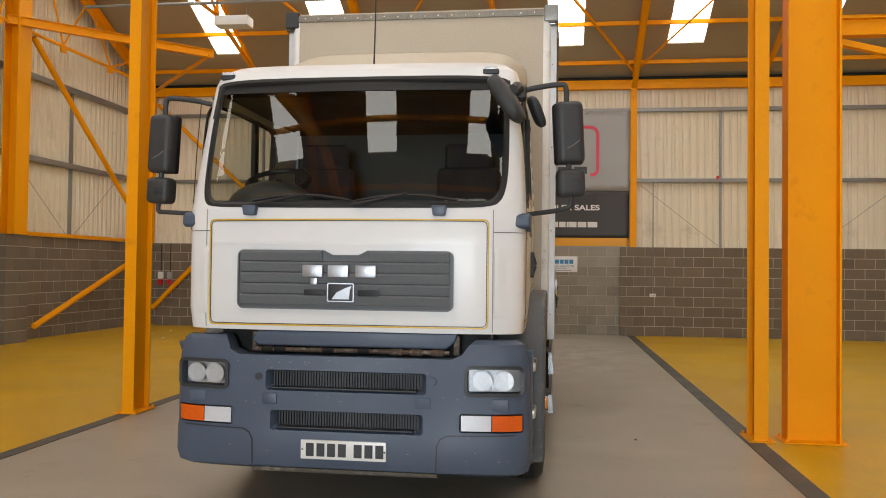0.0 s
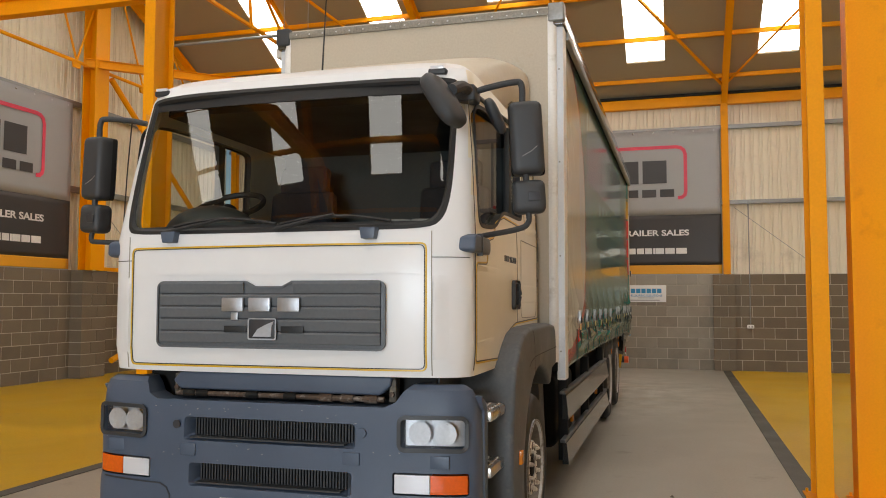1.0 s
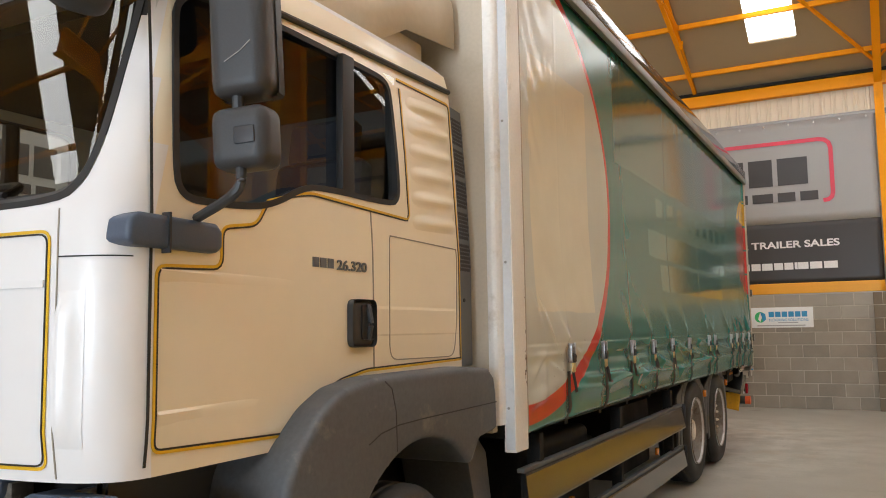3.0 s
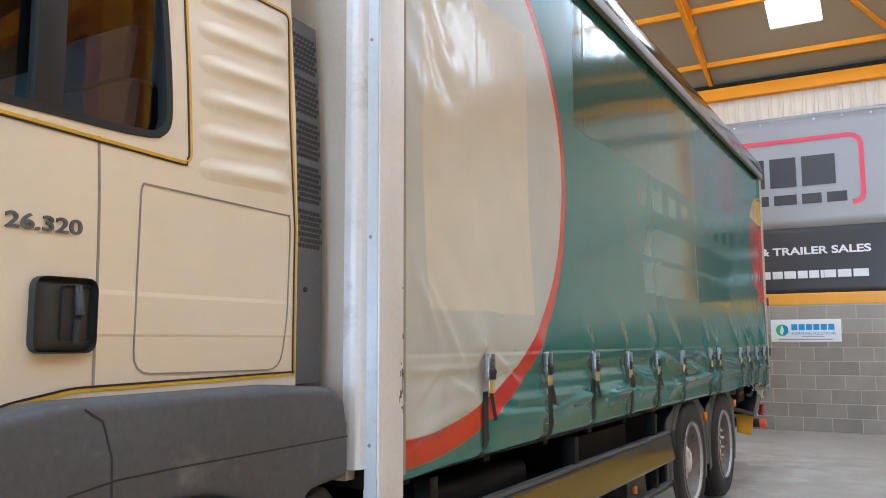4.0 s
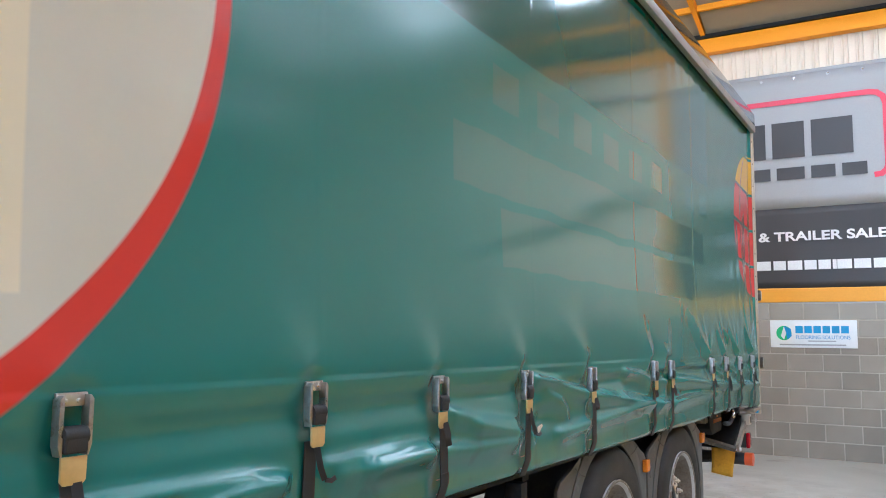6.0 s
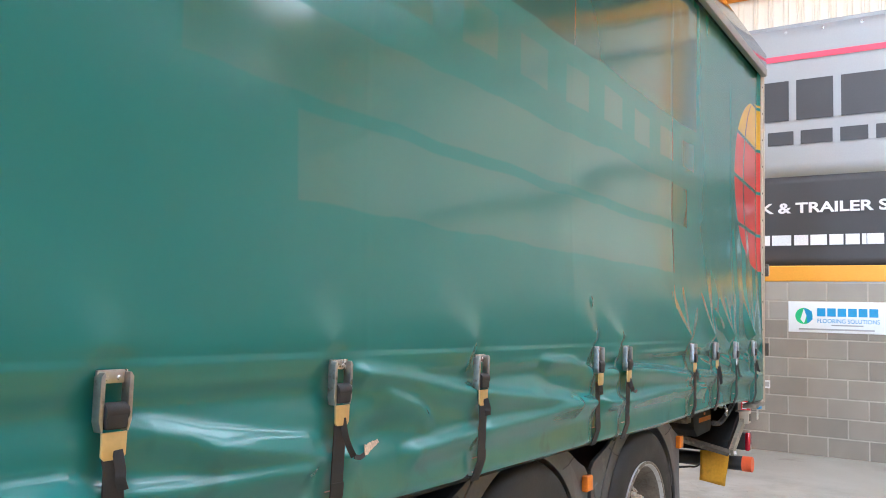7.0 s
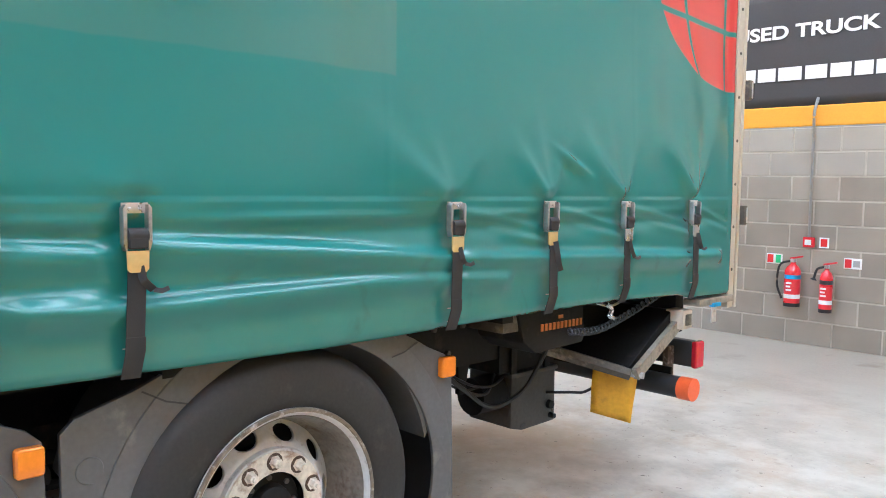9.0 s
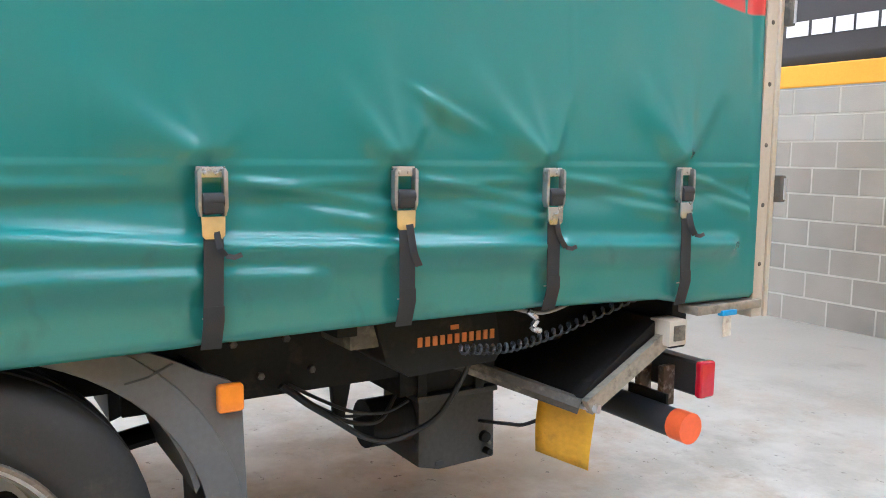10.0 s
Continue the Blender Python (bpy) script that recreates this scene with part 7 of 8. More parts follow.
# ---- strap buckles ----
random.seed(11)
for i, y in enumerate(BUCKLES):
    xb = CB + BW - 0.012 + max(float(fold(y + e, z)) for e in (-0.03, 0, 0.03) for z in (1.36, 1.40, 1.44, 1.47)) - 0.002
    at = Matrix.Translation((xb, y, BZ - 0.008 + LIFT[i]))
    bk = tp("strap_buckle", bx(0.0, 0.007, -0.034, 0.034, -0.014, 0.012, 0.002), "chrome", "steel over-centre buckle with dark webbing strap", at=at)
    for sgn in (-1, 1):
        tp("side_plate", prism([(sgn * 0.030, 0.008), (sgn * 0.036, 0.0), (sgn * 0.036, -0.085), (sgn * 0.030, -0.105), (sgn * 0.026, -0.105), (sgn * 0.026, 0.008)], "x", 0.0, 0.024, 0.0015), "buckleside", parent=bk, at=at)
        tp("rivet", lathe([(0, 0.006), (0.004, 0.004), (0.0045, 0.0005)], 8), "chrome", parent=bk, at=at @ pose(0.006, sgn * 0.014, -0.004))
    tp("buckle_base", bx(-0.004, 0.002, -0.028, 0.028, -0.10, -0.055), "ink", parent=bk, at=at, smooth=False)
    tp("strap_roll", tube([(0.014, -0.025, -0.068), (0.014, 0.025, -0.068)], 0.019, 12), "strap", parent=bk, at=at)
    tp("roll_loop", bx(0.012, 0.032, -0.025, 0.025, -0.100, -0.066, 0.008, seg=3), "strap", parent=bk, at=at)
    tp("lever_tab", prism([(-0.028, -0.105), (0.028, -0.105), (0.027, -0.150), (0.020, -0.158), (-0.020, -0.158), (-0.027, -0.150)], "x", 0.018, 0.024, 0.002), "chrome" if i in (10, 11) else "brass", "yellow-passivated lever tab" if i not in (10, 11) else "steel lever tab", parent=bk, at=at)
    zend = float(lower_edge(y)) - 0.006
    lean = random.uniform(-0.012, 0.018)
    zz = [BZ - 0.152 + (zend - BZ + 0.152) * k / 8 for k in range(9)]
    stand = max(float(fold(y, z)) for z in zz[:7])
    pts = [(min(CB + BW - 0.006 + stand, xb + 0.014 + 0.012 * k) - 0.012 * max(0, k - 6), y + lean * k / 8, z) for k, z in enumerate(zz)]
    tp("strap", strip(pts, 0.047, 0.003, (1, 0, 0)), "strap", "dark webbing strap", parent=bk)
    tp("strap_end", strip([(p[0] + 0.003, p[1], p[2]) for p in pts[-4:]], 0.050, 0.002, (1, 0, 0)), "strap", parent=bk)
    for dz in (0.03, 0.075):
        q = pts[-1]
        tp("stitching", bx(q[0] + 0.0045, q[0] + 0.0062, q[1] - 0.02, q[1] + 0.02, q[2] + dz, q[2] + dz + 0.003), "stitch", parent=bk, smooth=False)
    sw, drop = random.uniform(0.015, 0.055), random.uniform(0.05, 0.12)
    if i in (5, 6):
        sw, drop = 0.012, 0.05
    xb = max(xb, pts[2][0] - 0.008)
    tail = curve([(xb + 0.012, y + 0.006, BZ - 0.155), (xb + 0.020, y + 0.010, BZ - 0.17 - drop * 0.3), (xb + 0.022, y + sw * 0.5, BZ - 0.16 - drop * 0.7), (xb + 0.02, y + sw, BZ - 0.16 - drop)], 5)
    tp("strap_tail", strip(tail, 0.016 + 0.004 * (i % 2), 0.003, (1, -0.9, 0.1)), "strap", "loose strap tail", parent=bk)
    if i % 3 and i != 5:
        q = tail[-1]
        tp("strap_tip", strip([(q[0], q[1], q[2]), (q[0] + 0.006, q[1] + 0.018, q[2] - 0.004), (q[0] + 0.006, q[1] + 0.036, q[2] + 0.002)], 0.012, 0.003, (1, 0, 0.3)), "strap", parent=bk)

# ---- chassis and side guards ----
tp("chassis_rail", bx(CB + 0.34, CB + 0.42, 5.3, 15.4, 0.72, 0.99, 0.006), "chassis", "black chassis rail")
tp("chassis_rail", bx(CB - 0.42, CB - 0.34, 5.3, 15.4, 0.72, 0.99, 0.006), "chassis", "black chassis rail")
for k in range(13):
    tp("cross_bearer", bx(CB - BW + 0.10, CB + BW - 0.10, 7.6 + 0.68 * k, 7.66 + 0.68 * k, 0.985, 1.03), "chassis")
for s in (1, -1):
    def gx(u0, u1):
        return sorted((CB + s * u0, CB + s * u1))
    for z0, z1 in ((0.64, 0.83), (0.30, 0.46)):
        rail = tp("side_guard_rail", prism([(CB + s * 1.150, z0), (CB + s * 1.196, z0), (CB + s * 1.197, z0 + 0.01), (CB + s * (1.197 - 0.085 * (z1 - z0)), z1 - 0.012), (CB + s * (1.194 - 0.085 * (z1 - z0)), z1), (CB + s * 1.150, z1)], "y", 7.46, 11.25), "rail", "dark polished aluminium side guard rail", smooth=False)
        tp("rail_lip", bx(*gx(1.130, 1.172), 7.46, 11.25, z1 + 0.001, z1 + 0.022, 0.004), "guard", "dull grey upper lip", parent=rail)
        tp("rail_end_cap", bx(*gx(1.148, 1.199), 11.251, 11.262, z0 - 0.004, z1 + 0.022, 0.003), "black", parent=rail)
    for y in (7.75, 9.3, 10.9):
        tp("guard_bracket", bx(*gx(1.08, 1.156), y - 0.03, y + 0.03, 0.28, 1.0, 0.006), "chassis")
    tp("rear_side_box", bx(*gx(0.55, 1.0), 9.6, 10.7, 0.42, 0.95, 0.03), "chassis", "dark chassis box")
    tp("fuel_tank", bx(*gx(0.50, 1.05), 7.75, 8.9, 0.36, 0.93, 0.07, seg=4), "chassis", "dark chassis side tank")
    for y in (8.3, 10.45):
        tp("side_marker_lamp", bx(*gx(1.10, 1.13), y, y + 0.05, 0.50, 0.56, 0.01), "amber", "amber side marker lamp")
    tp("air_bottle", tube([(CB + s * 0.8, 9.05, 0.65), (CB + s * 0.8, 9.5, 0.65)], 0.13, 18), "chassis")


# ---- wheels ----
def wheel(y, s, deep, sunk=0.0):
    """A truck wheel: tyre with grooves, dished rim with hand holes, hub and nuts."""
    xo, size = CB + s * (1.135 if y > 8 else 1.120), (1.0 if y > 8 else 0.935)
    at = pose(xo, y, 0.518 * size, 0, 0, 0 if s > 0 else 180) @ Matrix.Scale(size, 4)
    w = tp("wheel", lathe([(-0.20, 0.17), (-0.20, 0.29), (-0.27, 0.29), (-0.27, 0.17)], 32, closed=True), "chassis", "truck wheel with worn black tyre and rust-stained silver rim", at=at)
    prof = [(-0.285, 0.30), (-0.298, 0.36), (-0.29, 0.44), (-0.27, 0.485), (-0.245, 0.502), (-0.215, 0.504), (-0.21, 0.494), (-0.20, 0.494), (-0.195, 0.505), (-0.15, 0.506), (-0.145, 0.494), (-0.135, 0.494), (-0.13, 0.506),
            (-0.085, 0.504), (-0.08, 0.494), (-0.07, 0.494), (-0.065, 0.503), (-0.04, 0.500), (-0.012, 0.482), (0.004, 0.46), (0.010, 0.41), (0.006, 0.36), (-0.002, 0.334), (-0.012, 0.318), (-0.03, 0.300), (-0.27, 0.29)]
    tp("tyre", lathe(prof, 64, closed=True), "tyre", "worn black tyre", parent=w, at=at)
    rim = [(-0.010, 0.324), (0.006, 0.322), (0.008, 0.310), (-0.010, 0.300), (-0.05, 0.286)]
    if deep:
        rim += [(-0.10, 0.255), (-0.15, 0.20), (-0.155, 0.15), (-0.155, 0.145)]
    else:
        rim += [(-0.090, 0.272), (-0.105, 0.26), (-0.085, 0.235), (-0.045, 0.200), (-0.040, 0.186), (-0.022, 0.182), (-0.020, 0.12)]
        rim = rim[:5] + [(x - sunk, r) for x, r in rim[5:]]
    inner = [(x - 0.012, r) for x, r in rim[::-1]]
    solid = lathe(rim + inner, 64, closed=True)
    holes = []
    if not deep:
        for k in range(10):
            a = 2 * math.pi * k / 10
            holes.append(lathe([(-0.2, 0.030), (0.05, 0.030)], 16))
            holes[-1].transform(Matrix.Rotation(a, 4, "X") @ Matrix.Translation((0, 0.222, 0)) @ Matrix.Diagonal((1, 0.8, 1.35, 1)))
        solid = carve(solid, holes)
    tp("rim_lip", lathe([(0.004, 0.327), (0.012, 0.324), (0.012, 0.315), (0.004, 0.311)], 64, closed=True), "wornlip", "chipped dull rim edge", parent=w, at=at)
    # rust brown kept dark to hold the shade inside the rim
    tp("rim_barrel", lathe([(x + 0.001, r - 0.0025) for x, r in rim[3:(7 if not deep else 6)]] + [(x - 0.002, r + 0.002) for x, r in rim[3:(7 if not deep else 6)][::-1]], 64, closed=True), "barrel", "rusty inner wall of the rim, darkened for the shade in the dish", parent=w, at=at)
    tp("rim_dish", solid, "rim", "silver rim with rust round the hand holes", parent=w, at=at)
    if deep:
        tp("hub", lathe([(-0.155, 0.150), (-0.10, 0.145), (-0.06, 0.12), (-0.03, 0.09), (-0.028, 0.001)], 32), "rimhub", parent=w, at=at)
        nr, nx = 0.168, -0.152
    else:
        tp("nut_ring", lathe([(-0.021, 0.176), (-0.016, 0.174), (-0.016, 0.112), (-0.021, 0.110)], 40, closed=True), "rimhub", "rust-stained nut ring", parent=w, at=at @ Matrix.Translation((-sunk, 0, 0)))
        tp("hub", lathe([(-0.06, 0.112), (-0.05, 0.105), (-0.05, 0.07), (-0.02, 0.065), (-0.012, 0.05), (-0.012, 0.001)], 32), "chassis", "dark greasy hub", parent=w, at=at @ Matrix.Translation((-sunk, 0, 0)))
        nr, nx = 0.146, -0.016 - sunk
        for k in range(8):
            a = 2 * math.pi * k / 8
            tp("hub_bolt", lathe([(0, 0.009), (0.008, 0.009), (0.009, 0.001)], 6), "dirty", parent=w, at=at @ Matrix.Translation((-0.05 - sunk, 0.088 * math.cos(a), 0.088 * math.sin(a))))
    nut = washer = None
    for k in range(10):
        a = 2 * math.pi * (k + 0.5) / 10
        o = tp("wheel_nut", lathe([(0, 0.021), (0.004, 0.021), (0.005, 0.016), (0.026, 0.015), (0.028, 0.009), (0.036, 0.009), (0.037, 0.001)], 6) if nut is None else nut, "rimhub" if nut is None else None, parent=w,
               at=at @ Matrix.Translation((nx, nr * math.cos(a), nr * math.sin(a))), angle=20)
        nut = o.data
        o = tp("nut_washer", lathe([(-0.001, 0.028), (0.003, 0.027), (0.0035, 0.016)], 14) if washer is None else washer, "ruststeel" if washer is None else None, parent=w, at=at @ Matrix.Translation((nx, nr * math.cos(a), nr * math.sin(a))))
        washer = o.data
    return w


for s in (1, -1):
    wheel(AX1, s, False)
    wheel(AX2, s, True)
    wheel(AX3, s, False, 0.055)
for y in (AX1, AX2, AX3):
    tp("axle", tube([(CB - 0.95, y, 0.5), (CB + 0.95, y, 0.5)], 0.07, 14), "chassis")

# ---- rear mudguards ----
for s in (1, -1):
    def gx(u0, u1):
        return sorted((CB + s * u0, CB + s * u1))
    for c, zl in ((12.07, 0.802), (13.465, 0.83)):
        def ring(r, a0, a1, step=6):
            return [(c + r * math.cos(radians(a)), 0.505 + r * math.sin(radians(a))) for a in range(a0, a1 + 1, step)]
        top = ring(0.555, 12, 168)
        skin = top + [(py + (py - c) * 0.02, pz + 0.02) for py, pz in top[::-1]]
        g = tp("mudguard", prism(skin, "x", *gx(0.62, 1.092)), "guard", "faded grey plastic mudguard", angle=40)
        # flat outer panel with sloping shoulders and upright ends
        edge = [(c - 0.54, 0.40), (c - 0.685, 0.40), (c - 0.69, 0.885), (c - 0.655, 0.918), (c - 0.50, 0.965), (c - 0.33, 1.035), (c - 0.20, 1.065), (c + 0.20, 1.065), (c + 0.36, 1.035),
                (c + 0.48, 0.985), (c + 0.55, 0.945), (c + 0.63, 0.91), (c + 0.665, 0.875), (c + 0.685, 0.34), (c + 0.625, 0.34), (c + 0.612, 0.56)]
        tp("mudguard_panel", prism([(py + 0.045 * max(0.0, (py - c) / 0.54) ** 2, pz) for py, pz in ring(0.54, 18, 162)] + edge, "x", *gx(1.078, 1.098), 0.004), "guard", parent=g, angle=40)
        # raised lip round the wheel
        lip = ring(0.532, -20, 200) + ring(0.622, -20, 200)[::-1]
        lip = [(py + 0.045 * max(0.0, math.cos(math.atan2(pz - 0.505, py - c))) ** 2, pz) for py, pz in lip]
        tp("mudguard_lip", prism(lip, "x", *gx(1.090, 1.105), 0.006), "guard", parent=g, angle=40)
        for pts in (((-0.485, 0.962), (-0.42, 0.925), (-0.35, 0.905)), ((0.49, 0.972), (0.43, 0.945), (0.375, 0.935))):
            tp("guard_seam", strip([(CB + s * 1.1045, c + d, z) for d, z in pts], 0.005, 0.002, (s, 0, 0)), "ink", parent=g)
        tp("guard_boss", lathe([(0, 0.036), (0.004, 0.034), (0.0045, 0.001)], 20), "guard", parent=g, at=pose(CB + s * 1.098, c - 0.62, 0.78, 0, 0, 0 if s > 0 else 180))
        tp("rear_skirt", prism([(c + 0.60, 0.90), (c + 0.655, 0.86), (c + 0.675, 0.30), (c + 0.62, 0.28)], "x", *gx(0.66, 1.085), 0.01), "black", parent=g)
        tp("marker_lamp", bx(*gx(1.095, 1.128), c + 0.595, c + 0.663, zl, zl + 0.074, 0.012, seg=3), "amber", "square amber marker lamp", parent=g)

# ---- tail lift and rear end ----
M["pumpgrey"] = mat("oily_grey_black_box", (0.040, 0.038, 0.035), 0.5, vary=0.3, scale=7, dirt=(0.085, 0.064, 0.032), amount=0.12)
M["wornedge"] = mat("worn_dirty_steel_edge", (0.30, 0.26, 0.20), 0.65, 0.2, vary=0.2, scale=14, dirt=(0.10, 0.08, 0.06), amount=0.25)
RX = CB + BW
box_ = tp("tail_lift_control_box", prism([(14.53, 1.02), (14.96, 1.02), (14.985, 0.875), (14.965, 0.84), (14.65, 0.83), (14.57, 0.885)], "x", RX - 0.39, RX - 0.135, 0.012), "chassis", "dirty dark tail-lift control box with orange lettering bars")
for k in range(11):
    tp("brand_bar", bx(RX - 0.1355, RX - 0.131, 14.675 + 0.0262 * k, 14.690 + 0.0262 * k, 0.920, 0.949), "orangeink", parent=box_, smooth=False)
tp("brand_mark", bx(RX - 0.1355, RX - 0.131, 14.79, 14.82, 0.962, 0.977, 0.002), "orangeink", parent=box_)
tp("control_flange", bx(RX - 0.36, RX - 0.15, 14.46, 14.56, 0.93, 1.03, 0.01), "dirty", parent=box_)
PX = RX - 0.45
pump = tp("pump_box", prism([(14.865, 0.645), (15.185, 0.652), (15.19, 0.382), (14.95, 0.377), (14.865, 0.40)], "x", PX - 0.27, PX, 0.012), "pumpgrey", "black hydraulic pump box under the chassis")
for y0, y1, z0, z1 in ((14.935, 14.968, 0.395, 0.411),):
    tp("pump_hole", bx(PX - 0.001, PX + 0.003, y0, y1, z0, z1), "ink", parent=pump)
tp("pump_hole", bx(PX - 0.045, PX - 0.012, 14.862, 14.866, 0.455, 0.495), "ink", parent=pump)
tp("pump_cap", lathe([(0, 0.022), (0.02, 0.020), (0.022, 0.001)], 12), "chassis", parent=pump, at=Matrix.Translation((PX, 15.14, 0.47)))
tp("pump_cap", lathe([(0, 0.014), (0.03, 0.012), (0.032, 0.001)], 12), "chassis", parent=pump, at=Matrix.Translation((PX, 15.15, 0.415)))
tp("pump_lid", bx(PX - 0.28, PX + 0.008, 14.857, 15.195, 0.635, 0.656, 0.006), "pumpgrey", parent=pump)
for yy, zz_ in ((14.90, 0.64), (15.16, 0.645), (15.165, 0.44)):
    tp("pump_screw", lathe([(0, 0.009), (0.006, 0.008), (0.007, 0.001)], 6), "dirty", parent=pump, at=Matrix.Translation((PX, yy, zz_)))
tp("pump_motor", tube([(PX - 0.10, 14.70, 0.56), (PX - 0.10, 14.88, 0.56)], 0.085, 18), "chassis", "black pump motor", parent=pump)
tp("pump_bracket", bx(PX - 0.30, PX - 0.02, 14.80, 15.20, 0.658, 0.80, 0.006), "chassis", "black hanger bracket", parent=pump)
for yy in (14.86, 15.10):
    tp("pump_strap", bx(PX - 0.01, PX + 0.004, yy, yy + 0.035, 0.64, 0.84, 0.002), "chassis", parent=pump)
rear_rail = tp("rear_chassis_plate", bx(RX - 0.52, RX - 0.48, 13.9, 15.2, 0.73, 1.02, 0.004), "chassis", "black rear chassis plate with bolts")
for k in range(6):
    tp("plate_bolt", lathe([(0, 0.014), (0.012, 0.012), (0.013, 0.001)], 6), "dirty", parent=rear_rail, at=Matrix.Translation((RX - 0.48, 14.14 + 0.085 * k, 0.80 + 0.11 * (k % 2))))
# folded platform
plat = tp("tail_lift_platform", prism([(15.64, 0.92), (15.73, 0.91), (15.335, 0.655), (15.24, 0.66)], "x", RX - 1.6, RX - 0.10, 0.008), "chassis", "black folded tail-lift platform with worn edge")
tp("platform_edge", strip([(RX - 0.092, 15.715, 0.885), (RX - 0.092, 15.30, 0.655)], 0.055, 0.03, (1, 0, 0)), "wornedge", "worn steel platform edge", parent=plat)
tp("platform_lip", tube([(RX - 0.10, 15.29, 0.655), (RX - 0.46, 14.96, 0.79)], 0.030, 6), "dirty", parent=plat)
tp("platform_pivot", tube([(RX - 0.14, 15.30, 0.655), (RX - 0.05, 15.33, 0.65)], 0.016, 8), "chrome", parent=plat)
tp("platform_roller", bx(RX - 0.13, RX - 0.03, 15.63, 15.72, 0.83, 0.925, 0.012), "boxwhite", "cream end block of the platform", parent=plat)
tp("roller_face", bx(RX - 0.031, RX - 0.027, 15.65, 15.705, 0.85, 0.905, 0.004), "dirty", parent=plat)
coil = []
base = curve([(RX - 0.070, 14.78, 0.915), (RX - 0.075, 14.98, 0.900), (RX - 0.09, 15.22, 0.935), (RX - 0.11, 15.55, 1.01)], 60)
for k, p in enumerate(base):
    a = k * 0.85
    coil.append((p.x + 0.014 * math.cos(a), p.y, p.z + 0.014 * math.sin(a)))
tp("coiled_cable", tube(coil, 0.0048, 6), "slatedark", "black coiled control cable")
tp("loose_hose", tube(curve([(RX - 0.43, 14.36, 0.775), (RX - 0.42, 14.44, 0.706), (RX - 0.42, 14.53, 0.642), (RX - 0.42, 14.65, 0.558), (RX - 0.42, 14.76, 0.535), (RX - 0.42, 14.91, 0.579), (RX - 0.40, 14.98, 0.672), (RX - 0.36, 15.02, 0.79)]), 0.010, 8), "black", "black hydraulic hose")
tp("loose_hose", tube(curve([(RX - 0.45, 14.36, 0.765), (RX - 0.45, 14.47, 0.69), (RX - 0.46, 14.60, 0.61), (RX - 0.47, 14.72, 0.59), (RX - 0.50, 14.80, 0.66)]), 0.008, 8), "black", "black hydraulic hose")
tp("loose_hose", tube(curve([(RX - 0.45, 15.12, 0.53), (RX - 0.34, 15.16, 0.545), (RX - 0.30, 15.22, 0.545), (RX - 0.29, 15.33, 0.58), (RX - 0.28, 15.40, 0.66)]), 0.007, 8), "black", "black hydraulic hose")
tp("loose_hose", tube(curve([(RX - 0.10, 14.95, 1.03), (RX - 0.10, 15.12, 0.99), (RX - 0.12, 15.30, 1.02)]), 0.006, 8), "stitch", "grey cable under the load floor")
tp("shackle", tube(curve([(RX - 0.06, 15.03, 1.01), (RX - 0.05, 15.055, 0.985), (RX - 0.05, 15.04, 0.96), (RX - 0.05, 15.07, 0.945)]), 0.010, 8), "chrome", "bright steel shackle")
fl = bmesh.new()
g = []
for j in range(9):
    t = j / 8
    g.append([fl.verts.new((RX - 0.29 + 0.17 * i / 6 + 0.012 * math.sin(2.4 * t + 0.3 * i) - 0.01 * t, 15.27 + 0.106 * i / 6 - 0.02 * math.sin(2.6 * t) * (1 - i / 8), 0.665 - 0.22 * t - 0.045 * (i / 6) * t)) for i in range(7)])
for a, b in zip(g, g[1:]):
    for i in range(6):
        fl.faces.new((a[i], a[i + 1], b[i + 1], b[i]))
fo = tp("mud_flap", fl, "flap", "dirty yellow rubber flap")
fo.modifiers.new("thick", "SOLIDIFY").thickness = 0.006
under = tp("under_run_bar", tube([(CB - BW + 0.1, 15.76, 0.515), (RX - 0.085, 15.76, 0.515)], 0.055, 20), "slatedark", "dark tubular rear under-run bar")
tp("bar_end_cap", tube([(RX - 0.10, 15.76, 0.515), (RX - 0.03, 15.76, 0.515)], 0.058, 20), "orangecap", "orange end cap", parent=under)
tail = tp("tail_lamp", bx(RX - 0.55, RX - 0.10, 15.86, 15.93, 0.60, 0.735, 0.02, seg=3), "slatedark", "dark tail lamp unit with red lens")
tp("red_lens", bx(RX - 0.108, RX - 0.072, 15.855, 15.935, 0.597, 0.738, 0.016, seg=3), "redlens", "red tail lamp lens", parent=tail)
for x in (RX - 0.22, RX - 0.34):
    tp("lamp_bracket", bx(x - 0.015, x + 0.015, 15.80, 15.862, 0.545, 0.70, 0.004), "ruststeel", parent=tail)
tp("lamp_mount", bx(RX - 0.38, RX - 0.18, 15.79, 15.805, 0.545, 0.60, 0.003), "chassis", parent=tail)
sill = tp("rear_sill", bx(RX - 0.10, RX - 0.005, 15.74, 16.09, 0.935, 0.97, 0.008), "wornedge", "dirty rear sill with rust")
tp("blue_clip", bx(RX - 0.02, RX + 0.004, 15.86, 15.94, 0.925, 0.945, 0.004), "blue", parent=sill)
tp("hanging_strap", bx(RX - 0.03, RX - 0.024, 15.90, 15.945, 0.84, 0.935, 0.002), "rimhub", parent=sill)
for z in (1.38, 2.02):
    lt = tp("door_latch", bx(RX - 0.02, RX + 0.012, BR + 0.02, BR + 0.055, z - 0.05, z + 0.05, 0.006), "dirty", "small steel door latch")
    tp("latch_pin", tube([(RX + 0.006, BR + 0.05, z - 0.04), (RX + 0.006, BR + 0.05, z + 0.04)], 0.010, 8), "chrome", parent=lt)
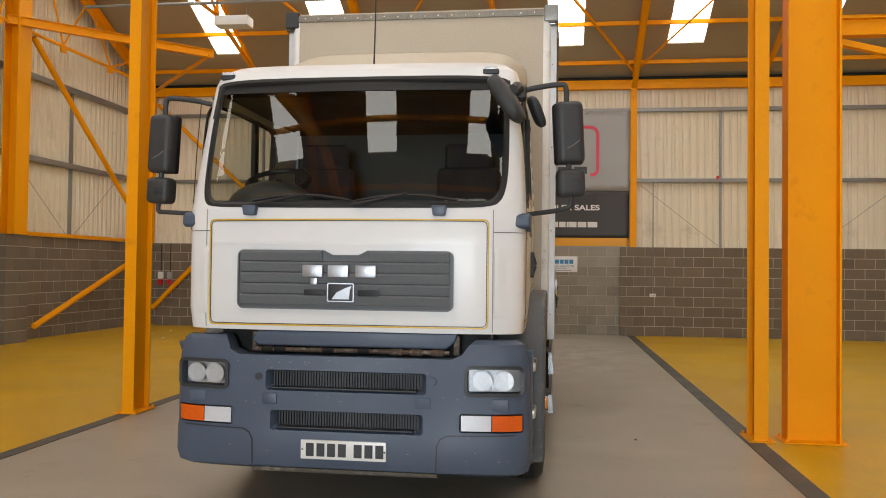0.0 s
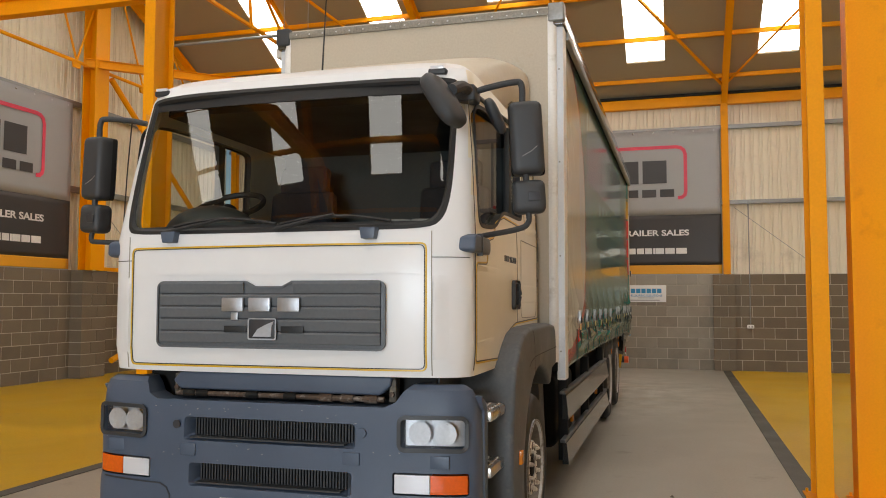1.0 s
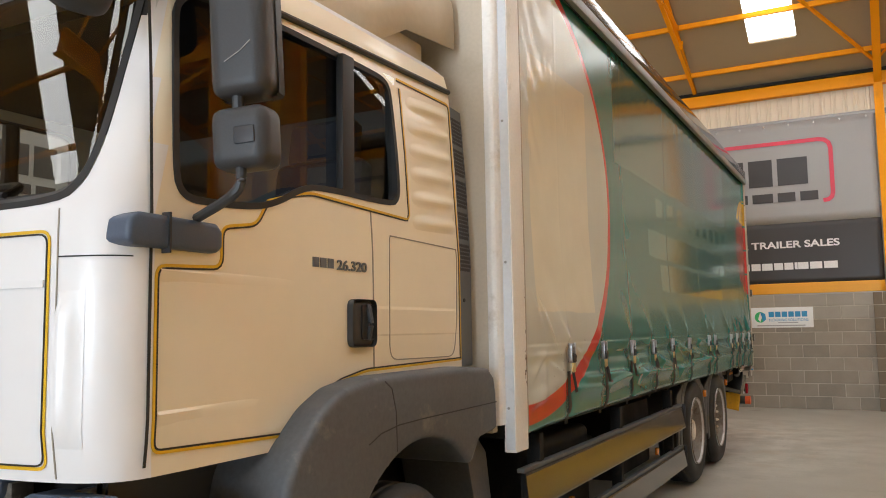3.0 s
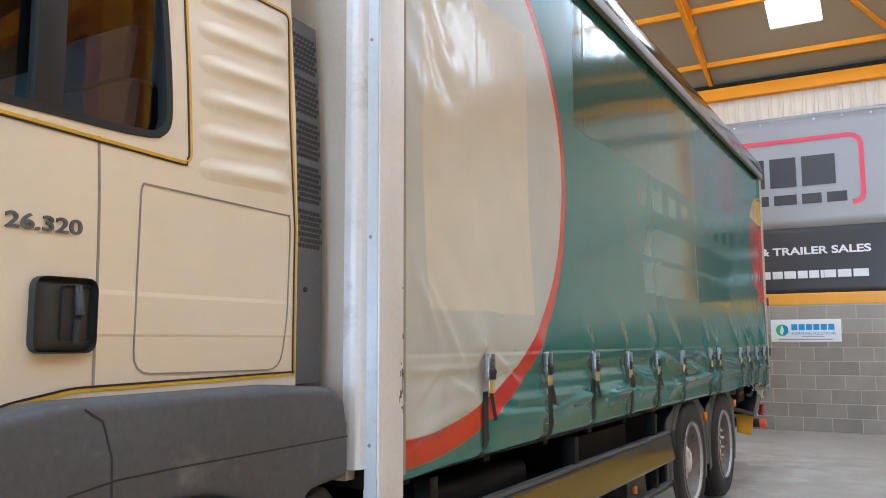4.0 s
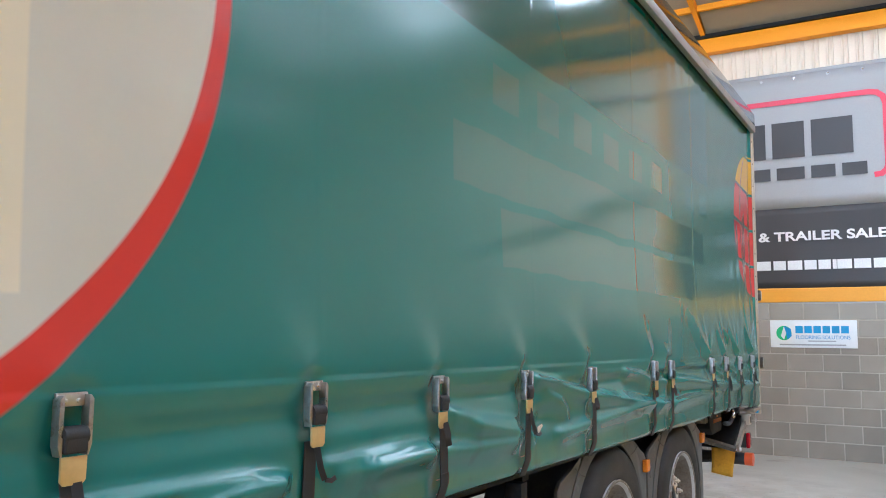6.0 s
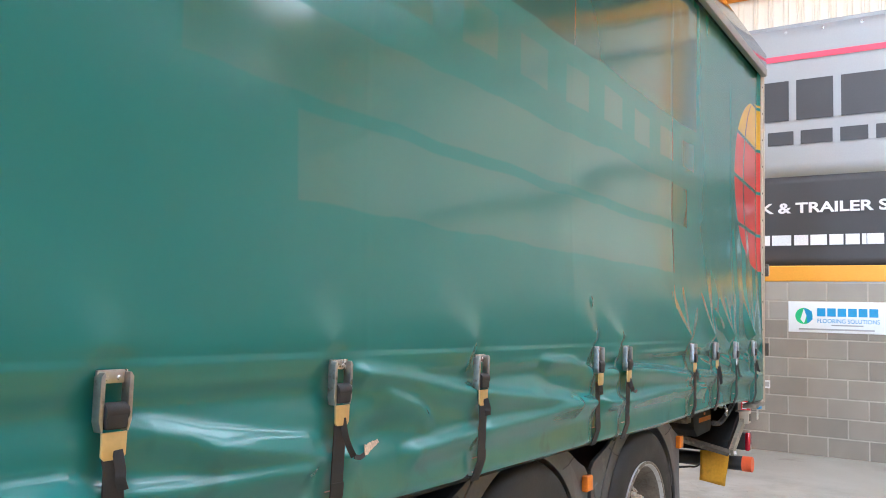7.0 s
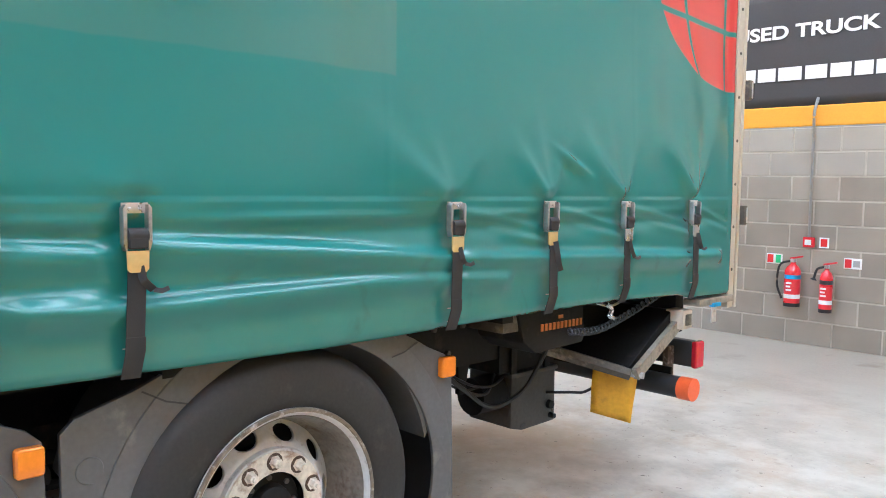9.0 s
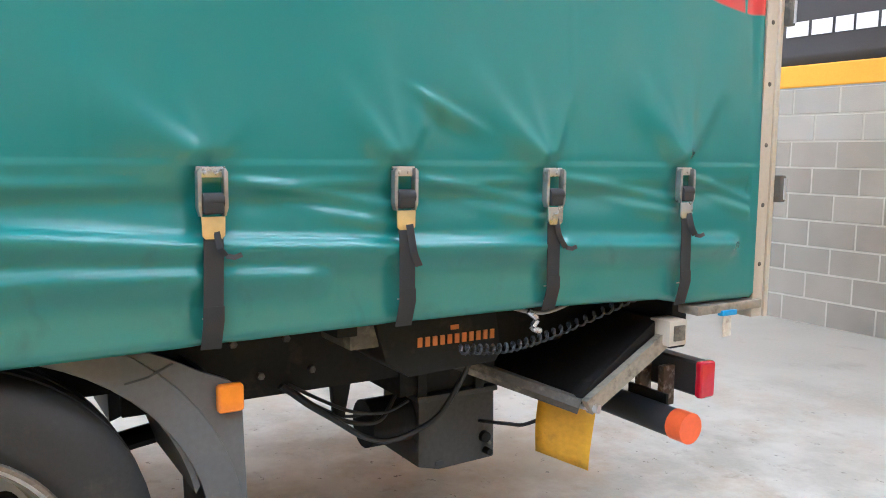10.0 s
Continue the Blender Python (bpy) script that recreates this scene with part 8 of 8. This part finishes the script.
for k in range(12):
    tp("post_screw", lathe([(0, 0.009), (0.003, 0.007), (0.0035, 0.001)], 8), "dirty", at=Matrix.Translation((RX - 0.020, 16.08, 1.1 + 0.22 * k)))

# dark frame and pipework of the tail lift
# panel added so that the space behind the platform stays black
tp("lift_crossmember", bx(CB - BW + 0.15, RX - 0.16, 15.78, 15.86, 0.78, 1.03, 0.008), "chassis", "black crossmember panel added to darken the space behind the platform")
tp("lift_frame", bx(RX - 0.50, RX - 0.42, 14.9, 15.8, 0.80, 1.02, 0.006), "chassis", "black tail-lift side frame")
tp("pipe_bracket", prism([(14.55, 0.80), (14.64, 0.80), (14.60, 0.60), (14.57, 0.60)], "x", RX - 0.52, RX - 0.49, 0.004), "chassis", "black pipe bracket")
tp("spring_hanger", prism([(13.98, 0.98), (14.30, 0.98), (14.24, 0.72), (14.12, 0.58), (14.02, 0.60)], "x", RX - 0.62, RX - 0.54, 0.01), "chassis", "black spring hanger bracket")
for k in range(2):
    x = RX - 0.38 - 0.05 * k
    tp("air_pipe", tube(curve([(x - 0.10, 14.40, 0.76), (x - 0.09, 14.50, 0.70 - 0.03 * k), (x - 0.08, 14.62, 0.64 - 0.03 * k), (x - 0.08, 14.74, 0.62), (x - 0.10, 14.84, 0.64)]), 0.006, 8), "black", "black air pipe")
tp("leaf_spring", tube(curve([(RX - 0.60, 12.9, 0.62), (RX - 0.60, 13.44, 0.56), (RX - 0.60, 14.05, 0.64)]), 0.05, 8, flat=0.6), "chassis", "black axle spring")
tear = bmesh.new()
up, down = [], []
for k in range(15):
    y = 10.955 + 0.0055 * k
    zc = 1.205 + 0.0012 * k
    h = 0.010 * (1 - k / 15) + 0.002
    x = CB + BW - 0.006 + float(fold(y, zc))
    up.append(tear.verts.new((x, y, zc + h + random.uniform(-0.002, 0.003))))
    down.append(tear.verts.new((x + 0.004, y, zc - h * 1.3 + random.uniform(-0.004, 0.002))))
for k in range(14):
    tear.faces.new((up[k], up[k + 1], down[k + 1], down[k]))
torn = tp("torn_hem", tear, "torn", "frayed pale tear in the hem", parent=cur, smooth=False)
torn.modifiers.new("thick", "SOLIDIFY").thickness = 0.002
